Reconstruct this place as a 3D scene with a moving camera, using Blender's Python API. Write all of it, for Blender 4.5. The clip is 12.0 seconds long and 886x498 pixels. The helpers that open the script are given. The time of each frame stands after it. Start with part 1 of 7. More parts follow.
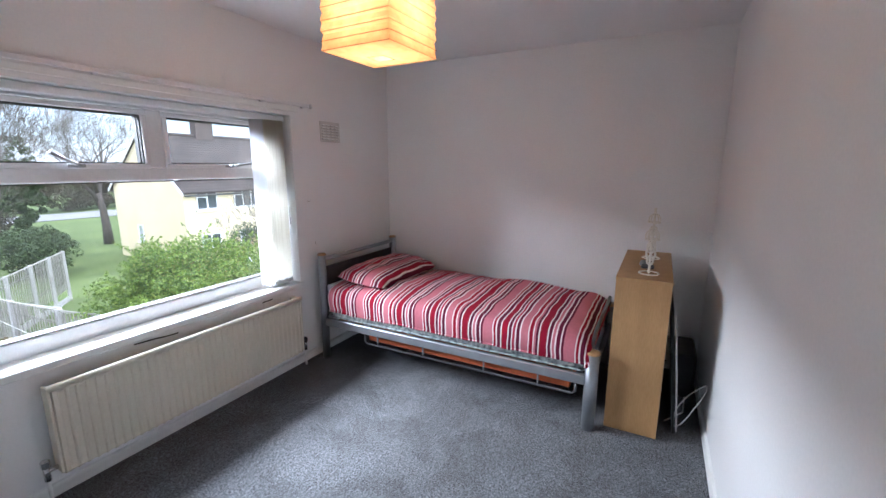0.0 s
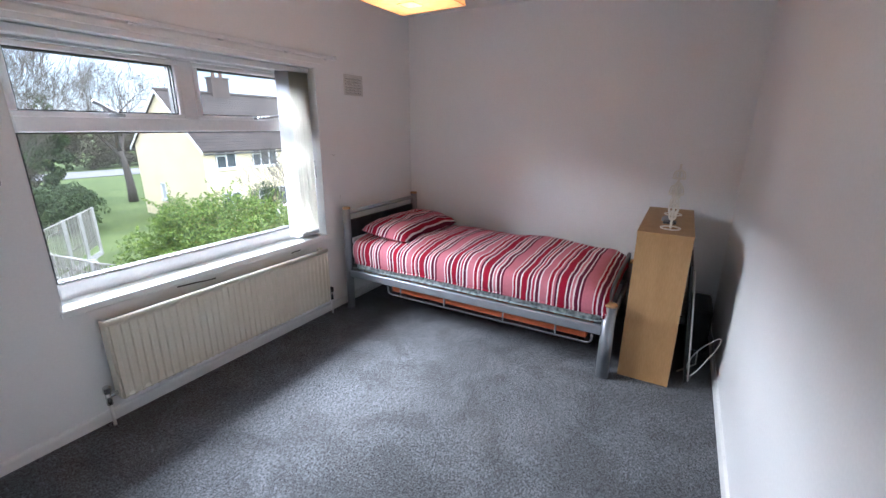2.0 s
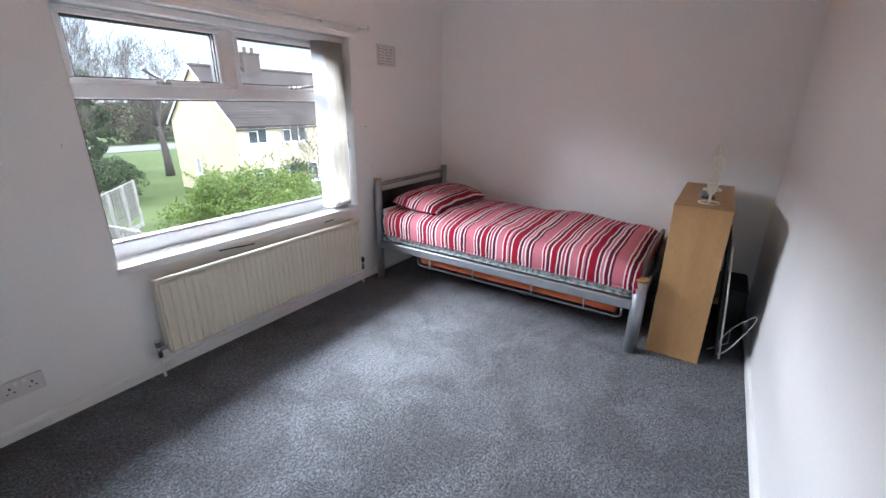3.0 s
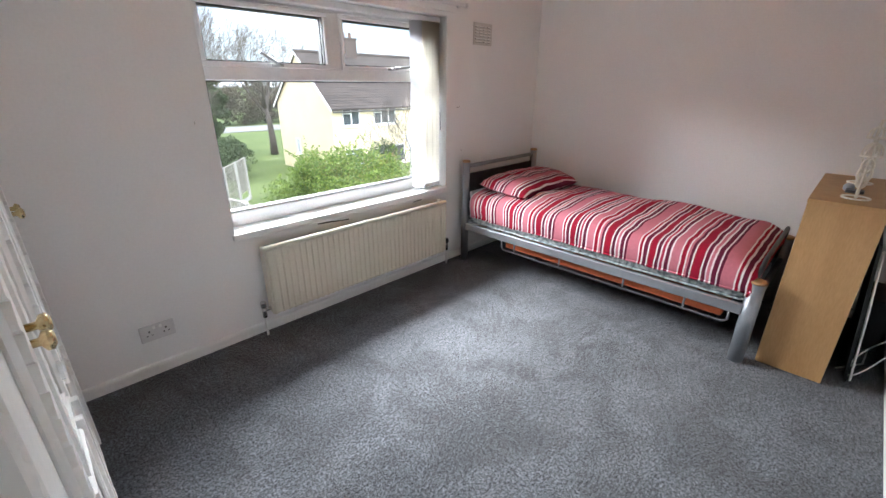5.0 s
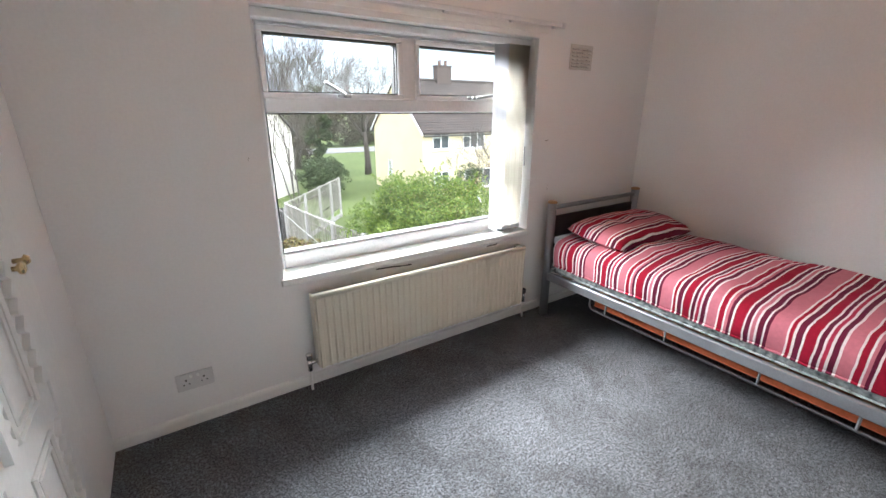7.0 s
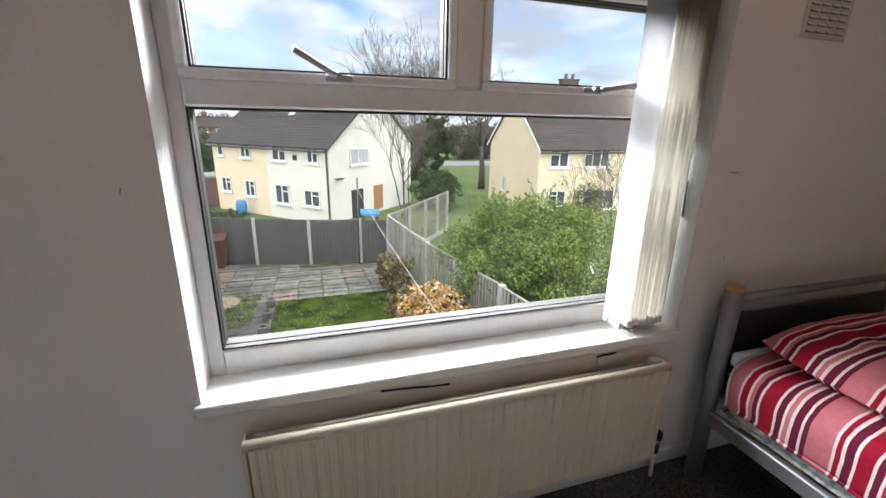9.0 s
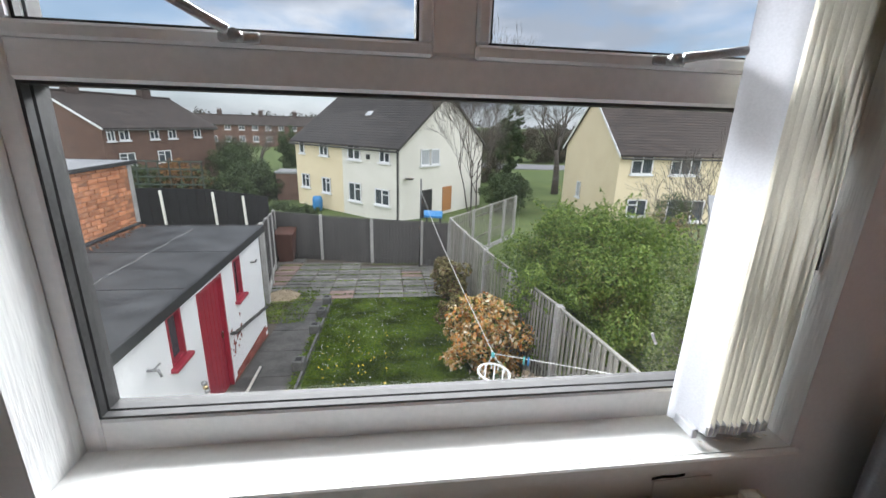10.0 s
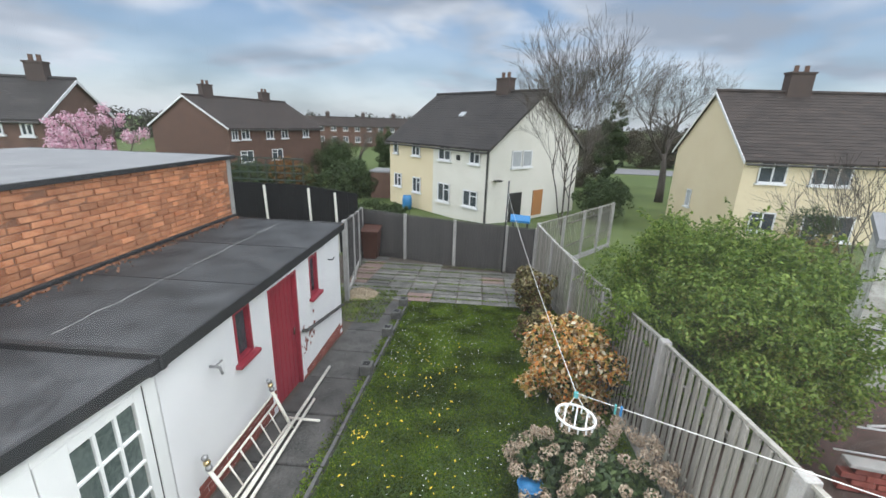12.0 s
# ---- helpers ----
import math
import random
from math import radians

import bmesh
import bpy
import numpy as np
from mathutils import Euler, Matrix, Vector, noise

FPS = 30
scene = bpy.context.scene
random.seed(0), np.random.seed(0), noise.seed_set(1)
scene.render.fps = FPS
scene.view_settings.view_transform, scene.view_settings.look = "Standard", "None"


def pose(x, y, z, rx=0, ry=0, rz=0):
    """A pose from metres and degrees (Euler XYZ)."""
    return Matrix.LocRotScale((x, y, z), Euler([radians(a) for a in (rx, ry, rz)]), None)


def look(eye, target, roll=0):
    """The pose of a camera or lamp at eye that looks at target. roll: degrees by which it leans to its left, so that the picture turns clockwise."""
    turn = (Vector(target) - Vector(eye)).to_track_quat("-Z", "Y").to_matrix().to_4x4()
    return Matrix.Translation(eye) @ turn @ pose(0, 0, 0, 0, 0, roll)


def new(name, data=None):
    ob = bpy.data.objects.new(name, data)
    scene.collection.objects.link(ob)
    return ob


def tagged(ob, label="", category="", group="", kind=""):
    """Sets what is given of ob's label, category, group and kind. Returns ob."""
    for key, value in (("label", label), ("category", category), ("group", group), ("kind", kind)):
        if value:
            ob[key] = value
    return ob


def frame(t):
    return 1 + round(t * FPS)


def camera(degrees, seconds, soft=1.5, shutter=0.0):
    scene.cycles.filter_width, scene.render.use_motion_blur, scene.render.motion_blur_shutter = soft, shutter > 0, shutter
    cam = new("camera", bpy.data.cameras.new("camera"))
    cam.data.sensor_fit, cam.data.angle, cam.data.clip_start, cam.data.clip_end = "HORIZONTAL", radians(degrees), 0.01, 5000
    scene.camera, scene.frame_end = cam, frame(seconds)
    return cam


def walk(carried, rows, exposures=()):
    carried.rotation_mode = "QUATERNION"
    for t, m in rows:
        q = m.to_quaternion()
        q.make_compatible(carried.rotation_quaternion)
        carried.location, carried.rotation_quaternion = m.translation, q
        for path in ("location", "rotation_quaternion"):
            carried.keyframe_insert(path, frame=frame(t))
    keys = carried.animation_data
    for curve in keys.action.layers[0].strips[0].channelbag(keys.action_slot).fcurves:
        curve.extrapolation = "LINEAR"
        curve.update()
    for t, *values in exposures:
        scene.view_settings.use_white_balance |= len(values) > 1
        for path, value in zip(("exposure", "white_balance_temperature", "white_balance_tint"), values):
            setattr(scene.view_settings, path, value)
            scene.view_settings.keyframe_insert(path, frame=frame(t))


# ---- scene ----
cam = camera(93.7, 12.0)
PATH = [
    (0, (-2.2, -2.353, 1.495), (-0.459, -1.448, 1.105), 0.2),
    (0.5, (-2.212, -2.35, 1.486), (-0.483, -1.442, 1.056), 0.2),
    (1, (-2.231, -2.351, 1.473), (-0.516, -1.436, 1.0), 0.3),
    (1.5, (-2.263, -2.349, 1.465), (-0.567, -1.424, 0.948), 0.4),
    (2, (-2.29, -2.351, 1.453), (-0.623, -1.402, 0.887), 0.5),
    (2.5, (-2.316, -2.351, 1.435), (-0.689, -1.364, 0.819), 0.5),
    (3, (-2.342, -2.344, 1.412), (-0.763, -1.31, 0.749), 0.7),
    (5, (-2.357, -2.298, 1.395), (-1.035, -0.99, 0.66), 0.2),
    (5.5, (-2.331, -2.285, 1.406), (-1.077, -0.901, 0.691), -0.0),
    (6, (-2.261, -2.268, 1.425), (-1.075, -0.812, 0.738), -0.1),
    (6.5, (-2.14, -2.212, 1.425), (-1.025, -0.691, 0.762), 0.0),
    (7, (-2.03, -2.014, 1.431), (-0.987, -0.431, 0.793), 0.1),
    (9, (-1.311, -1.112, 1.383), (-0.729, 0.711, 0.804), 1.1),
    (9.5, (-1.129, -0.893, 1.371), (-0.712, 0.976, 0.795), 1.5),
    (10, (-0.969, -0.712, 1.362), (-0.709, 1.185, 0.783), 1.8),
    (10.5, (-0.911, -0.519, 1.325), (-0.788, 1.389, 0.738), 1.8),
    (11, (-0.898, -0.378, 1.303), (-0.882, 1.532, 0.712), 1.9),
    (11.5, (-0.876, -0.26, 1.282), (-0.949, 1.649, 0.691), 1.9),
    (12, (-0.832, -0.15, 1.283), (-0.987, 1.757, 0.7), 1.8),
]
EXPOSURES = [(0, 1.42, 5550, 10), (3, 1.5, 5700, 10), (5, 1.62, 6050, 8.5), (7, 1.56, 6200, 8.5), (8.8, 0.85, 6400, 10), (9.5, 0.42, 6400, 10), (10.2, 0.13, 6200, 8.5), (11, 0.0, 6150, 8), (12, 0.07, 6200, 8)]
walk(cam, [(t, look(eye, target, roll)) for t, eye, target, roll in PATH], EXPOSURES)

# ---- light ----
world = bpy.data.worlds.new("sky")
scene.world = world
world.use_nodes = True
wn, wl = world.node_tree.nodes, world.node_tree.links
wn.clear()
sky = wn.new("ShaderNodeTexSky")
sky.sky_type, sky.sun_disc = "NISHITA", False
sky.sun_elevation, sky.sun_rotation = radians(60), radians(185)
sky.dust_density, sky.ozone_density = 0.4, 2.5
wcoord = wn.new("ShaderNodeTexCoord")
wmap = wn.new("ShaderNodeMapping")
wmap.inputs["Scale"].default_value = (1.0, 1.0, 3.6)
wmap.inputs["Rotation"].default_value = (0.12, 0.1, 0.4)
cloud = wn.new("ShaderNodeTexNoise")
cloud.inputs["Scale"].default_value, cloud.inputs["Detail"].default_value = 2.6, 7.0
cloud.inputs["Roughness"].default_value, cloud.inputs["Distortion"].default_value = 0.52, 0.5
cramp = wn.new("ShaderNodeValToRGB")
cramp.color_ramp.elements[0].position, cramp.color_ramp.elements[1].position = 0.38, 0.58
cloud2 = wn.new("ShaderNodeTexNoise")
cloud2.inputs["Scale"].default_value, cloud2.inputs["Detail"].default_value = 3.1, 4.0
cloudcol = wn.new("ShaderNodeValToRGB")
cloudcol.color_ramp.elements[0].position, cloudcol.color_ramp.elements[0].color = 0.4, (3.3, 3.75, 4.5, 1)
cloudcol.color_ramp.elements[1].position, cloudcol.color_ramp.elements[1].color = 0.6, (6.3, 6.65, 7.3, 1)
wmix = wn.new("ShaderNodeMix")
wmix.data_type = "RGBA"
bg = wn.new("ShaderNodeBackground")
bg.inputs["Strength"].default_value = 0.11
wout = wn.new("ShaderNodeOutputWorld")
wl.new(wcoord.outputs["Generated"], wmap.inputs["Vector"])
wl.new(wmap.outputs[0], cloud.inputs["Vector"])
wl.new(wmap.outputs[0], cloud2.inputs["Vector"])
wl.new(cloud.outputs["Fac"], cramp.inputs["Fac"])
wl.new(cloud2.outputs["Fac"], cloudcol.inputs["Fac"])
wsep = wn.new("ShaderNodeSeparateXYZ")
haze = wn.new("ShaderNodeMapRange")
haze.inputs["From Min"].default_value, haze.inputs["From Max"].default_value = 0.0, 0.24
haze.inputs["To Min"].default_value, haze.inputs["To Max"].default_value = 0.8, 0.0
cover = wn.new("ShaderNodeMath")
cover.operation = "MAXIMUM"
wl.new(wcoord.outputs["Generated"], wsep.inputs[0])
wl.new(wsep.outputs["Z"], haze.inputs["Value"])
wl.new(cramp.outputs["Color"], cover.inputs[0])
wl.new(haze.outputs[0], cover.inputs[1])
wl.new(cover.outputs[0], wmix.inputs[0])
wl.new(sky.outputs["Color"], wmix.inputs[6])
wl.new(cloudcol.outputs["Color"], wmix.inputs[7])
wl.new(wmix.outputs[2], bg.inputs["Color"])
wl.new(bg.outputs[0], wout.inputs["Surface"])

sun = new("sun", bpy.data.lights.new("sun", "SUN"))
sun.data.energy, sun.data.angle, sun.data.color = 4.6, radians(140), (1.0, 0.975, 0.94)
sun.matrix_world = look((0.8, -9, 16), (0, 0, 0))

# Added fill lamp above the garden, out of view, boosting daylight in the room.
room_fill = new("room_fill", bpy.data.lights.new("room_fill", "AREA"))
room_fill.data.shape, room_fill.data.size, room_fill.data.size_y = "RECTANGLE", 4.2, 1.1
room_fill.data.energy, room_fill.data.color = 540, (1.0, 0.995, 0.99)
room_fill.matrix_world = look((-0.9, 2.2, 2.78), (-0.6, -2.7, 1.0))

# ---- helpers of this scene ----
ORIGIN = {}


def thing(name, at, label, category, group="", kind=""):
    ob = new(name)
    ob.location = at
    ob.empty_display_size = 0.1
    ORIGIN[ob.name] = Vector(at)
    return tagged(ob, label, category, group, kind)


def part(name, bm, material, parent=None, label="", smooth=False):
    """Links a bmesh, drawn in the place's coordinates, as one mesh under parent."""
    base = ORIGIN.get(parent.name, Vector()) if parent else Vector()
    if base.length:
        bmesh.ops.translate(bm, verts=bm.verts, vec=-base)
    me = bpy.data.meshes.new(name)
    bm.to_mesh(me)
    bm.free()
    if smooth:
        me.polygons.foreach_set("use_smooth", [True] * len(me.polygons))
    if material:
        me.materials.append(material)
    ob = new(name, me)
    if parent:
        ob.parent = parent
    ORIGIN[ob.name] = base
    return tagged(ob, label)


def raw(name, verts, faces, material, parent=None, label="", smooth=False):
    base = ORIGIN.get(parent.name, Vector()) if parent else Vector()
    me = bpy.data.meshes.new(name)
    me.from_pydata((np.asarray(verts, float) - np.array(base)).tolist(), [], faces)
    me.update()
    if smooth:
        me.polygons.foreach_set("use_smooth", [True] * len(me.polygons))
    me.materials.append(material)
    ob = new(name, me)
    if parent:
        ob.parent = parent
    ORIGIN[ob.name] = base
    return tagged(ob, label)


def box(x0, y0, z0, x1, y1, z1, bevel=0.0, bm=None, seg=1):
    own = bmesh.new()
    bmesh.ops.create_cube(own, size=1.0)
    for v in own.verts:
        v.co = Vector((x0 + (v.co.x + 0.5) * (x1 - x0), y0 + (v.co.y + 0.5) * (y1 - y0), z0 + (v.co.z + 0.5) * (z1 - z0)))
    if bevel:
        bmesh.ops.bevel(own, geom=own.edges[:], offset=bevel, segments=seg, affect="EDGES", profile=0.5)
    return merge(bm, own)


def merge(bm, own):
    if bm is None:
        return own
    me = bpy.data.meshes.new("tmp")
    own.to_mesh(me)
    own.free()
    bm.from_mesh(me)
    bpy.data.meshes.remove(me)
    return bm


def tube(points, radius, sides=10, bm=None, closed=False):
    """A round bar along points; radius may be one number or one for each point."""
    bm = bm or bmesh.new()
    pts = [Vector(p) for p in points]
    n = len(pts)
    radii = [radius] * n if isinstance(radius, (int, float)) else radius
    rings, last = [], None
    for i, p in enumerate(pts):
        if closed:
            d = pts[(i + 1) % n] - pts[i - 1]
        else:
            d = pts[min(i + 1, n - 1)] - pts[max(i - 1, 0)]
        d = d.normalized()
        side = last - d * last.dot(d) if last else d.orthogonal()
        side.normalize()
        last = side
        up = d.cross(side)
        rings.append([bm.verts.new(p + radii[i] * (math.cos(a) * side + math.sin(a) * up)) for a in (2 * math.pi * k / sides for k in range(sides))])
    for i in range(n if closed else n - 1):
        a, b = rings[i], rings[(i + 1) % n]
        for k in range(sides):
            bm.faces.new((a[k], a[(k + 1) % sides], b[(k + 1) % sides], b[k]))
    if not closed:
        bm.faces.new(rings[0][::-1])
        bm.faces.new(rings[-1])
    return bm


def lathe(profile, at, sides=20, bm=None):
    """A turned shape from (radius, height) pairs about an upright axis."""
    bm = bm or bmesh.new()
    x, y, z = at
    rings = [[bm.verts.new((x + r * math.cos(a), y + r * math.sin(a), z + h)) for a in (2 * math.pi * k / sides for k in range(sides))] for r, h in profile]
    for a, b in zip(rings, rings[1:]):
        for k in range(sides):
            bm.faces.new((a[k], a[(k + 1) % sides], b[(k + 1) % sides], b[k]))
    bm.faces.new(rings[0][::-1])
    bm.faces.new(rings[-1])
    return bm


def plate(outline, thick, bm=None):
    """A slab: a flat outline of points, thickened along thick."""
    bm = bm or bmesh.new()
    t = Vector(thick)
    a = [bm.verts.new(Vector(p)) for p in outline]
    b = [bm.verts.new(Vector(p) + t) for p in outline]
    n = len(a)
    bm.faces.new(a[::-1])
    bm.faces.new(b)
    for k in range(n):
        bm.faces.new((a[k], a[(k + 1) % n], b[(k + 1) % n], b[k]))
    bmesh.ops.recalc_face_normals(bm, faces=bm.faces[:])
    return bm


# ---- materials ----
def surface(name, dark, light, rough=0.7, scale=8.0, fine=120.0, bump=0.1, metal=0.0, stain=0.5, vary=0.0, stretch=(1, 1, 1), depth=0.002, sheen=0.0):
    """A painted, wooden, stone or cloth surface: colour that varies at two scales, fine relief, and a shade of its own for each piece."""
    m = bpy.data.materials.new(name)
    m.use_nodes = True
    nodes, links = m.node_tree.nodes, m.node_tree.links
    bsdf = nodes["Principled BSDF"]
    bsdf.inputs["Roughness"].default_value, bsdf.inputs["Metallic"].default_value = rough, metal
    if sheen:
        bsdf.inputs["Sheen Weight"].default_value = sheen
    coord = nodes.new("ShaderNodeTexCoord")
    mapping = nodes.new("ShaderNodeMapping")
    mapping.inputs["Scale"].default_value = stretch
    links.new(coord.outputs["Object"], mapping.inputs["Vector"])
    info = nodes.new("ShaderNodeObjectInfo")
    shift = nodes.new("ShaderNodeVectorMath")
    shift.operation = "MULTIPLY_ADD"
    shift.inputs[1].default_value = (37, 17, 29)
    links.new(info.outputs["Random"], shift.inputs[0])
    links.new(mapping.outputs[0], shift.inputs[2])
    source = shift.outputs[0] if vary else mapping.outputs[0]
    big = nodes.new("ShaderNodeTexNoise")
    big.inputs["Scale"].default_value, big.inputs["Detail"].default_value = scale, 6.0
    small = nodes.new("ShaderNodeTexNoise")
    small.inputs["Scale"].default_value, small.inputs["Detail"].default_value = fine, 4.0
    links.new(source, big.inputs["Vector"])
    links.new(source, small.inputs["Vector"])
    mixv = nodes.new("ShaderNodeMix")
    mixv.inputs[0].default_value = 1 - stain
    links.new(big.outputs["Fac"], mixv.inputs[2])
    links.new(small.outputs["Fac"], mixv.inputs[3])
    ramp = nodes.new("ShaderNodeValToRGB")
    ramp.color_ramp.elements[0].position, ramp.color_ramp.elements[0].color = 0.36, (*dark, 1)
    ramp.color_ramp.elements[1].position, ramp.color_ramp.elements[1].color = 0.64, (*light, 1)
    links.new(mixv.outputs[0], ramp.inputs["Fac"])
    out = ramp.outputs["Color"]
    if vary:
        hsv = nodes.new("ShaderNodeHueSaturation")
        span = nodes.new("ShaderNodeMapRange")
        span.inputs["To Min"].default_value, span.inputs["To Max"].default_value = 1 - vary, 1 + vary
        links.new(info.outputs["Random"], span.inputs["Value"])
        links.new(span.outputs[0], hsv.inputs["Value"])
        links.new(out, hsv.inputs["Color"])
        out = hsv.outputs["Color"]
    links.new(out, bsdf.inputs["Base Color"])
    if bump:
        b = nodes.new("ShaderNodeBump")
        b.inputs["Strength"].default_value, b.inputs["Distance"].default_value = bump, depth
        links.new(small.outputs["Fac"], b.inputs["Height"])
        links.new(b.outputs[0], bsdf.inputs["Normal"])
    return m


def leafy(name, colours, rough=0.55, through_light=0.35):
    """Leaves or petals: each loose piece takes a shade of its own."""
    m = bpy.data.materials.new(name)
    m.use_nodes = True
    nodes, links = m.node_tree.nodes, m.node_tree.links
    bsdf = nodes["Principled BSDF"]
    bsdf.inputs["Roughness"].default_value = rough
    geo = nodes.new("ShaderNodeNewGeometry")
    ramp = nodes.new("ShaderNodeValToRGB")
    while len(ramp.color_ramp.elements) < len(colours):
        ramp.color_ramp.elements.new(0.5)
    for i, c in enumerate(colours):
        ramp.color_ramp.elements[i].position = i / (len(colours) - 1)
        ramp.color_ramp.elements[i].color = (*c, 1)
    links.new(geo.outputs["Random Per Island"], ramp.inputs["Fac"])
    links.new(ramp.outputs["Color"], bsdf.inputs["Base Color"])
    trans = nodes.new("ShaderNodeBsdfTranslucent")
    links.new(ramp.outputs["Color"], trans.inputs["Color"])
    mix = nodes.new("ShaderNodeMixShader")
    mix.inputs[0].default_value = through_light
    links.new(bsdf.outputs[0], mix.inputs[1])
    links.new(trans.outputs[0], mix.inputs[2])
    links.new(mix.outputs[0], nodes["Material Output"].inputs["Surface"])
    return m


def glass(name, tint=(1, 1, 1), rough=0.0):
    """Thin clear window glass: lets light straight through and mirrors a little."""
    m = bpy.data.materials.new(name)
    m.use_nodes = True
    nodes, links = m.node_tree.nodes, m.node_tree.links
    nodes.remove(nodes["Principled BSDF"])
    clear = nodes.new("ShaderNodeBsdfTransparent")
    clear.inputs["Color"].default_value = (*tint, 1)
    gloss = nodes.new("ShaderNodeBsdfGlossy")
    gloss.inputs["Roughness"].default_value = rough
    facing = nodes.new("ShaderNodeLayerWeight")
    facing.inputs["Blend"].default_value = 0.5
    power = nodes.new("ShaderNodeMath")
    power.operation = "POWER"
    power.inputs[1].default_value = 4.0
    links.new(facing.outputs["Facing"], power.inputs[0])
    span = nodes.new("ShaderNodeMapRange")
    span.inputs["To Min"].default_value, span.inputs["To Max"].default_value = 0.02, 0.6
    links.new(power.outputs[0], span.inputs["Value"])
    mix = nodes.new("ShaderNodeMixShader")
    links.new(span.outputs[0], mix.inputs[0])
    links.new(clear.outputs[0], mix.inputs[1])
    links.new(gloss.outputs[0], mix.inputs[2])
    # Faint translucent veil: painted glare haze together with dust and misting on the glass.
    dust_glare = nodes.new("ShaderNodeBsdfTranslucent")
    coord = nodes.new("ShaderNodeTexCoord")
    smear = nodes.new("ShaderNodeTexNoise")
    smear.inputs["Scale"].default_value, smear.inputs["Detail"].default_value = 2.2, 5.0
    links.new(coord.outputs["Object"], smear.inputs["Vector"])
    amount = nodes.new("ShaderNodeMapRange")
    amount.inputs["From Min"].default_value, amount.inputs["From Max"].default_value = 0.4, 0.75
    amount.inputs["To Min"].default_value, amount.inputs["To Max"].default_value = 0.0006, 0.004
    links.new(smear.outputs["Fac"], amount.inputs["Value"])
    veiled = nodes.new("ShaderNodeMixShader")
    links.new(amount.outputs[0], veiled.inputs[0])
    links.new(mix.outputs[0], veiled.inputs[1])
    links.new(dust_glare.outputs[0], veiled.inputs[2])
    links.new(veiled.outputs[0], nodes["Material Output"].inputs["Surface"])
    return m


WALL = surface("wall_paint", (0.81, 0.81, 0.805), (0.86, 0.86, 0.852), 0.75, 1.6, 90, 0.08)
CEIL = surface("ceiling_paint", (0.82, 0.82, 0.815), (0.86, 0.86, 0.855), 0.85, 2.0, 60, 0.12)
GLOSS = surface("gloss_paint", (0.78, 0.79, 0.77), (0.85, 0.855, 0.835), 0.35, 5, 60, 0.05)
UPVC = surface("white_plastic", (0.72, 0.73, 0.74), (0.8, 0.8, 0.81), 0.3, 6, 60, 0.02)
SEAL = surface("black_rubber", (0.01, 0.01, 0.01), (0.03, 0.03, 0.03), 0.6, 20, 100, 0.05)
RADW = surface("cream_enamel", (0.66, 0.62, 0.5), (0.72, 0.68, 0.57), 0.4, 4, 80, 0.02)
SILVER = surface("silver_paint", (0.24, 0.25, 0.27), (0.32, 0.33, 0.35), 0.38, 10, 200, 0.03, metal=0.55)
STEEL = surface("dark_steel", (0.06, 0.06, 0.065), (0.1, 0.1, 0.105), 0.4, 10, 200, 0.05, metal=0.6)
CHROME = surface("chrome", (0.6, 0.6, 0.6), (0.75, 0.75, 0.75), 0.2, 20, 200, 0.02, metal=1.0)
BRASS = surface("brass", (0.55, 0.42, 0.22), (0.72, 0.58, 0.34), 0.25, 20, 200, 0.02, metal=1.0)
BEECH = surface("beech_veneer", (0.38, 0.215, 0.085), (0.46, 0.275, 0.12), 0.5, 3.0, 26, 0.03, stretch=(6, 6, 1))
CAPWOOD = surface("cap_wood", (0.36, 0.2, 0.08), (0.45, 0.26, 0.12), 0.45, 20, 90, 0.05, stretch=(1, 5, 1))
BLACKBOARD = surface("black_board", (0.012, 0.012, 0.013), (0.03, 0.03, 0.03), 0.6, 6, 100, 0.05)
TICKING = surface("mattress_ticking", (0.12, 0.14, 0.14), (0.5, 0.54, 0.53), 0.9, 34, 120, 0.4, stain=0.8)
ORANGE = surface("orange_slat", (0.42, 0.09, 0.03), (0.56, 0.14, 0.05), 0.7, 6, 60, 0.1)
WHITEWIRE = surface("cream_wire", (0.72, 0.69, 0.6), (0.83, 0.8, 0.72), 0.45, 20, 100, 0.05)
CABLE = surface("white_cable", (0.62, 0.61, 0.58), (0.72, 0.71, 0.68), 0.45, 20, 100, 0.02)
SOCKETW = surface("socket_plastic", (0.62, 0.62, 0.62), (0.68, 0.68, 0.68), 0.35, 20, 100, 0.02)
# Near-black colour painted in for the shade of holes, gaps and cracks.
DARK = surface("hollow_shade", (0.012, 0.012, 0.012), (0.02, 0.02, 0.02), 0.9, 20, 100, 0.05)


SLAT = surface("blind_cloth", (0.6, 0.57, 0.49), (0.7, 0.67, 0.58), 0.9, 4, 220, 0.15)
# Front slat's bluish daylight put into the colour; also serves plain white cloth.
SLATW = surface("white_daylit_cloth", (0.5, 0.51, 0.54), (0.58, 0.59, 0.62), 0.85, 4, 220, 0.12)
CHIPPED = surface("bare_plaster", (0.3, 0.28, 0.25), (0.5, 0.48, 0.44), 0.9, 14, 90, 0.3)

# ---- room structure ----
XL, XR, YB, H = -2.436, 1.18, -2.70, 2.39


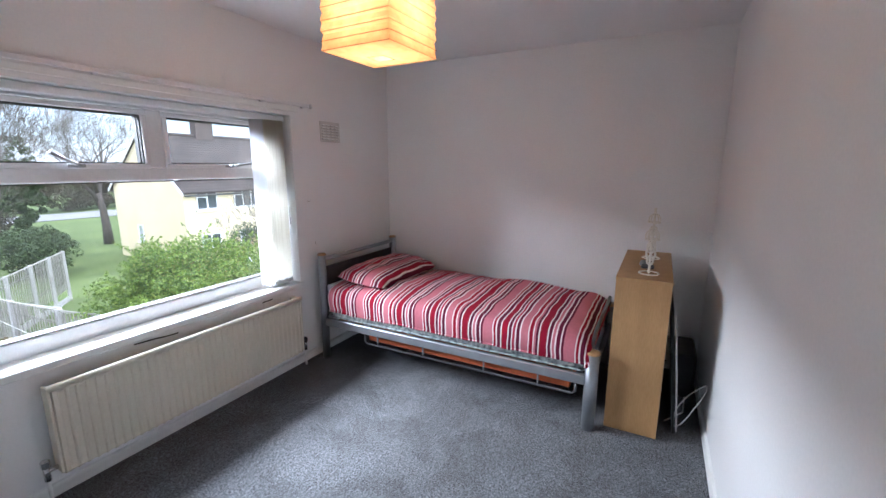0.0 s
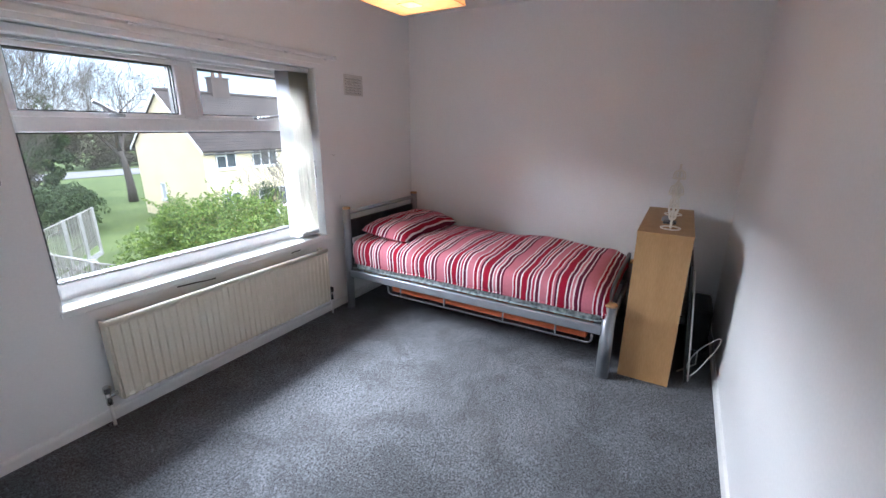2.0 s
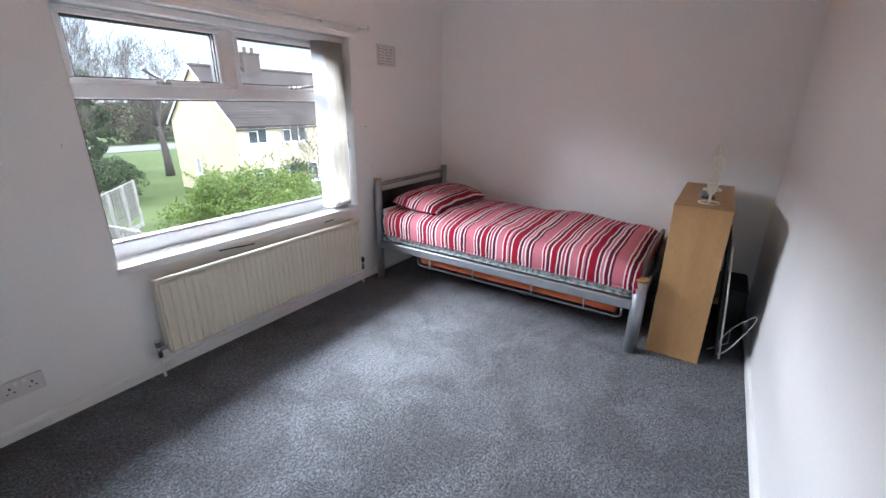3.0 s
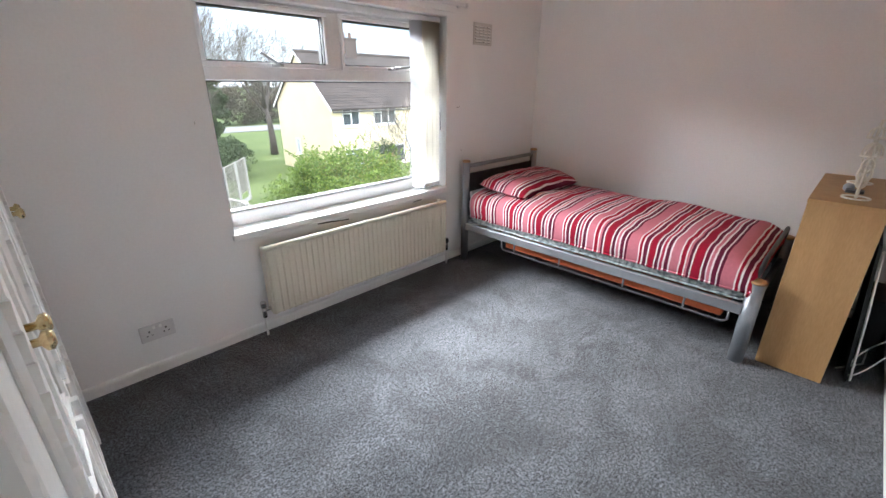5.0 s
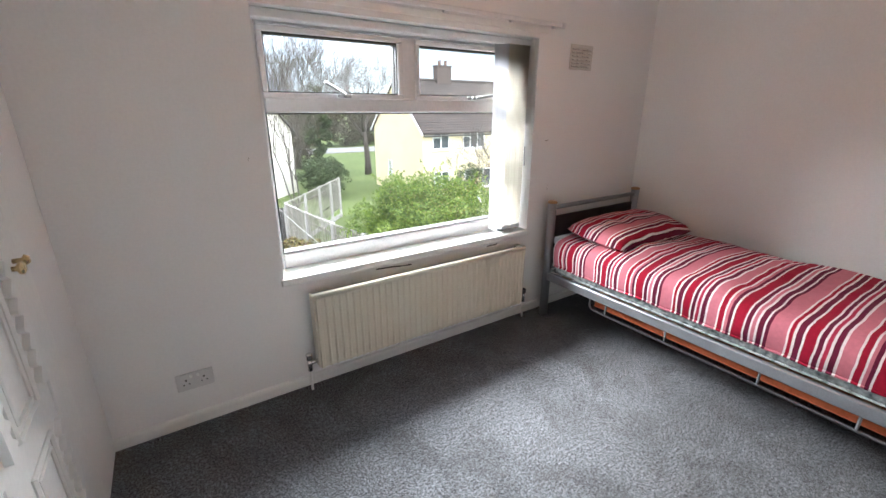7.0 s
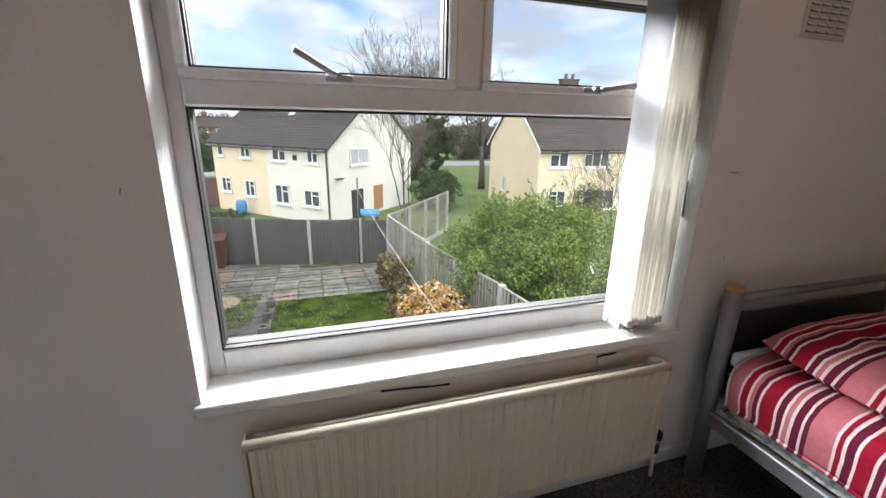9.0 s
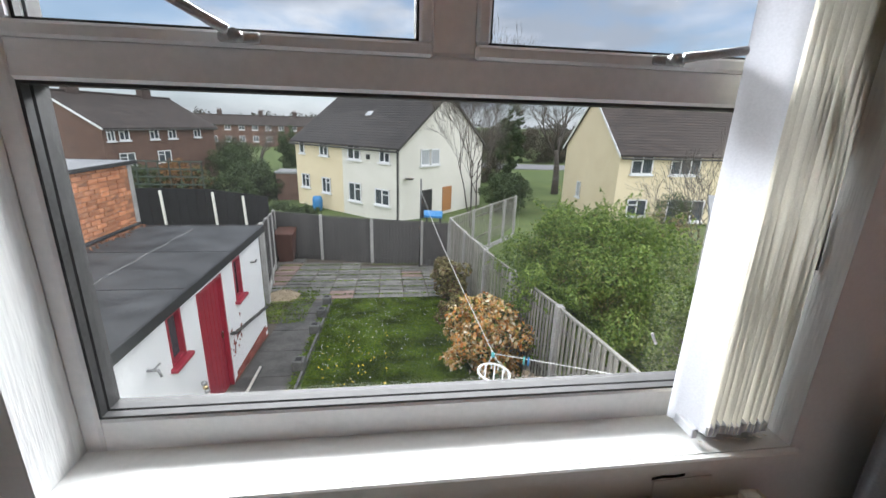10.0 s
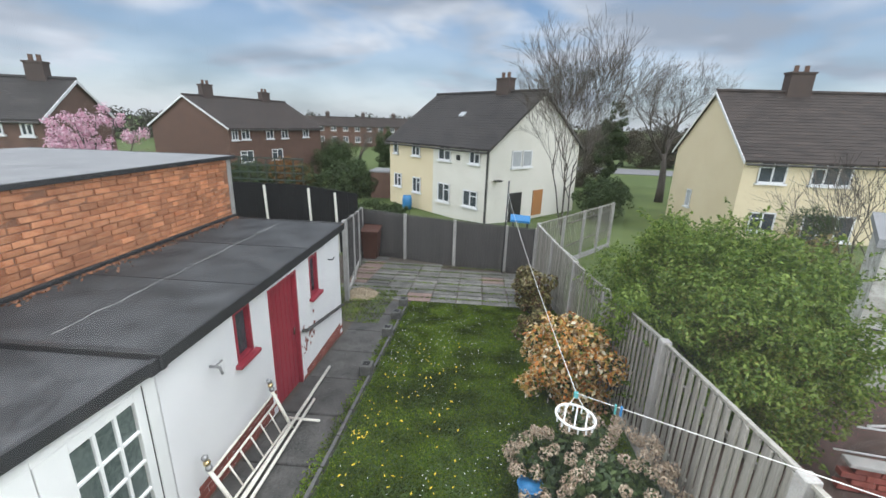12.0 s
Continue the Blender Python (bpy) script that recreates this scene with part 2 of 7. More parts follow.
def carpet_material():
    m = bpy.data.materials.new("grey_carpet")
    m.use_nodes = True
    nodes, links = m.node_tree.nodes, m.node_tree.links
    bsdf = nodes["Principled BSDF"]
    bsdf.inputs["Roughness"].default_value = 1.0
    bsdf.inputs["Specular IOR Level"].default_value = 0.1
    bsdf.inputs["Sheen Weight"].default_value = 0.25
    coord = nodes.new("ShaderNodeTexCoord")
    tuft = nodes.new("ShaderNodeTexNoise")
    tuft.inputs["Scale"].default_value, tuft.inputs["Detail"].default_value, tuft.inputs["Roughness"].default_value = 105, 4, 0.9
    patch = nodes.new("ShaderNodeTexNoise")
    patch.inputs["Scale"].default_value, patch.inputs["Detail"].default_value = 3.6, 12
    patch.inputs["Distortion"].default_value = 0.9
    mid = nodes.new("ShaderNodeTexNoise")
    mid.inputs["Scale"].default_value, mid.inputs["Detail"].default_value = 48, 4
    for n in (tuft, patch, mid):
        links.new(coord.outputs["Object"], n.inputs["Vector"])
    ramp = nodes.new("ShaderNodeValToRGB")
    ramp.color_ramp.elements[0].position, ramp.color_ramp.elements[0].color = 0.445, (0.008, 0.009, 0.0105, 1)
    ramp.color_ramp.elements[1].position, ramp.color_ramp.elements[1].color = 0.57, (0.19, 0.203, 0.226, 1)
    links.new(tuft.outputs["Fac"], ramp.inputs["Fac"])
    tone = nodes.new("ShaderNodeMapRange")
    tone.inputs["From Min"].default_value, tone.inputs["From Max"].default_value = 0.4, 0.6
    tone.inputs["To Min"].default_value, tone.inputs["To Max"].default_value = 0.74, 1.22
    links.new(patch.outputs["Fac"], tone.inputs["Value"])
    tone2 = nodes.new("ShaderNodeMapRange")
    tone2.inputs["From Min"].default_value, tone2.inputs["From Max"].default_value = 0.3, 0.7
    tone2.inputs["To Min"].default_value, tone2.inputs["To Max"].default_value = 0.6, 1.4
    links.new(mid.outputs["Fac"], tone2.inputs["Value"])
    mul = nodes.new("ShaderNodeMath")
    mul.operation = "MULTIPLY"
    links.new(tone.outputs[0], mul.inputs[0])
    links.new(tone2.outputs[0], mul.inputs[1])
    hsv = nodes.new("ShaderNodeHueSaturation")
    links.new(mul.outputs[0], hsv.inputs["Value"])
    links.new(ramp.outputs["Color"], hsv.inputs["Color"])
    links.new(hsv.outputs["Color"], bsdf.inputs["Base Color"])
    b = nodes.new("ShaderNodeBump")
    b.inputs["Strength"].default_value, b.inputs["Distance"].default_value = 0.9, 0.012
    links.new(tuft.outputs["Fac"], b.inputs["Height"])
    links.new(b.outputs[0], bsdf.inputs["Normal"])
    return m


def structure(name, bm, material, label, category):
    return tagged(part(name, bm, material), label, category, kind="structure")


structure("floor", box(XL - 0.3, YB - 0.2, -0.15, XR + 0.2, 0.0, 0.0), carpet_material(), "speckled grey twist-pile carpet with brushed patches", "floor")
# window wall: opening from x -1.645 to 0, z 0.625 to 1.845
WX0, WX1, WZ0, WZ1, WT = -1.645, 0.0, 0.62, 1.845, 0.212
structure("ceiling", box(XL - 0.6, YB - 0.2, H, XR + 0.2, WT, H + 0.15), CEIL, "plain white painted ceiling", "ceiling")
wb = box(XL - 0.6, 0, -2.4, WX0, WT, H)
box(WX1, 0, -2.4, XR + 0.2, WT, H, bm=wb)
box(WX0, 0, -2.4, WX1, WT, WZ0, bm=wb)
box(WX0, 0, WZ1, WX1, WT, H, bm=wb)
structure("wall_north", wb, WALL, "white painted plaster window wall with scuffs", "wall")
structure("wall_east", box(XR, YB - 0.2, 0, XR + 0.15, 0, H), WALL, "white painted plaster wall beside the bed", "wall")
structure("wall_south", box(XL - 0.6, YB - 0.15, 0, XR, YB, H), WALL, "white painted plaster wall", "wall")
wl_bm = box(XL - 0.75, YB, 0, XL - 0.6, 0, H)
box(XL - 0.6, -0.36, 0, XL, 0, H, bm=wl_bm)
structure("wall_west", wl_bm, WALL, "white painted plaster wall beside a built-in wardrobe", "wall")


def skirting(name, a, b, off):
    """A low painted board with a rounded top along the foot of a wall from a to b; off points into the room."""
    a, b, off = Vector((*a, 0)), Vector((*b, 0)), Vector((*off, 0))
    prof = [(0.0, 0.0), (0.016, 0.0), (0.016, 0.045), (0.012, 0.056), (0.0, 0.06)]
    bm = bmesh.new()
    r = [[bm.verts.new(p + off * o + Vector((0, 0, h))) for o, h in prof] for p in (a, b)]
    for k in range(len(prof) - 1):
        bm.faces.new((r[0][k], r[1][k], r[1][k + 1], r[0][k + 1]))
    bm.faces.new(r[0])
    bm.faces.new(r[1][::-1])
    bmesh.ops.recalc_face_normals(bm, faces=bm.faces[:])
    structure(name, bm, GLOSS, "low white gloss-painted skirting board", "baseboard")


skirting("baseboard_1", (XL, 0), (XR, 0), (0, -1))
skirting("baseboard_2", (XR, -0.016), (XR, YB), (-1, 0))
skirting("baseboard_3", (XL, YB), (XR - 0.016, YB), (0, 1))

# ---- window ----
win = thing("window_1", (-0.82, 0.15, WZ0), "white plastic window with two top-hung lights over one pane", "window", kind="structure")
FY0, FY1, GY = 0.135, 0.2, 0.165


def frame_piece(name, x0, z0, x1, z1, y0=FY0, y1=FY1, mat=UPVC, bev=0.006, parent=win):
    return part(name, box(x0, y0, z0, x1, y1, z1, bev), mat, parent)


frame_piece("frame_jamb", WX0, WZ0, -1.602, WZ1)
frame_piece("frame_jamb", -0.052, WZ0, WX1, WZ1)
frame_piece("frame_head", -1.602, 1.79, -0.052, WZ1)
frame_piece("frame_head", -1.66, 1.80, 0.0, 1.83, 0.11, 0.135)
frame_piece("frame_cill", -1.602, WZ0, -0.052, 0.716)
frame_piece("transom", -1.602, 1.412, -0.052, 1.482, 0.128, 0.2)
frame_piece("mullion", -0.888, 1.482, -0.8, 1.79, 0.13, 0.2)


def sash(x0, x1, z0, z1, name="sash", w=0.026):
    bm = box(x0, 0.118, z0, x1, 0.19, z0 + w, 0.005)
    box(x0, 0.118, z1 - w, x1, 0.19, z1, 0.005, bm)
    box(x0, 0.118, z0 + w, x0 + w, 0.19, z1 - w, 0.005, bm)
    box(x1 - w, 0.118, z0 + w, x1, 0.19, z1 - w, 0.005, bm)
    s = part(name, bm, UPVC, win, "white opening sash")
    g = 0.006
    rb = box(x0 + w, 0.135, z0 + w, x1 - w, 0.15, z0 + w + g)
    box(x0 + w, 0.135, z1 - w - g, x1 - w, 0.15, z1 - w, bm=rb)
    box(x0 + w, 0.135, z0 + w, x0 + w + g, 0.15, z1 - w, bm=rb)
    box(x1 - w - g, 0.135, z0 + w, x1 - w, 0.15, z1 - w, bm=rb)
    for a, b, c, e in ((x0 + w, x1 - w, z0 + w, z0 + w + g), (x0 + w, x1 - w, z1 - w - g, z1 - w), (x0 + w, x0 + w + g, z0 + w, z1 - w), (x1 - w - g, x1 - w, z0 + w, z1 - w)):
        box(a, 0.163, c, b, 0.196, e, bm=rb)
    part("gasket", rb, SEAL, s, "black rubber gasket")
    pane = part("pane", box(x0 + w, 0.158, z0 + w, x1 - w, 0.162, z1 - w), PANE, s, "clear glass")
    pane.visible_shadow = False
    return s


PANE = glass("window_glass")
sl = sash(-1.606, -0.884, 1.478, 1.784)
sr = sash(-0.804, -0.048, 1.478, 1.784)
big = part("pane", box(-1.6, 0.163, 0.716, -0.052, 0.167, 1.412), PANE, win, "clear glass")
big.visible_shadow = False
g = 0.006
rb = box(-1.602, 0.14, 0.716, -0.052, 0.16, 0.716 + g)
box(-1.602, 0.14, 1.412 - g, -0.052, 0.16, 1.412, bm=rb)
box(-1.602, 0.14, 0.72, -1.602 + g, 0.16, 1.41, bm=rb)
box(-0.052 - g, 0.14, 0.72, -0.052, 0.16, 1.41, bm=rb)
for a, b, c, e in ((-1.602, -0.052, 0.716, 0.716 + g), (-1.602, -0.052, 1.412 - g, 1.412), (-1.602, -1.602 + g, 0.716, 1.412), (-0.052 - g, -0.052, 0.716, 1.412)):
    box(a, 0.168, c, b, 0.206, e, bm=rb)
part("gasket", rb, SEAL, win, "black rubber gasket")


part("paint_fleck", plate([(-0.309, 0.1605, 0.866), (-0.302, 0.1605, 0.868), (-0.286, 0.1605, 0.836), (-0.291, 0.1605, 0.833)], (0, 0.0015, 0)), UPVC, big, "white fleck of paint on the glass")


def handle(x, parent, ang):
    """A cranked casement handle: a base plate, a boss and a tapering lever."""
    bm = box(x - 0.035, 0.108, 1.484, x + 0.035, 0.118, 1.502, 0.004)
    tube([(x, 0.112, 1.493), (x, 0.085, 1.493)], 0.01, 10, bm)
    a = radians(ang)
    tube([(x + 0.01 * math.cos(a), 0.083, 1.493 + 0.01 * math.sin(a)), (x + 0.05 * math.cos(a), 0.078, 1.493 + 0.05 * math.sin(a)), (x + 0.125 * math.cos(a), 0.066, 1.493 + 0.125 * math.sin(a))], [0.009, 0.008, 0.0085], 8, bm)
    part("handle", bm, CHROMEH, parent, "worn grey metal lever handle", smooth=True)


CHROMEH = surface("handle_metal", (0.28, 0.28, 0.28), (0.42, 0.42, 0.42), 0.4, 20, 200, 0.03, metal=0.7)
handle(-1.22, sl, 152)
handle(-0.42, sr, 8)
# inner sill board and outer sill
sb = box(WX0 - 0.012, -0.02, 0.6, WX1 + 0.012, 0.0, 0.636, 0.004)
box(WX0, 0.0, WZ0 - 0.001, WX1, FY0, 0.636, 0.0, sb)
structure("window_sill", sb, GLOSS, "white gloss-painted inner window sill with chipped front", "window sill")
structure("outer_sill", box(WX0 - 0.03, FY1, 0.56, WX1 + 0.03, 0.36, 0.615, 0.01), UPVC, "white outer window sill", "window sill")


BRUSHED = surface("brushed_gloss_paint", (0.7, 0.71, 0.71), (0.8, 0.81, 0.8), 0.4, 4, 16, 0.6, stretch=(1, 8, 0.7), depth=0.005)


def reveal(x0, x1, y0, y1, z0, z1, name):
    structure(name, box(x0, y0, z0, x1, y1, z1), BRUSHED, "white gloss-painted window reveal with brush marks", "trim")


reveal(WX0, WX0 + 0.004, 0.0, FY0, 0.636, WZ1, "trim_1")
reveal(WX1 - 0.004, WX1, 0.0, FY0, 0.636, WZ1, "trim_2")
reveal(WX0 + 0.004, WX1 - 0.004, 0.0, FY0, WZ1 - 0.004, WZ1, "trim_3")

# ---- things in the room ----


def radiator():
    x0, x1, z0, z1 = -1.535, -0.1, 0.125, 0.56
    r = thing("radiator", (-0.82, -0.05, 0.0), "cream enamelled ribbed panel radiator under the window sill", "radiator")
    bm = bmesh.new()
    n, yf, yb = 37, -0.094, -0.07
    pitch = (x1 - x0 - 0.05) / n
    prof = [(x0 + 0.0, yb), (x0 + 0.012, yf)]
    for i in range(n):
        c = x0 + 0.025 + pitch * i
        prof += [(c + pitch * 0.08, yf), (c + pitch * 0.22, yf + 0.007), (c + pitch * 0.78, yf + 0.007), (c + pitch * 0.92, yf)]
    prof += [(x1 - 0.012, yf), (x1, yb)]
    rows = []
    for z, push in ((z0, 0.01), (z0 + 0.012, 0.0), (z0 + 0.03, 0.0), (z1 - 0.045, 0.0), (z1 - 0.03, 0.0)):
        rows.append([bm.verts.new((x, (yf if push == 0 and (z < z0 + 0.02 or z > z1 - 0.035) and y < yb - 0.001 else y) + push, z)) for x, y in prof])
    for a, b in zip(rows, rows[1:]):
        for k in range(len(prof) - 1):
            bm.faces.new((a[k], a[k + 1], b[k + 1], b[k]))
    part("front_panel", bm, RADW, r, smooth=False)
    part("back_panel", box(x0 + 0.02, -0.045, z0, x1 - 0.02, -0.03, z1 - 0.03, 0.004), RADW, r)
    part("top_edge", tube([(x0 - 0.002, -0.086, z1 - 0.018), (x1 + 0.002, -0.086, z1 - 0.018)], 0.016, 12), RADW, r, smooth=True)
    part("top_edge", tube([(x0 + 0.02, -0.04, z1 - 0.03), (x1 - 0.02, -0.04, z1 - 0.03)], 0.01, 10), RADW, r, smooth=True)
    part("bleed_plug", box(x1 - 0.06, -0.07, z1 - 0.03, x1 - 0.02, -0.04, z1 + 0.004, 0.004), RADW, r)
    for x, nm in ((x0, "side_panel"), (x1, "side_panel")):
        part(nm, box(x - 0.005, -0.094, z0 + 0.015, x + 0.005, -0.03, z1 - 0.012, 0.003), RADW, r)
    for x, s in ((x0, -1), (x1, 1)):
        v = tube([(x, -0.06, 0.165), (x + s * 0.05, -0.06, 0.165)], 0.011, 10)
        tube([(x + s * 0.045, -0.06, 0.19), (x + s * 0.045, -0.06, 0.12)], 0.013, 10, v)
        valve = part("valve", v, CHROME, r, "chrome radiator valve", smooth=True)
        part("valve_cap", lathe([(0.016, 0), (0.018, 0.006), (0.018, 0.03), (0.012, 0.036)], (x + s * 0.045, -0.06, 0.185), 12), BLACKBOARD if s > 0 else CHROME, valve, "black valve cap" if s > 0 else "chrome valve cap")
        part("pipe", tube([(x + s * 0.045, -0.06, 0.125), (x + s * 0.045, -0.06, 0.0)], 0.0075, 10), GLOSS, r, "white painted copper pipe", smooth=True)
    for x in (-1.25, -0.4):
        part("bracket", box(x - 0.02, -0.032, 0.2, x + 0.02, 0.0, 0.5), RADW, r)


radiator()


def vent():
    v = thing("air_vent", (0.388, 0.0, 1.68), "white painted plaster louvre air vent", "vent")
    bm = box(0.278, -0.006, 1.68, 0.497, 0.0, 1.832, 0.002)
    part("back_plate", bm, VENTW, v)
    for r in range(6):
        for c in range(4):
            x, z = 0.296 + c * 0.047, 1.697 + r * 0.0205
            # Solid dark strip under each louvre, painted for the shade in a slot.
            part("slot", box(x, -0.0075, z, x + 0.038, -0.0055, z + 0.008), DARKISH, v)
            part("louvre", plate([(x, -0.007, z + 0.008), (x + 0.038, -0.007, z + 0.008), (x + 0.038, -0.014, z + 0.001), (x, -0.014, z + 0.001)], (0, 0, 0.002)), GLOSS, v)


DARKISH = surface("vent_slot_shade", (0.1, 0.095, 0.09), (0.16, 0.15, 0.14), 0.9, 20, 100, 0.05)
VENTW = surface("vent_paint", (0.6, 0.59, 0.56), (0.68, 0.67, 0.64), 0.6, 12, 90, 0.1)
vent()


def socket():
    s = thing("wall_socket", (-2.09, 0.0, 0.19), "white plastic double wall socket", "socket")
    part("face_plate", box(-2.167, -0.011, 0.19, -2.015, 0.0, 0.276, 0.004, seg=2), SOCKETW, s)
    for cx in (-2.127, -2.055):
        # Pin holes are solid dark pieces: their inner shade is painted, nothing is cut.
        part("pin_hole", box(cx - 0.0035, -0.0125, 0.238, cx + 0.0035, -0.0105, 0.247), DARK, s)
        for d in (-0.011, 0.011):
            part("pin_hole", box(cx + d - 0.0035, -0.0125, 0.22, cx + d + 0.0035, -0.0105, 0.2245), DARK, s)
        part("switch", box(cx + (0.016 if cx < -2.09 else -0.028), -0.0165, 0.252, cx + (0.028 if cx < -2.09 else -0.016), -0.0105, 0.268, 0.002), GLOSS, s)


socket()


def curtain_track():
    t = thing("curtain_track", (-0.78, -0.02, 1.9), "white plastic curtain track over the window", "curtain track")
    bm = box(-1.74, -0.042, 1.905, 0.15, -0.03, 1.93, 0.003)
    box(-1.74, -0.03, 1.913, 0.15, -0.022, 1.922, bm=bm)
    part("rail", bm, UPVC, t)
    part("end_stop", lathe([(0.011, 0.0), (0.017, 0.008), (0.017, 0.022), (0.01, 0.03)], (0.158, -0.036, 1.903), 14), UPVC, t, smooth=True)
    for x in (-1.6, -1.15, -0.7, -0.25, 0.1):
        part("bracket", box(x - 0.01, -0.024, 1.9, x + 0.01, 0.0, 1.935, 0.002), UPVC, t)
    part("batten", box(-1.7, -0.012, 1.868, 0.06, 0.0, 1.9, 0.002), GLOSS, t, "white painted timber batten")


curtain_track()


def blind():
    b = thing("vertical_blind", (-0.15, 0.07, 0.64), "cream vertical fabric blind gathered to one side", "blind")
    part("head_rail", box(-1.63, 0.06, 1.8, -0.006, 0.1, 1.838, 0.004), UPVC, b, "white blind head rail")
    rng = random.Random(4)
    n = 13
    for i in range(n):
        x = -0.215 + i * 0.0135 if i else -0.24
        turn = radians(80 + rng.uniform(-6, 6)) if i else radians(124)
        half = 0.044
        ztop, zbot = 1.8, 0.662 + rng.uniform(-0.004, 0.006)
        bm = bmesh.new()
        cols = []
        for k in range(5):
            u = -1 + 0.5 * k
            bow = 0.005 * (1 - u * u)
            cols.append((x + u * half * math.cos(turn) + bow * math.sin(turn), 0.066 + u * half * math.sin(turn) - bow * math.cos(turn)))
        lean = 0.0
        lo = [bm.verts.new((cx + lean, cy, zbot)) for cx, cy in cols]
        hi = [bm.verts.new((cx, cy, ztop)) for cx, cy in cols]
        for k in range(4):
            bm.faces.new((lo[k], lo[k + 1], hi[k + 1], hi[k]))
        bmesh.ops.solidify(bm, geom=bm.faces[:], thickness=0.0015)
        slat = part("slat", bm, SLATW if i == 0 else SLAT, b, "front slat, its bluish white painted in for daylight" if i == 0 else "", smooth=True)
        bx, by = (cols[0][0] + cols[-1][0]) / 2 + lean, (cols[0][1] + cols[-1][1]) / 2
        part("bottom_weight", box(bx - 0.012, by - 0.04, zbot - 0.006, bx + 0.003, by + 0.04, zbot + 0.02, 0.002), SLATW, slat)
        if i < n - 1:
            loop = [(bx + 0.009 + 0.012 * math.sin(a), by - 0.04, zbot - 0.004 - 0.014 * abs(math.sin(a / 2 + 0.8))) for a in np.linspace(0, math.pi, 6)]
            part("link_chain", tube(loop, 0.0014, 5), WHITEWIRE, slat, "white bead link chain")
    part("cord", tube([(-0.01, 0.062, 1.2), (-0.0105, 0.06, 1.13), (-0.01, 0.058, 1.07)], [0.002, 0.0035, 0.004], 6), STEEL, b, "dark pull cord")


blind()


def wall_marks():
    """Cracks and flakes in the plaster under the sill, and small knocks in the paint."""
    k = 0
    for name, pts, w in (("plaster_crack", [(-1.15, 0.582), (-1.05, 0.576), (-0.98, 0.567), (-0.925, 0.566)], 0.007), ("plaster_crack", [(-0.356, 0.572), (-0.33, 0.576), (-0.3, 0.574), (-0.272, 0.577)], 0.007), ("paint_chip", [(0.168, 0.9), (0.166, 0.92)], 0.006), ("paint_chip", [(0.108, 1.237), (0.13, 1.232), (0.14, 1.238)], 0.004), ("paint_chip", [(-1.727, 1.215), (-1.723, 1.23)], 0.007)):
        outline = [(x, -0.001, z + w / 2) for x, z in pts] + [(x, -0.001, z - w / 2) for x, z in pts[::-1]]
        bm = plate(outline, (0, -0.0012, 0))
        ob = tagged(part(name, bm, DARK if (k < 3) else CHIPPED), "dark crack in the painted plaster under the sill" if name == "plaster_crack" else "small chip knocked in the wall paint", "wall damage", "marks on the wall")
        k += 1
    flake = plate([(-0.93, -0.001, 0.562), (-1.13, -0.001, 0.576), (-1.12, -0.001, 0.52), (-0.936, -0.001, 0.478)], (0, -0.003, 0))
    tagged(part("plaster_patch", flake, GLOSS), "uneven filled plaster patch below the sill", "wall damage", "marks on the wall")
    flake = plate([(-0.342, -0.001, 0.48), (-0.352, -0.001, 0.566), (-0.2, -0.001, 0.57), (-0.2, -0.001, 0.48)], (0, -0.003, 0))
    tagged(part("plaster_patch", flake, GLOSS), "loose plaster patch below the sill", "wall damage", "marks on the wall")


wall_marks()


# ---- wardrobe ----
def scallop(y0, y1, z0, z1, x, side, bm):
    """A raised strip whose edge is cut in a row of small waves, running upright."""
    n = max(3, int((z1 - z0) / 0.052))
    for i in range(n):
        a, b = z0 + (z1 - z0) * i / n, z0 + (z1 - z0) * (i + 1) / n
        tip = y1 + side * 0.03
        plate([(x, y0, a), (x, y1, a), (x, tip, a + (b - a) * 0.35), (x, tip - side * 0.003, a + (b - a) * 0.5), (x, y1, b), (x, y0, b)], (0.017, 0, 0), bm)
    return bm


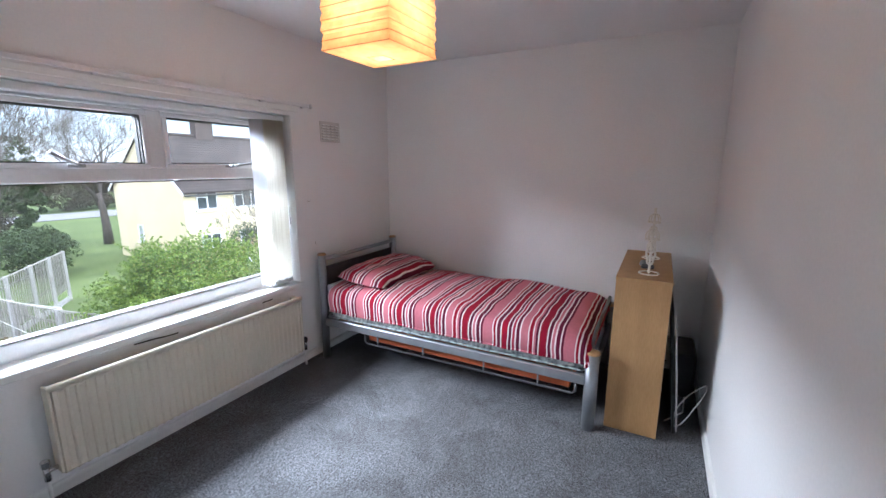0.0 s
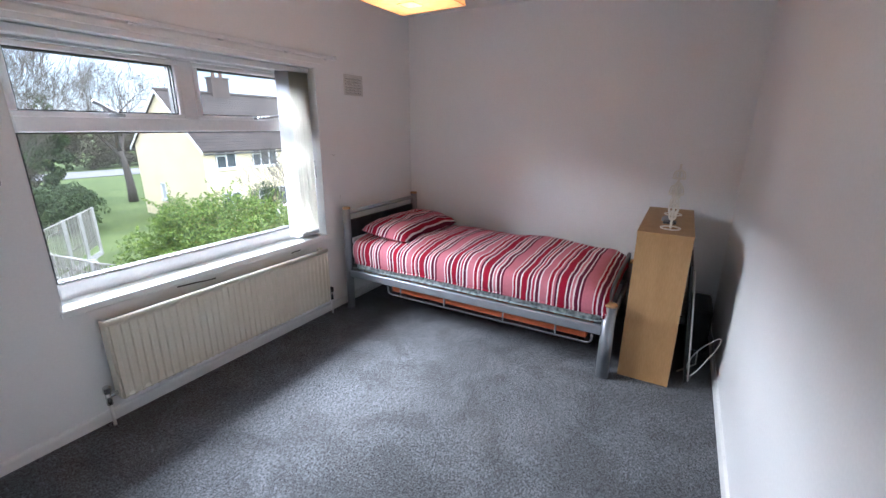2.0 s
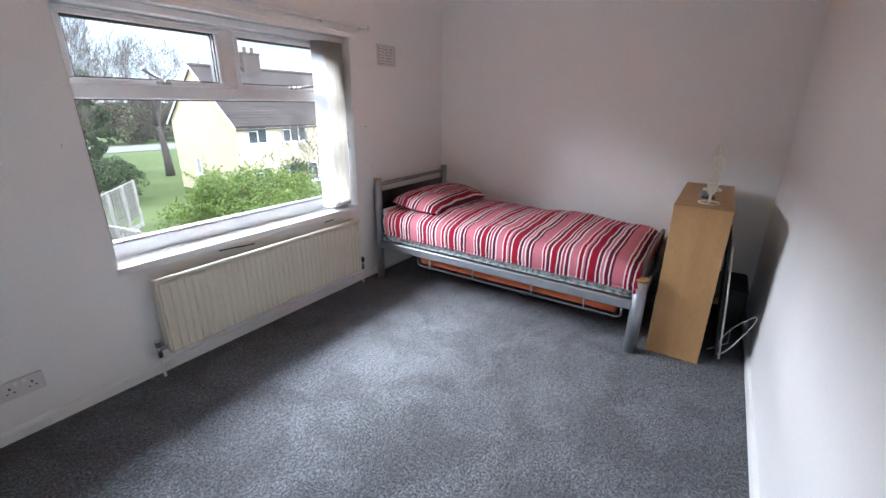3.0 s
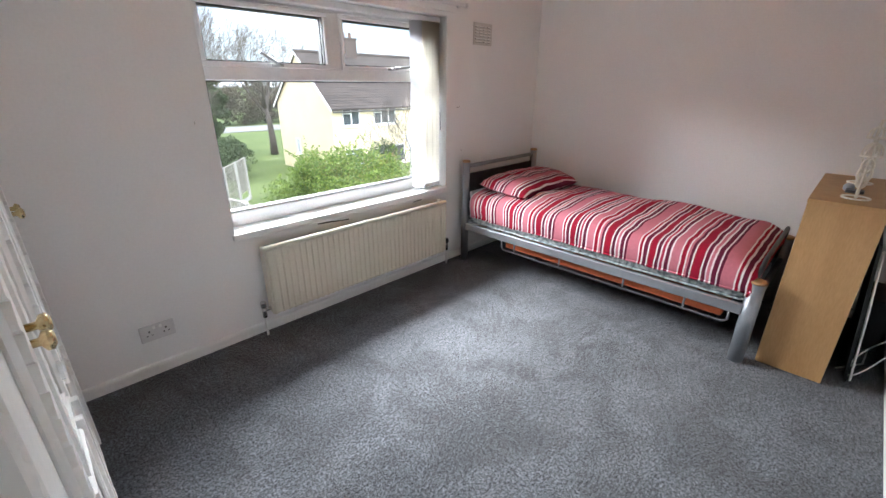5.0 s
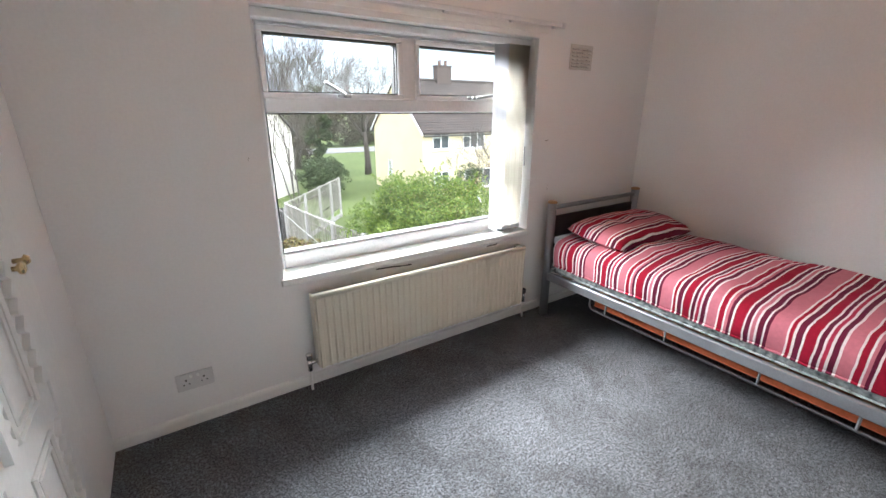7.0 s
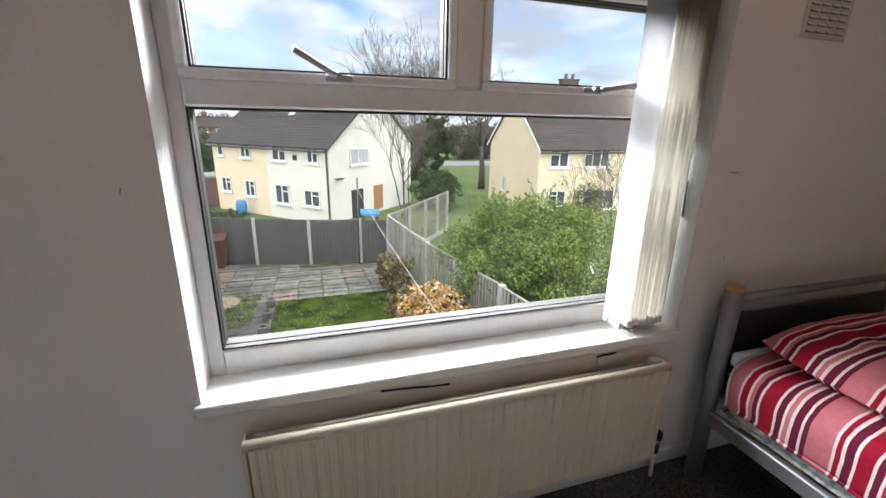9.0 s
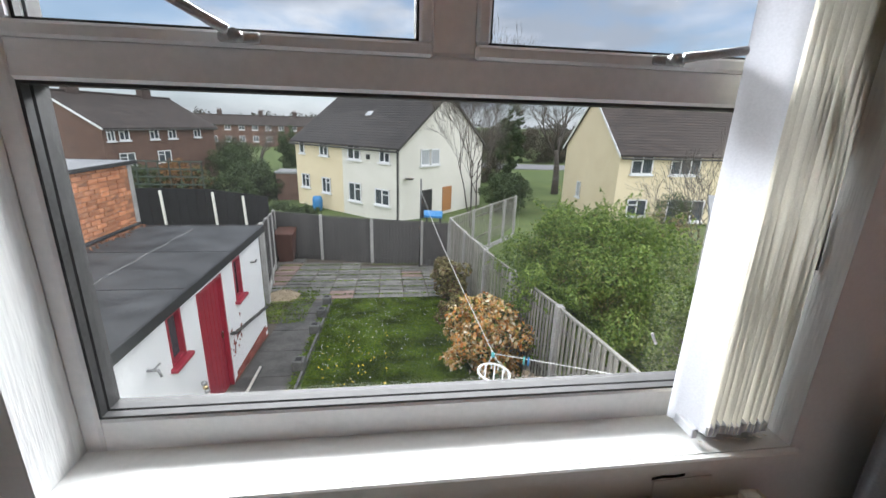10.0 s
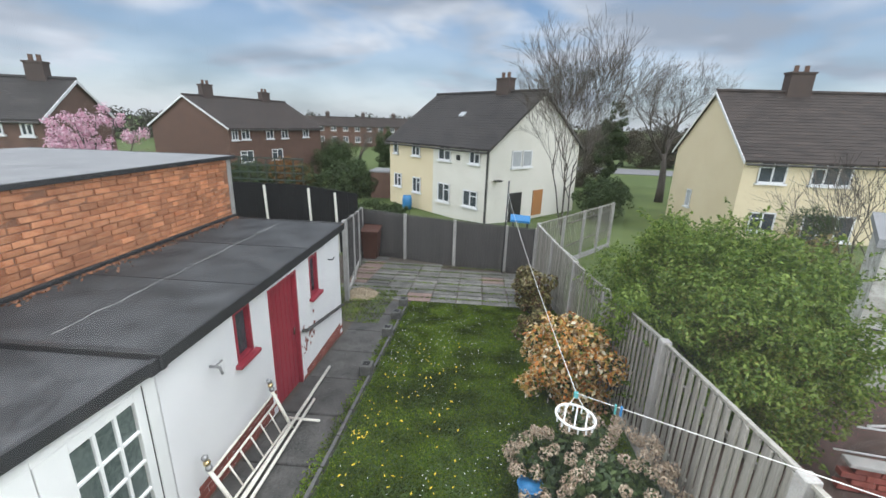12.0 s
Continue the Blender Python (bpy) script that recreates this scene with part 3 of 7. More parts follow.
def wardrobe():
    w = thing("built_in_wardrobe", (XL, -1.5, 0.0), "white painted built-in wardrobe with scalloped panel doors", "wardrobe")
    xf = XL + 0.006
    part("frame_post", box(XL - 0.06, -0.5, 0, XL + 0.004, -0.33, H, 0.004), GLOSS, w)
    part("plinth", box(XL - 0.06, -2.68, 0, XL - 0.012, -0.5, 0.07), GLOSS, w)
    part("header", box(XL - 0.06, -2.68, 2.05, XL, -0.5, H), GLOSS, w)
    part("back_board", box(XL - 0.6, -2.69, 0.0, XL - 0.55, -0.37, H), GLOSS, w)
    edges = [-0.508, -0.955, -1.455, -1.955, -2.455, -2.69]
    for k, (a, b) in enumerate(zip(edges, edges[1:])):
        y1, y0 = a - 0.003, b + 0.003
        d = part("door", box(XL - 0.022, y0, 0.075, xf - 0.004, y1, 2.045, 0.003), GLOSS, w)
        if y1 - y0 < 0.3:
            continue
        bm = bmesh.new()
        s = 0.125
        for z0, z1 in ((0.14, 0.58), (0.69, 1.96)):
            # bolection round each panel, with waved inner edges
            tube([(xf, y0 + s, z0), (xf, y0 + s, z1), (xf, y1 - s, z1), (xf, y1 - s, z0)], 0.008, 6, bm, closed=True)
            tube([(xf, y0 + s + 0.03, z0 + 0.03), (xf, y0 + s + 0.03, z1 - 0.03), (xf, y1 - s - 0.03, z1 - 0.03), (xf, y1 - s - 0.03, z0 + 0.03)], 0.005, 6, bm, closed=True)
        part("moulding", bm, GLOSS, d)
        for z0, z1 in ((0.15, 0.57), (0.7, 1.95)):
            part("scalloped_edge", scallop(y1 - 0.035, y1 - 0.06, z0, z1, xf - 0.004, -1, bmesh.new()), GLOSS, d, "waved wooden edging strip")
            part("scalloped_edge", scallop(y0 + 0.035, y0 + 0.06, z0, z1, xf - 0.004, 1, bmesh.new()), GLOSS, d, "waved wooden edging strip")
        for ky in ([y1 - 0.03] if k in (0, 2) else [y0 + 0.03] if k == 1 else []):
            kb = bmesh.new()
            tube([(xf - 0.004, ky, 1.03), (xf + 0.004, ky, 1.03), (xf + 0.006, ky, 1.03)], [0.016, 0.016, 0.01], 14, kb)
            tube([(xf + 0.004, ky, 1.03), (xf + 0.022, ky, 1.03), (xf + 0.028, ky, 1.03), (xf + 0.036, ky, 1.03), (xf + 0.041, ky, 1.03)], [0.007, 0.007, 0.017, 0.017, 0.009], 14, kb)
            part("knob", kb, BRASS, d, "small brass knob", smooth=True)
    kb = tube([(XL + 0.004, -0.46, 1.03), (XL + 0.024, -0.46, 1.03), (XL + 0.03, -0.46, 1.03), (XL + 0.04, -0.46, 1.03)], [0.007, 0.007, 0.016, 0.01], 14)
    part("knob", kb, BRASS, w, "small brass knob", smooth=True)


wardrobe()


# ---- bed ----
def stripes():
    m = bpy.data.materials.new("striped_cotton")
    m.use_nodes = True
    nodes, links = m.node_tree.nodes, m.node_tree.links
    bsdf = nodes["Principled BSDF"]
    bsdf.inputs["Roughness"].default_value, bsdf.inputs["Specular IOR Level"].default_value = 0.9, 0.2
    coord = nodes.new("ShaderNodeTexCoord")
    sep = nodes.new("ShaderNodeSeparateXYZ")
    links.new(coord.outputs["Object"], sep.inputs[0])
    wob = nodes.new("ShaderNodeTexNoise")
    wob.inputs["Scale"].default_value, wob.inputs["Detail"].default_value = 7.0, 2
    links.new(coord.outputs["Object"], wob.inputs["Vector"])
    add = nodes.new("ShaderNodeMath")
    add.operation = "MULTIPLY_ADD"
    add.inputs[1].default_value = 0.016
    links.new(wob.outputs["Fac"], add.inputs[0])
    links.new(sep.outputs["Y"], add.inputs[2])
    scale = nodes.new("ShaderNodeMath")
    scale.operation = "MULTIPLY"
    scale.inputs[1].default_value = 1 / 0.5
    links.new(add.outputs[0], scale.inputs[0])
    fract = nodes.new("ShaderNodeMath")
    fract.operation = "FRACT"
    links.new(scale.outputs[0], fract.inputs[0])
    pink, red, maroon, white, rose = (0.55, 0.17, 0.21), (0.33, 0.008, 0.03), (0.14, 0.012, 0.038), (0.8, 0.69, 0.69), (0.42, 0.03, 0.07)
    order = [(pink, 9), (maroon, 2), (white, 1.3), (maroon, 3), (white, 1.3), (pink, 2), (white, 1.1), (maroon, 2.5), (white, 1.2), (red, 6), (white, 1.3), (maroon, 2), (pink, 1.5), (white, 1.3), (red, 3), (white, 1.2), (pink, 6), (white, 1.3), (maroon, 3), (white, 1.2), (rose, 2), (white, 1.3), (maroon, 2), (white, 1.2), (red, 5), (white, 1.3), (maroon, 3), (white, 1.3), (red, 2), (white, 1.3)]
    total = sum(w for _, w in order)
    ramp = nodes.new("ShaderNodeValToRGB")
    ramp.color_ramp.interpolation = "CONSTANT"
    at = 0.0
    for i, (c, w) in enumerate(order):
        e = ramp.color_ramp.elements[i] if i < 2 else ramp.color_ramp.elements.new(at)
        e.position, e.color = at, (*c, 1)
        at += w / total
    links.new(fract.outputs[0], ramp.inputs["Fac"])
    weave = nodes.new("ShaderNodeTexNoise")
    weave.inputs["Scale"].default_value, weave.inputs["Detail"].default_value = 60, 4
    links.new(coord.outputs["Object"], weave.inputs["Vector"])
    tone = nodes.new("ShaderNodeMapRange")
    tone.inputs["To Min"].default_value, tone.inputs["To Max"].default_value = 0.82, 1.18
    links.new(weave.outputs["Fac"], tone.inputs["Value"])
    hsv = nodes.new("ShaderNodeHueSaturation")
    links.new(tone.outputs[0], hsv.inputs["Value"])
    links.new(ramp.outputs["Color"], hsv.inputs["Color"])
    links.new(hsv.outputs["Color"], bsdf.inputs["Base Color"])
    crease = nodes.new("ShaderNodeTexNoise")
    crease.inputs["Scale"].default_value, crease.inputs["Detail"].default_value = 9, 5
    links.new(coord.outputs["Object"], crease.inputs["Vector"])
    b = nodes.new("ShaderNodeBump")
    b.inputs["Strength"].default_value, b.inputs["Distance"].default_value = 0.6, 0.02
    links.new(crease.outputs["Fac"], b.inputs["Height"])
    links.new(b.outputs[0], bsdf.inputs["Normal"])
    return m


STRIPES = stripes()
BX0, BX1, BY0, BY1 = 0.12, 1.07, -2.10, -0.104


def bed():
    b = thing("single_bed", (0.6, -1.1, 0.0), "silver tubular metal single bed with wooden post caps", "bed")
    for x in (BX0, BX1):
        post = part("head_post", lathe([(0.03, 0.0), (0.03, 0.83)], (x, BY1, 0.0), 20), SILVER, b, smooth=True)
        part("post_cap", lathe([(0.031, 0.0), (0.033, 0.004), (0.031, 0.012), (0.022, 0.016)], (x, BY1, 0.828), 20), CAPWOOD, post, "turned wooden cap", smooth=True)
    for x in (BX0, BX1):
        post = part("foot_post", lathe([(0.037, 0.0), (0.037, 0.465)], (x, BY0, 0.0), 22), SILVER, b, smooth=True)
        part("post_cap", lathe([(0.038, 0.0), (0.041, 0.004), (0.041, 0.012), (0.034, 0.016)], (x, BY0, 0.463), 22), CAPWOOD, post, "turned wooden cap", smooth=True)
    part("head_rail", tube([(BX0, BY1, 0.795), (BX1, BY1, 0.795)], 0.016, 12), SILVER, b, smooth=True)
    part("head_rail", tube([(BX0, BY1, 0.36), (BX1, BY1, 0.36)], 0.016, 12), SILVER, b, smooth=True)
    part("head_panel", box(BX0 + 0.03, BY1 - 0.006, 0.38, BX1 - 0.03, BY1 + 0.006, 0.735, 0.004), STEEL, b, "dark metal headboard panel")
    part("foot_rail", tube([(BX0, BY0, 0.315), (BX1, BY0, 0.315)], 0.018, 12), SILVER, b, smooth=True)
    part("foot_bar", tube([(BX0 + 0.04, BY0 + 0.03, 0.33), (BX0 + 0.05, BY0 + 0.01, 0.5), (BX0 + 0.12, BY0 + 0.005, 0.56), (BX1 - 0.12, BY0 + 0.005, 0.56), (BX1 - 0.05, BY0 + 0.01, 0.5), (BX1 - 0.04, BY0 + 0.03, 0.33)], 0.012, 10), STEEL, b, "dark bent metal foot bar", smooth=True)
    for x in (BX0 - 0.012, BX1 + 0.012):
        part("side_rail", box(x - 0.014, BY0 + 0.03, 0.275, x + 0.014, BY1 - 0.025, 0.335, 0.005), SILVER, b)
    for i in range(12):
        y = BY1 - 0.15 - i * 0.155
        part("slat", box(BX0 + 0.005, y - 0.03, 0.31, BX1 - 0.005, y + 0.03, 0.325), CAPWOOD, b, "sprung wooden slat")
    lower = tube([(BX0 - 0.015, BY1 - 0.4, 0.29), (BX0 - 0.015, BY1 - 0.4, 0.225), (BX0 - 0.015, BY1 - 0.42, 0.205), (BX0 - 0.015, BY0 + 0.1, 0.205), (BX0 - 0.015, BY0 + 0.08, 0.225), (BX0 - 0.015, BY0 + 0.08, 0.29)], 0.0075, 10)
    part("lower_rail", lower, STEEL, b, "thin silver lower rail", smooth=True)
    for y in (-0.62, -1.0, -1.45, -1.8):
        part("lower_rail_hook", tube([(BX0 - 0.015, y, 0.28), (BX0 - 0.015, y, 0.21)], 0.006, 8), SILVER, b)


bed()


def stored_slats():
    s = thing("stored_bed_slats", (0.62, -1.15, 0.0), "orange-red wooden base board lying under the bed", "bed base")
    part("board", box(0.155, -1.98, 0.205, 1.04, -0.5, 0.262, 0.006), ORANGE, s)
    for x in (0.5, 0.85):
        for y in (-1.9, -0.6):
            part("leg", box(x - 0.02, y - 0.02, 0.0, x + 0.02, y + 0.02, 0.205), BLACKBOARD, s)


stored_slats()


def mattress():
    bm = box(BX0 + 0.0, BY0 + 0.045, 0.336, BX1 - 0.005, BY1 - 0.06, 0.535, 0.035, seg=3)
    m = tagged(part("mattress", bm, TICKING, smooth=True), "pale grey-green patterned mattress on the bed base", "mattress")
    for z in (0.352, 0.515):
        o = 0.004
        part("piping", tube([(BX0 - o + 0.02, BY0 + 0.04, z), (BX0 - o, BY0 + 0.06, z), (BX0 - o, BY1 - 0.08, z), (BX0 - 0.015, BY1 - 0.055, z), (BX1 - 0.03, BY1 - 0.055, z), (BX1 - 0.002, BY1 - 0.08, z), (BX1 - 0.002, BY0 + 0.06, z), (BX1 - 0.03, BY0 + 0.04, z)], 0.006, 6, closed=True), TICKING, m)


mattress()


def duvet():
    """A quilt laid over the mattress: flat on top, rounded over the front edge and hanging unevenly."""
    nx, ny = 44, 90
    y0, y1 = BY0 + 0.02, BY1 - 0.075
    drop = 0.225
    width = BX1 + 0.0 - BX0 + drop
    top = []
    for j in range(ny + 1):
        v = j / ny
        y = y0 + (y1 - y0) * v
        row = []
        for i in range(nx + 1):
            s = width * i / nx
            n1 = noise.noise((s * 2.2, y * 2.6, 0.3))
            n2 = noise.noise((s * 7, y * 6, 4.3))
            ztop = 0.605 + 0.024 * n1 + 0.011 * n2 - 0.035 * (1 - v)
            ztop -= 0.05 * max(0.0, 1 - v * 14) ** 2
            if s < drop:
                t = (drop - s) / drop
                hang = 0.404 + 0.01 * noise.noise((y * 3, 1.0, 0)) + 0.006 * noise.noise((y * 14, 2.0, 0))
                z = ztop - 0.02 - (ztop - 0.02 - hang) * t
                x = BX0 - 0.022 - 0.012 * math.sin(math.pi * t) * (1 + noise.noise((y * 7, 5, 0))) - 0.01 * noise.noise((y * 11, 7.1, t * 2)) * t
                if t < 0.25:
                    q = t / 0.25
                    x += 0.03 * (1 - q) ** 2
                    z += 0.012 * (1 - q) ** 2
            else:
                u = s - drop
                x = BX0 + 0.012 + u * (BX1 - BX0 - 0.01) / (width - drop)
                z = ztop + 0.014 * math.sin(math.pi * min(1, u / 0.95)) - 0.012 * math.exp(-u / 0.05)
                z -= 0.09 * max(0.0, (u - 0.85) / 0.1) ** 2
            row.append((x, y, z))
        top.append(row)
    verts = [p for row in top for p in row]
    w = nx + 1
    faces = [(j * w + i, j * w + i + 1, (j + 1) * w + i + 1, (j + 1) * w + i) for j in range(ny) for i in range(nx)]
    # foot end closes down to the mattress
    base = len(verts)
    for i in range(w):
        x, y, z = top[0][i]
        verts.append((x, y - 0.016, max(min(z, 0.6) - 0.06, 0.4)))
        verts.append((x, y + 0.012, max(min(z, 0.6) - 0.17, 0.395)))
    for i in range(nx):
        a, b2 = base + 2 * i, base + 2 * i + 2
        faces.append((i + 1, i, a, b2))
        faces.append((b2, a, a + 1, b2 + 1))
    ob = raw("duvet", verts, faces, STRIPES, smooth=True)
    ob.modifiers.new("thick", "SOLIDIFY").thickness = 0.012
    tagged(ob, "red, pink and maroon striped duvet spread over the bed", "duvet")
    part("hem", tube([top[j][0] for j in range(0, ny + 1, 2)], 0.007, 6), STRIPES, ob, smooth=True)


duvet()


def pillow():
    verts, faces = [], []
    nx, ny = 26, 20
    for side in (1, -1):
        for j in range(ny + 1):
            for i in range(nx + 1):
                u, v = -1 + 2 * i / nx, -1 + 2 * j / ny
                puff = max(0.0, (1 - abs(u) ** 3)) ** 0.42 * max(0.0, (1 - abs(v) ** 3)) ** 0.42
                pinch = 1 - 0.06 * (u * u * v * v)
                x = 0.6 + u * 0.43 * pinch
                y = -0.40 + v * 0.23 * pinch
                z = 0.635 + side * 0.05 * puff + 0.022 * noise.noise((x * 7, y * 8, side)) * puff + (0.036 if side > 0 else 0.0) * puff + 0.02 * v
                verts.append((x, y, z))
    w = nx + 1
    off = (nx + 1) * (ny + 1)
    for j in range(ny):
        for i in range(nx):
            a = j * w + i
            faces.append((a, a + 1, a + w + 1, a + w))
            faces.append((off + a + w, off + a + w + 1, off + a + 1, off + a))
    ob = raw("pillow", verts, faces, STRIPES, smooth=True)
    tagged(ob, "plump striped pillow at the head of the bed", "pillow")
    bm = box(0.11, -0.18, 0.55, 1.02, -0.15, 0.605, 0.012, seg=2)
    tagged(part("folded_sheet", bm, SLATW, smooth=True), "edge of a white sheet folded under the pillow", "sheet")


pillow()


# ---- bookcase and what stands on it ----
def bookcase():
    x0, x1, y0, y1, h = 0.19, 1.045, -2.455, -2.18, 0.908
    b = thing("bookcase", (0.62, -2.32, 0.0), "beech-effect bookcase turned with its open side to the wall", "bookcase")
    t = 0.018
    part("side_panel", box(x0, y0, 0.0, x0 + t, y1, h - t, 0.0012), BEECH, b)
    part("side_panel", box(x1 - t, y0, 0.0, x1, y1, h - t, 0.0012), BEECH, b)
    part("top", box(x0 - 0.002, y0 - 0.002, h - t, x1 + 0.002, y1 + 0.002, h, 0.0015), BEECH, b)
    part("back_panel", box(x0 + t, y1 - 0.008, 0.03, x1 - t, y1 - 0.002, h - t), BEECH, b)
    for z in (0.06, 0.34, 0.62):
        part("shelf", box(x0 + t, y0 + 0.004, z, x1 - t, y1 - 0.01, z + t), BEECH, b)
    part("plinth", box(x0 + t, y0 + 0.02, 0.0, x1 - t, y0 + 0.035, 0.06), BEECH, b)


bookcase()


def leaning_board():
    bm = plate([(0.3, -2.535, 0.0), (1.0, -2.535, 0.0), (1.0, -2.468, 0.72), (0.3, -2.468, 0.72)], (0, -0.012, 0.0012))
    tagged(part("leaning_board", bm, BLACKBOARD), "thin black board leaning against the bookcase", "board")
    bm = tube([(0.29, -2.556, 0.02), (0.285, -2.525, 0.36), (0.29, -2.49, 0.7)], 0.005, 8)
    tagged(part("hanging_cable", bm, CABLE, smooth=True), "white cable hanging down the side of a bookcase", "cable")


leaning_board()


def cables():
    pts = []
    for i in range(40):
        a = 2 * math.pi * i / 40 * 1.6
        r = 0.13 + 0.015 * math.sin(3 * a)
        pts.append((0.36 + 0.3 * r * math.cos(a), -2.605 + 0.55 * r * math.sin(a), 0.155 + r * math.cos(a + 1.2)))
    tagged(part("coiled_cable", tube(pts, 0.0036, 7), CABLE, smooth=True), "loose coil of white cable beside the bookcase", "cable")
    pts = [(0.4, -2.5, 0.008), (0.55, -2.6, 0.006), (0.8, -2.62, 0.006), (1.0, -2.66, 0.03), (1.15, -2.66, 0.2)]
    tagged(part("floor_cable", tube(pts, 0.0045, 7), CABLE, smooth=True), "white cable running along the carpet", "cable")
    s = thing("wall_socket", (1.18, -2.52, 0.2), "white plastic single wall socket", "socket")
    part("face_plate", box(1.169, -2.56, 0.2, 1.18, -2.475, 0.285, 0.003), SOCKETW, s)
    part("plug", box(1.13, -2.54, 0.22, 1.169, -2.49, 0.265, 0.006, seg=2), SOCKETW, s, "white plug")
    bm = box(0.75, -2.66, 0.0, 1.1, -2.53, 0.3, 0.012)
    tagged(part("black_box", bm, BLACKBOARD), "black box in the corner behind the bookcase", "box")


cables()


def wire_stand(at, h, lean):
    """A wire jewellery stand: a ring foot, a stem, a figure of bent wire and a birdcage top."""
    x, y, z = at
    s = thing("wire_stand", at, "cream wire ornament stand with round foot on the bookcase", "ornament", "wire stands")
    ring = [(x + 0.05 * math.cos(a), y + 0.05 * math.sin(a), z + 0.003) for a in np.linspace(0, 2 * math.pi, 24, endpoint=False)]
    part("foot_ring", tube(ring, 0.0045, 6, closed=True), WHITEWIRE, s)
    part("foot_bar", tube([(x - 0.05, y, z + 0.003), (x + 0.05, y, z + 0.003)], 0.0025, 6), WHITEWIRE, s)
    part("stem", tube([(x, y, z + 0.003), (x + lean * 0.3, y, z + h * 0.5), (x + lean, y, z + h)], 0.007, 6), WHITEWIRE, s)
    for f, r in ((0.28, 0.018), (0.42, 0.026), (0.55, 0.022)):
        c = (x + lean * f, y, z + h * f)
        for t in (0, 1.05, 2.1):
            loop = [(c[0] + r * math.cos(a) * math.cos(t), c[1] + r * math.cos(a) * math.sin(t), c[2] + 1.4 * r * math.sin(a)) for a in np.linspace(0, 2 * math.pi, 16, endpoint=False)]
            part("loop", tube(loop, 0.0058, 6, closed=True), WHITEWIRE, s)
    cz, r = z + h * 0.72, 0.036
    cage = part("cage", tube([(x + lean * 0.8 + r * math.cos(a), y + r * math.sin(a), cz) for a in np.linspace(0, 2 * math.pi, 18, endpoint=False)], 0.0042, 5, closed=True), WHITEWIRE, s)
    for t in np.linspace(0, math.pi, 5, endpoint=False):
        arch = [(x + lean * 0.8 + r * math.cos(a) * math.cos(t), y + r * math.cos(a) * math.sin(t), cz + 0.055 * math.sin(a) ** 0.7) for a in np.linspace(0, math.pi, 11)]
        part("rib", tube(arch, 0.0042, 5), WHITEWIRE, cage)


wire_stand((0.345, -2.335, 0.908), 0.27, 0.012)
wire_stand((0.8, -2.335, 0.908), 0.33, -0.01)


def trinkets():
    bm = lathe([(0.0205, 0.0), (0.022, 0.004), (0.022, 0.02), (0.016, 0.03), (0.008, 0.034)], (0.55, -2.3, 0.908), 16)
    tagged(part("trinket_pot", bm, SILVER, smooth=True), "small dark grey trinket pot on the bookcase", "ornament")
    bm = box(0.46, -2.36, 0.908, 0.53, -2.29, 0.922, 0.004)
    tagged(part("trinket_box", bm, STEEL), "small dark trinket box on the bookcase", "ornament")


trinkets()


# ---- lampshade ----
def paper():
    m = bpy.data.materials.new("lit_rice_paper")
    m.use_nodes = True
    nodes, links = m.node_tree.nodes, m.node_tree.links
    bsdf = nodes["Principled BSDF"]
    bsdf.inputs["Roughness"].default_value = 0.9
    coord = nodes.new("ShaderNodeTexCoord")
    n = nodes.new("ShaderNodeTexNoise")
    n.inputs["Scale"].default_value, n.inputs["Detail"].default_value = 22, 5
    links.new(coord.outputs["Object"], n.inputs["Vector"])
    ramp = nodes.new("ShaderNodeValToRGB")
    ramp.color_ramp.elements[0].position, ramp.color_ramp.elements[0].color = 0.3, (0.6, 0.36, 0.17, 1)
    ramp.color_ramp.elements[1].position, ramp.color_ramp.elements[1].color = 0.7, (0.72, 0.47, 0.25, 1)
    links.new(n.outputs["Fac"], ramp.inputs["Fac"])
    links.new(ramp.outputs["Color"], bsdf.inputs["Base Color"])
    trans = nodes.new("ShaderNodeBsdfTranslucent")
    links.new(ramp.outputs["Color"], trans.inputs["Color"])
    mix = nodes.new("ShaderNodeMixShader")
    mix.inputs[0].default_value = 0.24
    links.new(bsdf.outputs[0], mix.inputs[1])
    links.new(trans.outputs[0], mix.inputs[2])
    links.new(mix.outputs[0], nodes["Material Output"].inputs["Surface"])
    return m


PAPER = paper()
RIB = surface("paper_rib", (0.3, 0.2, 0.1), (0.4, 0.27, 0.15), 0.8, 20, 100, 0.05)
LX, LY, LZ, LH = -0.67, -1.262, 1.95, 0.168


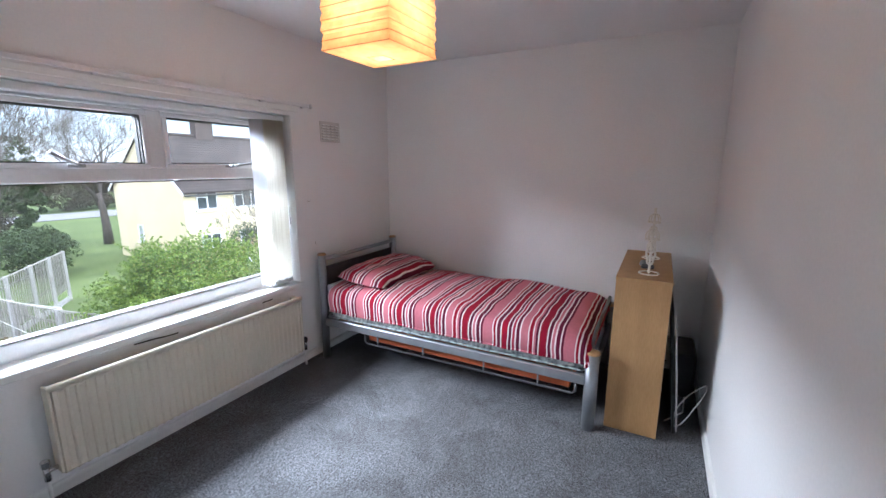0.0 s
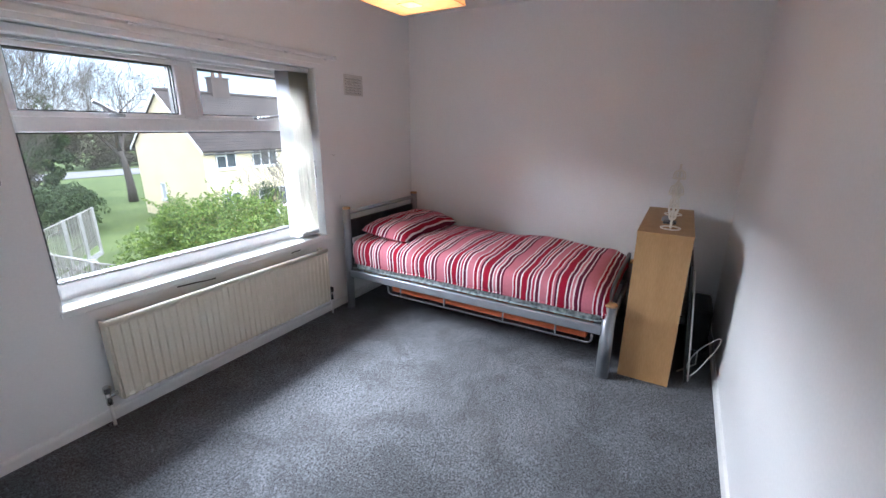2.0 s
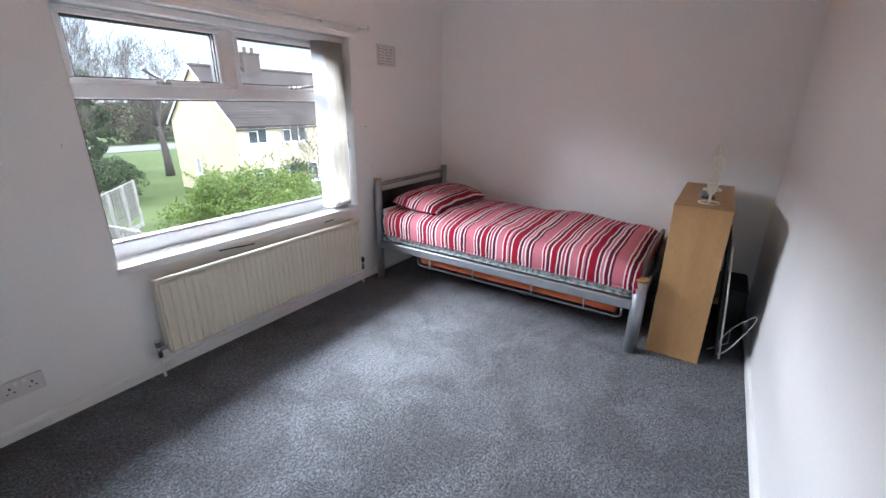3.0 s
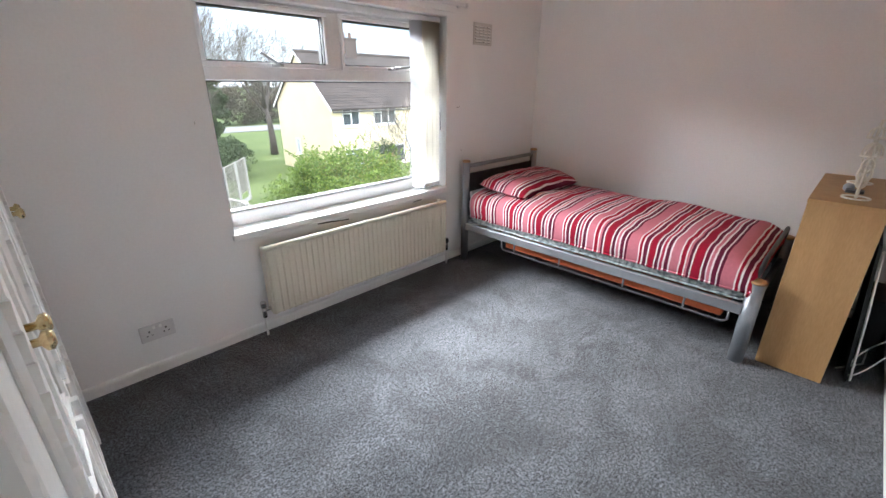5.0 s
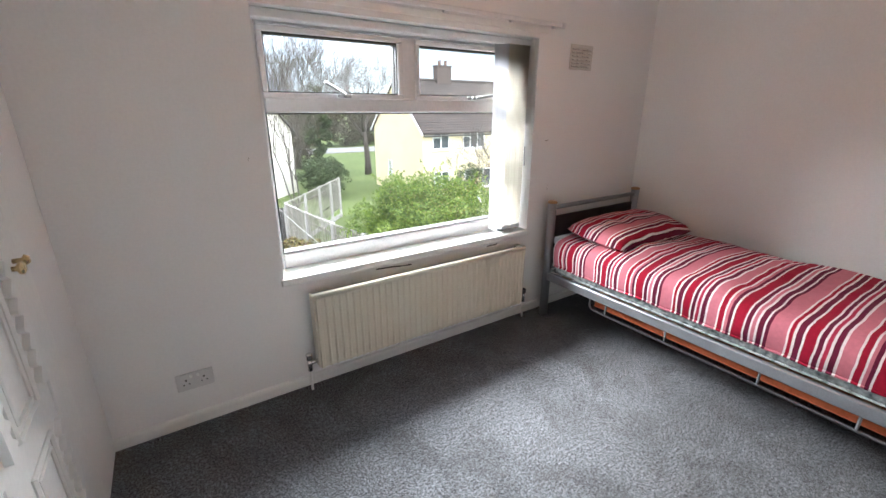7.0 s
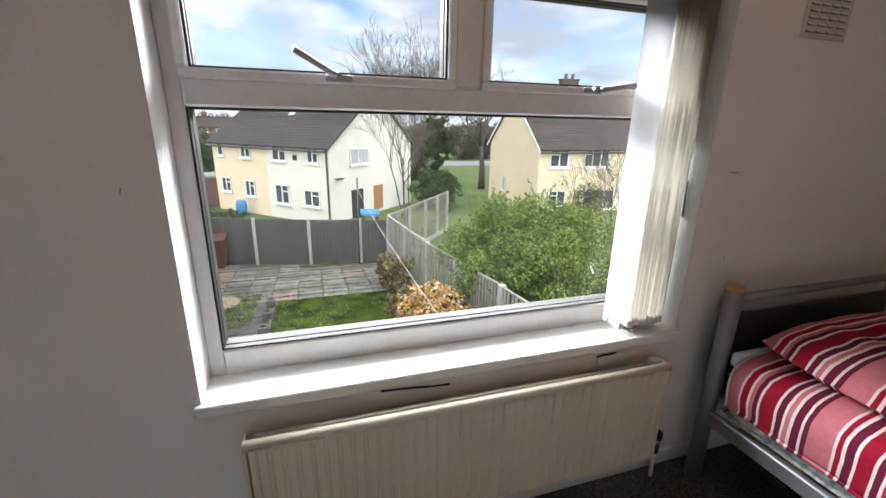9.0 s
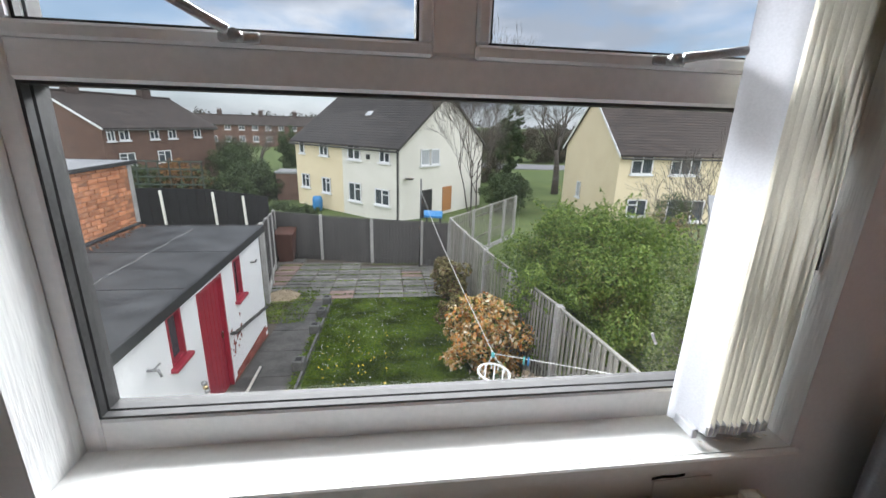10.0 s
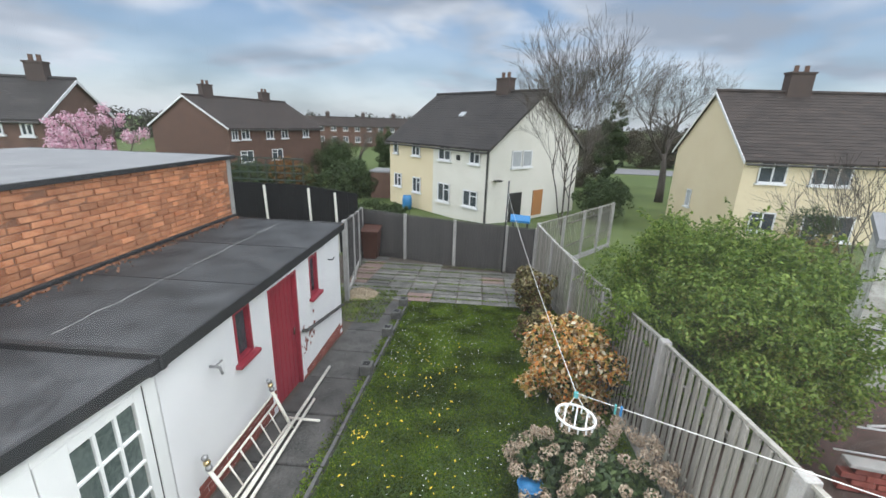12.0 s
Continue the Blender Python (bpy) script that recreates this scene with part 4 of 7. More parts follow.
def lampshade():
    s = thing("pendant_lamp", (LX, LY, H), "square cream paper pendant lampshade, lit warm orange", "lamp")
    turn = radians(-2)

    def pt(u, v, z):
        return (LX + u * math.cos(turn) - v * math.sin(turn), LY + u * math.sin(turn) + v * math.cos(turn), z)

    rows = 9
    rng = random.Random(2)
    ztop = LZ + 0.36
    levels = []
    for k in range(rows * 2 + 1):
        z = LZ + (ztop - LZ) * k / (rows * 2)
        levels.append((z, LH - (0.004 if k % 2 else 0.0) + rng.uniform(-0.002, 0.002)))
    bm = bmesh.new()
    rings = []
    for z, r in levels:
        rings.append([bm.verts.new(pt(u * r, v * r, z)) for u, v in ((-1, -1), (0, -1.0), (1, -1), (1.0, 0), (1, 1), (0, 1.0), (-1, 1), (-1.0, 0))])
    for a, b in zip(rings, rings[1:]):
        for k in range(8):
            bm.faces.new((a[k], a[(k + 1) % 8], b[(k + 1) % 8], b[k]))
    inner = [bm.verts.new(pt(u * 0.04, v * 0.04, LZ - 0.012)) for u, v in ((-1, -1), (0, -1), (1, -1), (1, 0), (1, 1), (0, 1), (-1, 1), (-1, 0))]
    for k in range(8):
        bm.faces.new((rings[0][(k + 1) % 8], rings[0][k], inner[k], inner[(k + 1) % 8]))
    shade = part("shade", bm, PAPER, s)
    for k in range(0, rows * 2 + 1, 2):
        z = LZ + (ztop - LZ) * k / (rows * 2)
        if k:
            z += rng.uniform(-0.01, 0.01)
        r = LH + 0.001
        part("rib", tube([pt(-r, -r, z), pt(r, -r, z), pt(r, r, z), pt(-r, r, z)], 0.0016, 5, closed=True), RIB, shade)
    r = 0.04
    part("rib", tube([pt(-r, -r, LZ - 0.013), pt(r, -r, LZ - 0.013), pt(r, r, LZ - 0.013), pt(-r, r, LZ - 0.013)], 0.0014, 5, closed=True), RIB, shade)
    part("flex", tube([(LX, LY, H), (LX, LY, LZ + 0.25)], 0.004, 8), CABLE, s, "white lamp flex")
    part("ceiling_rose", lathe([(0.05, -0.028), (0.048, -0.02), (0.04, 0.0)], (LX, LY, H), 20), GLOSS, s, "white ceiling rose", smooth=True)
    part("bulb_holder", lathe([(0.018, 0.0), (0.018, 0.05), (0.012, 0.06)], (LX, LY, LZ + 0.22), 14), GLOSS, s, smooth=True)


lampshade()
bulb = new("bulb", bpy.data.lights.new("bulb", "POINT"))
bulb.data.energy, bulb.data.color, bulb.data.shadow_soft_size = 6.5, (1.0, 0.78, 0.55), 0.04
bulb.location = (LX, LY, LZ + 0.16)

# ---- outdoors: materials ----
GRASS = surface("grass_ground", (0.015, 0.032, 0.004), (0.06, 0.1, 0.012), 0.95, 0.9, 30, 0.6, depth=0.02)
MEADOW = surface("rough_grass", (0.045, 0.075, 0.014), (0.115, 0.155, 0.04), 0.95, 0.4, 9, 0.6, depth=0.02)
BLADE = leafy("grass_blades", [(0.06, 0.12, 0.007), (0.12, 0.195, 0.011), (0.21, 0.27, 0.018)], 0.6, 0.4)

def patchy(m, scale, low, high):
    """Lets a leaf colour drift in broad patches over the ground."""
    nodes, links = m.node_tree.nodes, m.node_tree.links
    coord = nodes.new("ShaderNodeTexCoord")
    spots = nodes.new("ShaderNodeTexNoise")
    spots.inputs["Scale"].default_value, spots.inputs["Detail"].default_value = scale, 5.0
    links.new(coord.outputs["Object"], spots.inputs["Vector"])
    span = nodes.new("ShaderNodeMapRange")
    span.inputs["From Min"].default_value, span.inputs["From Max"].default_value = 0.36, 0.64
    span.inputs["To Min"].default_value, span.inputs["To Max"].default_value = low, high
    links.new(spots.outputs["Fac"], span.inputs["Value"])
    hsv = nodes.new("ShaderNodeHueSaturation")
    links.new(span.outputs[0], hsv.inputs["Value"])
    links.new(nodes["Principled BSDF"].inputs["Base Color"].links[0].from_socket, hsv.inputs["Color"])
    for target in (nodes["Principled BSDF"].inputs["Base Color"], nodes["Translucent BSDF"].inputs["Color"]):
        links.new(hsv.outputs["Color"], target)
    return m


patchy(BLADE, 1.9, 0.4, 1.35)
SOIL = surface("bare_soil", (0.05, 0.04, 0.03), (0.11, 0.09, 0.07), 0.95, 3, 50, 0.6, depth=0.015)
SLAB = surface("concrete_slab", (0.055, 0.055, 0.05), (0.21, 0.205, 0.185), 0.9, 4, 40, 0.4, vary=0.3)
SLABRED = surface("red_concrete_slab", (0.15, 0.105, 0.09), (0.24, 0.17, 0.145), 0.9, 5, 70, 0.35, vary=0.2)
SLABDARK = surface("dark_path_slab", (0.03, 0.03, 0.028), (0.11, 0.105, 0.098), 0.85, 3, 40, 0.4, vary=0.2)
FELT = surface("roofing_felt", (0.012, 0.013, 0.014), (0.075, 0.078, 0.082), 0.8, 2.6, 34, 0.3, depth=0.004, stain=0.6)
FELTL = surface("pale_roofing_felt", (0.2, 0.205, 0.21), (0.3, 0.305, 0.31), 0.85, 2.0, 120, 0.4)
FELTEDGE = surface("felt_edge", (0.012, 0.013, 0.014), (0.035, 0.036, 0.038), 0.6, 5, 120, 0.3)
SEAMW = surface("pale_sealant", (0.32, 0.32, 0.31), (0.48, 0.48, 0.46), 0.8, 20, 90, 0.2)
RENDER = surface("white_masonry_paint", (0.74, 0.74, 0.74), (0.83, 0.83, 0.825), 0.85, 2.4, 26, 0.5, depth=0.006)
REDPAINT = surface("red_gloss_paint", (0.26, 0.018, 0.035), (0.34, 0.03, 0.05), 0.42, 5, 60, 0.08)
BRICK = surface("orange_brick", (0.4, 0.14, 0.06), (0.68, 0.33, 0.17), 0.9, 7, 60, 0.8, vary=0.3, depth=0.008)
BRICKRED = surface("red_brick", (0.17, 0.045, 0.035), (0.28, 0.08, 0.055), 0.9, 14, 110, 0.5, vary=0.25)
MORTAR = surface("mortar", (0.2, 0.085, 0.045), (0.34, 0.17, 0.1), 0.95, 8, 90, 0.5)
BOARD = surface("weathered_board", (0.2, 0.19, 0.165), (0.37, 0.355, 0.315), 0.9, 3, 40, 0.3, vary=0.16, stretch=(8, 8, 0.7))
BOARDDARK = surface("dark_weathered_board", (0.045, 0.043, 0.042), (0.1, 0.096, 0.092), 0.9, 3, 40, 0.3, vary=0.18, stretch=(8, 8, 0.7))
POST = surface("concrete_post", (0.26, 0.255, 0.24), (0.4, 0.39, 0.37), 0.9, 6, 90, 0.3)
BLACKFENCE = surface("black_fence_paint", (0.002, 0.002, 0.003), (0.005, 0.0055, 0.006), 0.95, 3, 40, 0.2, vary=0.2)
BINM = surface("brown_plastic", (0.07, 0.028, 0.018), (0.1, 0.042, 0.028), 0.5, 5, 60, 0.05)
STONEY = surface("block_stone", (0.06, 0.06, 0.058), (0.13, 0.13, 0.12), 0.9, 12, 90, 0.5, vary=0.2)
GRAVEL = surface("gravel_heap", (0.28, 0.22, 0.14), (0.48, 0.4, 0.28), 0.95, 30, 90, 0.8, depth=0.02)
BARK = surface("bark", (0.05, 0.042, 0.035), (0.12, 0.105, 0.09), 0.95, 8, 60, 0.5)
TWIG = surface("twigs", (0.07, 0.06, 0.05), (0.15, 0.13, 0.11), 0.95, 8, 60, 0.2)
ROOF = surface("brown_roof_tiles", (0.02, 0.016, 0.0145), (0.07, 0.055, 0.048), 0.85, 1.1, 7, 0.6, depth=0.03, stretch=(1, 1, 3))
ROOFDARK = surface("dark_roof_tiles", (0.016, 0.015, 0.0155), (0.055, 0.05, 0.047), 0.85, 1.1, 7, 0.6, depth=0.03, stretch=(1, 1, 3))
CREAMR = surface("cream_render", (0.66, 0.56, 0.37), (0.74, 0.645, 0.45), 0.9, 0.8, 14, 0.3)
WHITER = surface("white_render", (0.66, 0.64, 0.57), (0.76, 0.74, 0.68), 0.9, 0.7, 14, 0.3)
BROWNB = surface("brown_brick", (0.095, 0.056, 0.043), (0.17, 0.102, 0.077), 0.9, 2.0, 12, 0.4)
TARMAC = surface("tarmac", (0.16, 0.16, 0.165), (0.22, 0.22, 0.225), 0.9, 1.0, 60, 0.3)
BLUE = surface("blue_plastic", (0.03, 0.16, 0.38), (0.05, 0.24, 0.5), 0.5, 6, 60, 0.05)
DARKGLASS = surface("dark_window_glass", (0.035, 0.042, 0.05), (0.09, 0.105, 0.12), 0.08, 1.5, 20, 0.0)
GREYGLASS = surface("dusty_green_glass", (0.06, 0.08, 0.075), (0.15, 0.18, 0.17), 0.12, 2.5, 30, 0.0)
CURTAIN = surface("net_curtain", (0.34, 0.36, 0.38), (0.46, 0.48, 0.5), 0.6, 8, 60, 0.05)
ROPE = surface("white_rope", (0.6, 0.6, 0.58), (0.72, 0.72, 0.7), 0.8, 20, 90, 0.1)
BUSHLEAF = leafy("shrub_leaves", [(0.05, 0.1, 0.012), (0.105, 0.175, 0.022), (0.175, 0.255, 0.04), (0.28, 0.37, 0.075)], 0.5, 0.35)
DARKLEAF = leafy("dark_leaves", [(0.018, 0.04, 0.01), (0.04, 0.07, 0.017), (0.07, 0.105, 0.026)], 0.6, 0.25)
VARIEG = leafy("variegated_leaves", [(0.05, 0.06, 0.015), (0.2, 0.17, 0.05), (0.34, 0.3, 0.12), (0.13, 0.055, 0.03), (0.07, 0.08, 0.02)], 0.5, 0.3)
COPPER = leafy("copper_cream_leaves", [(0.62, 0.22, 0.04), (0.7, 0.42, 0.12), (0.72, 0.64, 0.38), (0.52, 0.16, 0.025), (0.14, 0.22, 0.03), (0.68, 0.36, 0.1), (0.76, 0.7, 0.5)], 0.5, 0.3)
CREAMLEAF = leafy("cream_blooms", [(0.74, 0.68, 0.5), (0.82, 0.79, 0.68), (0.66, 0.58, 0.36)], 0.6, 0.3)
DRYHEAD = leafy("dry_flower_heads", [(0.3, 0.21, 0.14), (0.42, 0.33, 0.24), (0.52, 0.44, 0.34), (0.2, 0.13, 0.09)], 0.8, 0.25)
BLOSSOM = leafy("pink_blossom", [(0.66, 0.34, 0.45), (0.76, 0.5, 0.6), (0.82, 0.66, 0.72), (0.55, 0.24, 0.36)], 0.6, 0.35)
DAISY = leafy("daisies", [(0.75, 0.75, 0.7), (0.8, 0.8, 0.76)], 0.6, 0.2)
DANDELION = leafy("dandelions", [(0.75, 0.55, 0.02), (0.8, 0.62, 0.04)], 0.6, 0.2)
AUTUMN = leafy("rusty_leaves", [(0.16, 0.07, 0.02), (0.26, 0.12, 0.03), (0.1, 0.06, 0.02)], 0.6, 0.25)


# ---- ground ----
def G(y):
    """Height of the ground, which falls away from the house."""
    if y < 13:
        return -2.35 - 0.09 * (max(y, -6) - 4)
    if y < 26:
        return -3.16 - 0.11 * (y - 13)
    return -4.59


def ground_strip(x0, x1, y0, y1, lift, nx, ny, rough=0.0, skirt=0.3):
    verts, faces = [], []
    for j in range(ny + 1):
        y = y0 + (y1 - y0) * j / ny
        for i in range(nx + 1):
            x = x0 + (x1 - x0) * i / nx
            verts.append((x, y, G(y) + lift + rough * noise.noise((x * 1.7, y * 1.7, 3))))
    w = nx + 1
    faces = [(j * w + i, j * w + i + 1, (j + 1) * w + i + 1, (j + 1) * w + i) for j in range(ny) for i in range(nx)]
    return verts, faces


def whole_ground():
    ys = [-400, -60, -6, 0, 4, 8, 13, 16, 20, 26, 40, 90, 250, 900]
    xs = [-900, -200, -60, -25, -10, 0, 10, 25, 60, 200, 900]
    verts = [(x, y, G(y) - 0.02) for y in ys for x in xs]
    w = len(xs)
    faces = [(j * w + i, j * w + i + 1, (j + 1) * w + i + 1, (j + 1) * w + i) for j in range(len(ys) - 1) for i in range(w - 1)]
    tagged(raw("ground", verts, faces, MEADOW), "rough green grass falling away from the house", "ground", kind="structure")


whole_ground()
v, f = ground_strip(-2.28, 1.15, 0.3, 8.75, 0.02, 24, 50, 0.03)
tagged(raw("lawn", v, f, GRASS, smooth=True), "mown green lawn dotted with daisies", "lawn", kind="structure")
v, f = ground_strip(-5.4, -2.28, 0.3, 13.2, 0.0, 12, 30, 0.02)
tagged(raw("soil_bed", v, f, SOIL, smooth=True), "bare dark soil with weeds beside the outhouse", "ground", kind="structure")
v, f = ground_strip(-5.0, 1.1, 8.7, 13.4, 0.012, 12, 20, 0.0)
tagged(raw("patio_base", v, f, SOIL, smooth=True), "dark soil joints under patio slabs", "ground", kind="structure")
v, f = ground_strip(1.3, 9.0, 0.3, 6.0, 0.015, 10, 12, 0.0)
YARD = surface("brown_paviours", (0.05, 0.034, 0.027), (0.12, 0.082, 0.066), 0.9, 3, 40, 0.4)
tagged(raw("neighbour_yard", v, f, YARD, smooth=True), "brown paved yard of the neighbouring house", "ground", kind="structure")
bm = plate([(8, 58, -4.55), (120, 50, -4.55), (120, 58, -4.55), (8, 66, -4.55)], (0, 0, 0.02))
tagged(part("road", bm, TARMAC), "pale grey tarmac road beyond the houses", "road", kind="structure")


def shards(name, count, place, size, material, seed, label, category, parent=None, fold=0.25):
    """Many small folded leaves or petals as one mesh; place(rng) gives a point and the way it faces."""
    rng = np.random.default_rng(seed)
    p, nrm = place(rng, count)
    nrm /= np.linalg.norm(nrm, axis=1, keepdims=True) + 1e-9
    ref = rng.normal(size=(count, 3))
    a = np.cross(nrm, ref)
    a /= np.linalg.norm(a, axis=1, keepdims=True) + 1e-9
    b = np.cross(nrm, a)
    s = size * rng.uniform(0.6, 1.3, (count, 1))
    quad = np.stack([p - a * s, p - b * s * 0.5 + nrm * s * fold, p + a * s, p + b * s * 0.5 + nrm * s * fold], 1).reshape(-1, 3)
    base = np.array(ORIGIN.get(parent.name, Vector())) if parent else np.zeros(3)
    me = bpy.data.meshes.new(name)
    me.vertices.add(4 * count)
    me.vertices.foreach_set("co", (quad - base).ravel().astype(np.float32))
    me.loops.add(4 * count)
    me.loops.foreach_set("vertex_index", np.arange(4 * count, dtype=np.int32))
    me.polygons.add(count)
    me.polygons.foreach_set("loop_start", np.arange(0, 4 * count, 4, dtype=np.int32))
    me.update()
    me.validate()
    me.materials.append(material)
    ob = new(name, me)
    if parent:
        ob.parent = parent
        ORIGIN[ob.name] = Vector(base)
        return ob
    return tagged(ob, label, category, kind="stuff")


def blobs_place(blobs, inner=0.75):
    """Points on and just under the skins of overlapping balls, facing out."""
    arr = np.array(blobs, float)

    def place(rng, n):
        k = rng.choice(len(arr), n, p=arr[:, 3] ** 2 / (arr[:, 3] ** 2).sum())
        d = rng.normal(size=(n, 3))
        d /= np.linalg.norm(d, axis=1, keepdims=True)
        r = arr[k, 3:4] * rng.uniform(inner, 1.08, (n, 1))
        return arr[k, :3] + d * r, d + rng.normal(size=(n, 3)) * 0.55 + np.array([0, 0, 0.35])

    return place


def clumps(cx, cy, cz, rx, ry, rz, n, r, seed, low=-1.0):
    """Smaller balls gathered over an egg-shaped mass, with an uneven outline."""
    rng = np.random.default_rng(seed)
    out = [(cx, cy, cz, min(rx, ry, rz) * 0.75)]
    while len(out) < n:
        d = rng.normal(size=3)
        d /= np.linalg.norm(d)
        if d[2] < low:
            continue
        k = rng.uniform(0.55, 0.98)
        out.append((cx + d[0] * rx * k, cy + d[1] * ry * k, cz + d[2] * rz * k, r * rng.uniform(0.55, 1.25)))
    return out


def shrub(name, at, label, category, blobs, count, size, material, seed, stems=5, group=""):
    s = thing(name, at, label, category, group)
    x, y, z = at
    rng = random.Random(seed)
    bm = bmesh.new()
    for i in range(stems):
        b = blobs[(i * 7 + 1) % len(blobs)]
        mid = ((x + b[0]) / 2 + rng.uniform(-0.1, 0.1), (y + b[1]) / 2 + rng.uniform(-0.1, 0.1), (z + b[2]) / 2)
        tube([(x + rng.uniform(-0.08, 0.08), y + rng.uniform(-0.08, 0.08), z - 0.05), mid, (b[0], b[1], b[2])], [0.03, 0.022, 0.01], 6, bm)
    part("stems", bm, BARK, s, smooth=True)
    ob = shards("leaves", count, blobs_place(blobs), size, material, seed, "", "", s)
    return s


# shrubs along the fence
def shoots_place(blobs, count, length):
    """Points strung along young shoots that stand out of the clumps, arching a little."""
    arr = np.array(blobs, float)

    def place(rng, n):
        k = rng.choice(len(arr), count)
        d = rng.normal(size=(count, 3)) + np.array([0, 0, 0.75])
        d /= np.linalg.norm(d, axis=1, keepdims=True)
        start = arr[k, :3] + d * arr[k, 3:4] * 0.7
        size = length * rng.uniform(0.5, 1.3, (count, 1))
        i = rng.integers(0, count, n)
        t = rng.uniform(0, 1, (n, 1))
        p = start[i] + d[i] * size[i] * t - np.array([0, 0, 1.0]) * 0.18 * size[i] * t * t
        return p + rng.normal(size=(n, 3)) * 0.028 * (1.15 - t), rng.normal(size=(n, 3)) + np.array([0, 0, 0.9])

    return place


GREEN = clumps(2.52, 5.4, -1.3, 1.75, 1.9, 1.42, 240, 0.235, 3, -0.95)
bush = shrub("green_shrub", (2.8, 5.6, G(5.6)), "large spreading fresh-green leafy shrub behind the fence", "shrub", GREEN, 100000, 0.027, BUSHLEAF, 11, 11)
shards("leafy_shoots", 34000, shoots_place(GREEN, 1300, 0.42), 0.027, BUSHLEAF, 19, "", "", bush)
shrub("variegated_shrub", (0.55, 8.4, G(8.4)), "brown and cream variegated evergreen shrub", "shrub", clumps(0.5, 8.3, G(8.4) + 0.7, 0.44, 0.42, 0.58, 22, 0.2, 5), 4200, 0.045, VARIEG, 12, group="shrubs by the fence")
COPPERS = clumps(0.58, 5.05, G(5.1) + 0.52, 0.62, 0.62, 0.72, 60, 0.17, 6)
bush = shrub("copper_shrub", (0.55, 5.1, G(5.1)), "rounded shrub with copper and cream leaves", "shrub", COPPERS, 9000, 0.04, COPPER, 13, group="shrubs by the fence")
shards("old_leaves", 2400, blobs_place([(a, b, c, r * 0.85) for a, b, c, r in COPPERS], 0.6), 0.04, DARKLEAF, 18, "", "", bush)
shards("leafy_shoots", 2600, shoots_place(COPPERS, 160, 0.2), 0.036, COPPER, 20, "", "", bush)
shards("cream_blooms", 220, blobs_place([(a - 0.04, b - 0.05, c - 0.05, r) for a, b, c, r in COPPERS], 1.0), 0.042, CREAMLEAF, 21, "", "", bush)
shrub("low_shrub", (0.35, 7.3, G(7.3)), "small rusty flowering shrub by the lawn", "shrub", clumps(0.35, 7.25, G(7.3) + 0.25, 0.35, 0.4, 0.25, 10, 0.15, 8), 1500, 0.035, VARIEG, 15, group="shrubs by the fence")


def hydrangea():
    s = shrub("hydrangea", (0.45, 3.05, G(3.05)), "hydrangea with dry brownish-pink flower heads", "shrub", clumps(0.36, 2.98, G(3.1) + 0.42, 0.7, 0.55, 0.36, 26, 0.2, 9), 5200, 0.042, DARKLEAF, 16)
    rng = np.random.default_rng(31)
    heads = []
    for k in range(110):
        up, turn = 1 - 1.1 * (k + 0.5) / 110, 2.39996 * k + rng.uniform(-0.35, 0.35)
        flat = math.sqrt(1 - up * up)
        reach = rng.uniform(0.86, 1.06)
        heads.append((0.36 + flat * math.cos(turn) * 0.8 * reach, 2.98 + flat * math.sin(turn) * 0.68 * reach, G(3.1) + 0.42 + up * 0.52 * reach, rng.uniform(0.04, 0.066)))
    for k, h in enumerate(heads):
        shards("flower_head", 90, blobs_place([h], 0.75), 0.014, DRYHEAD, 40 + k, "", "", s)


hydrangea()


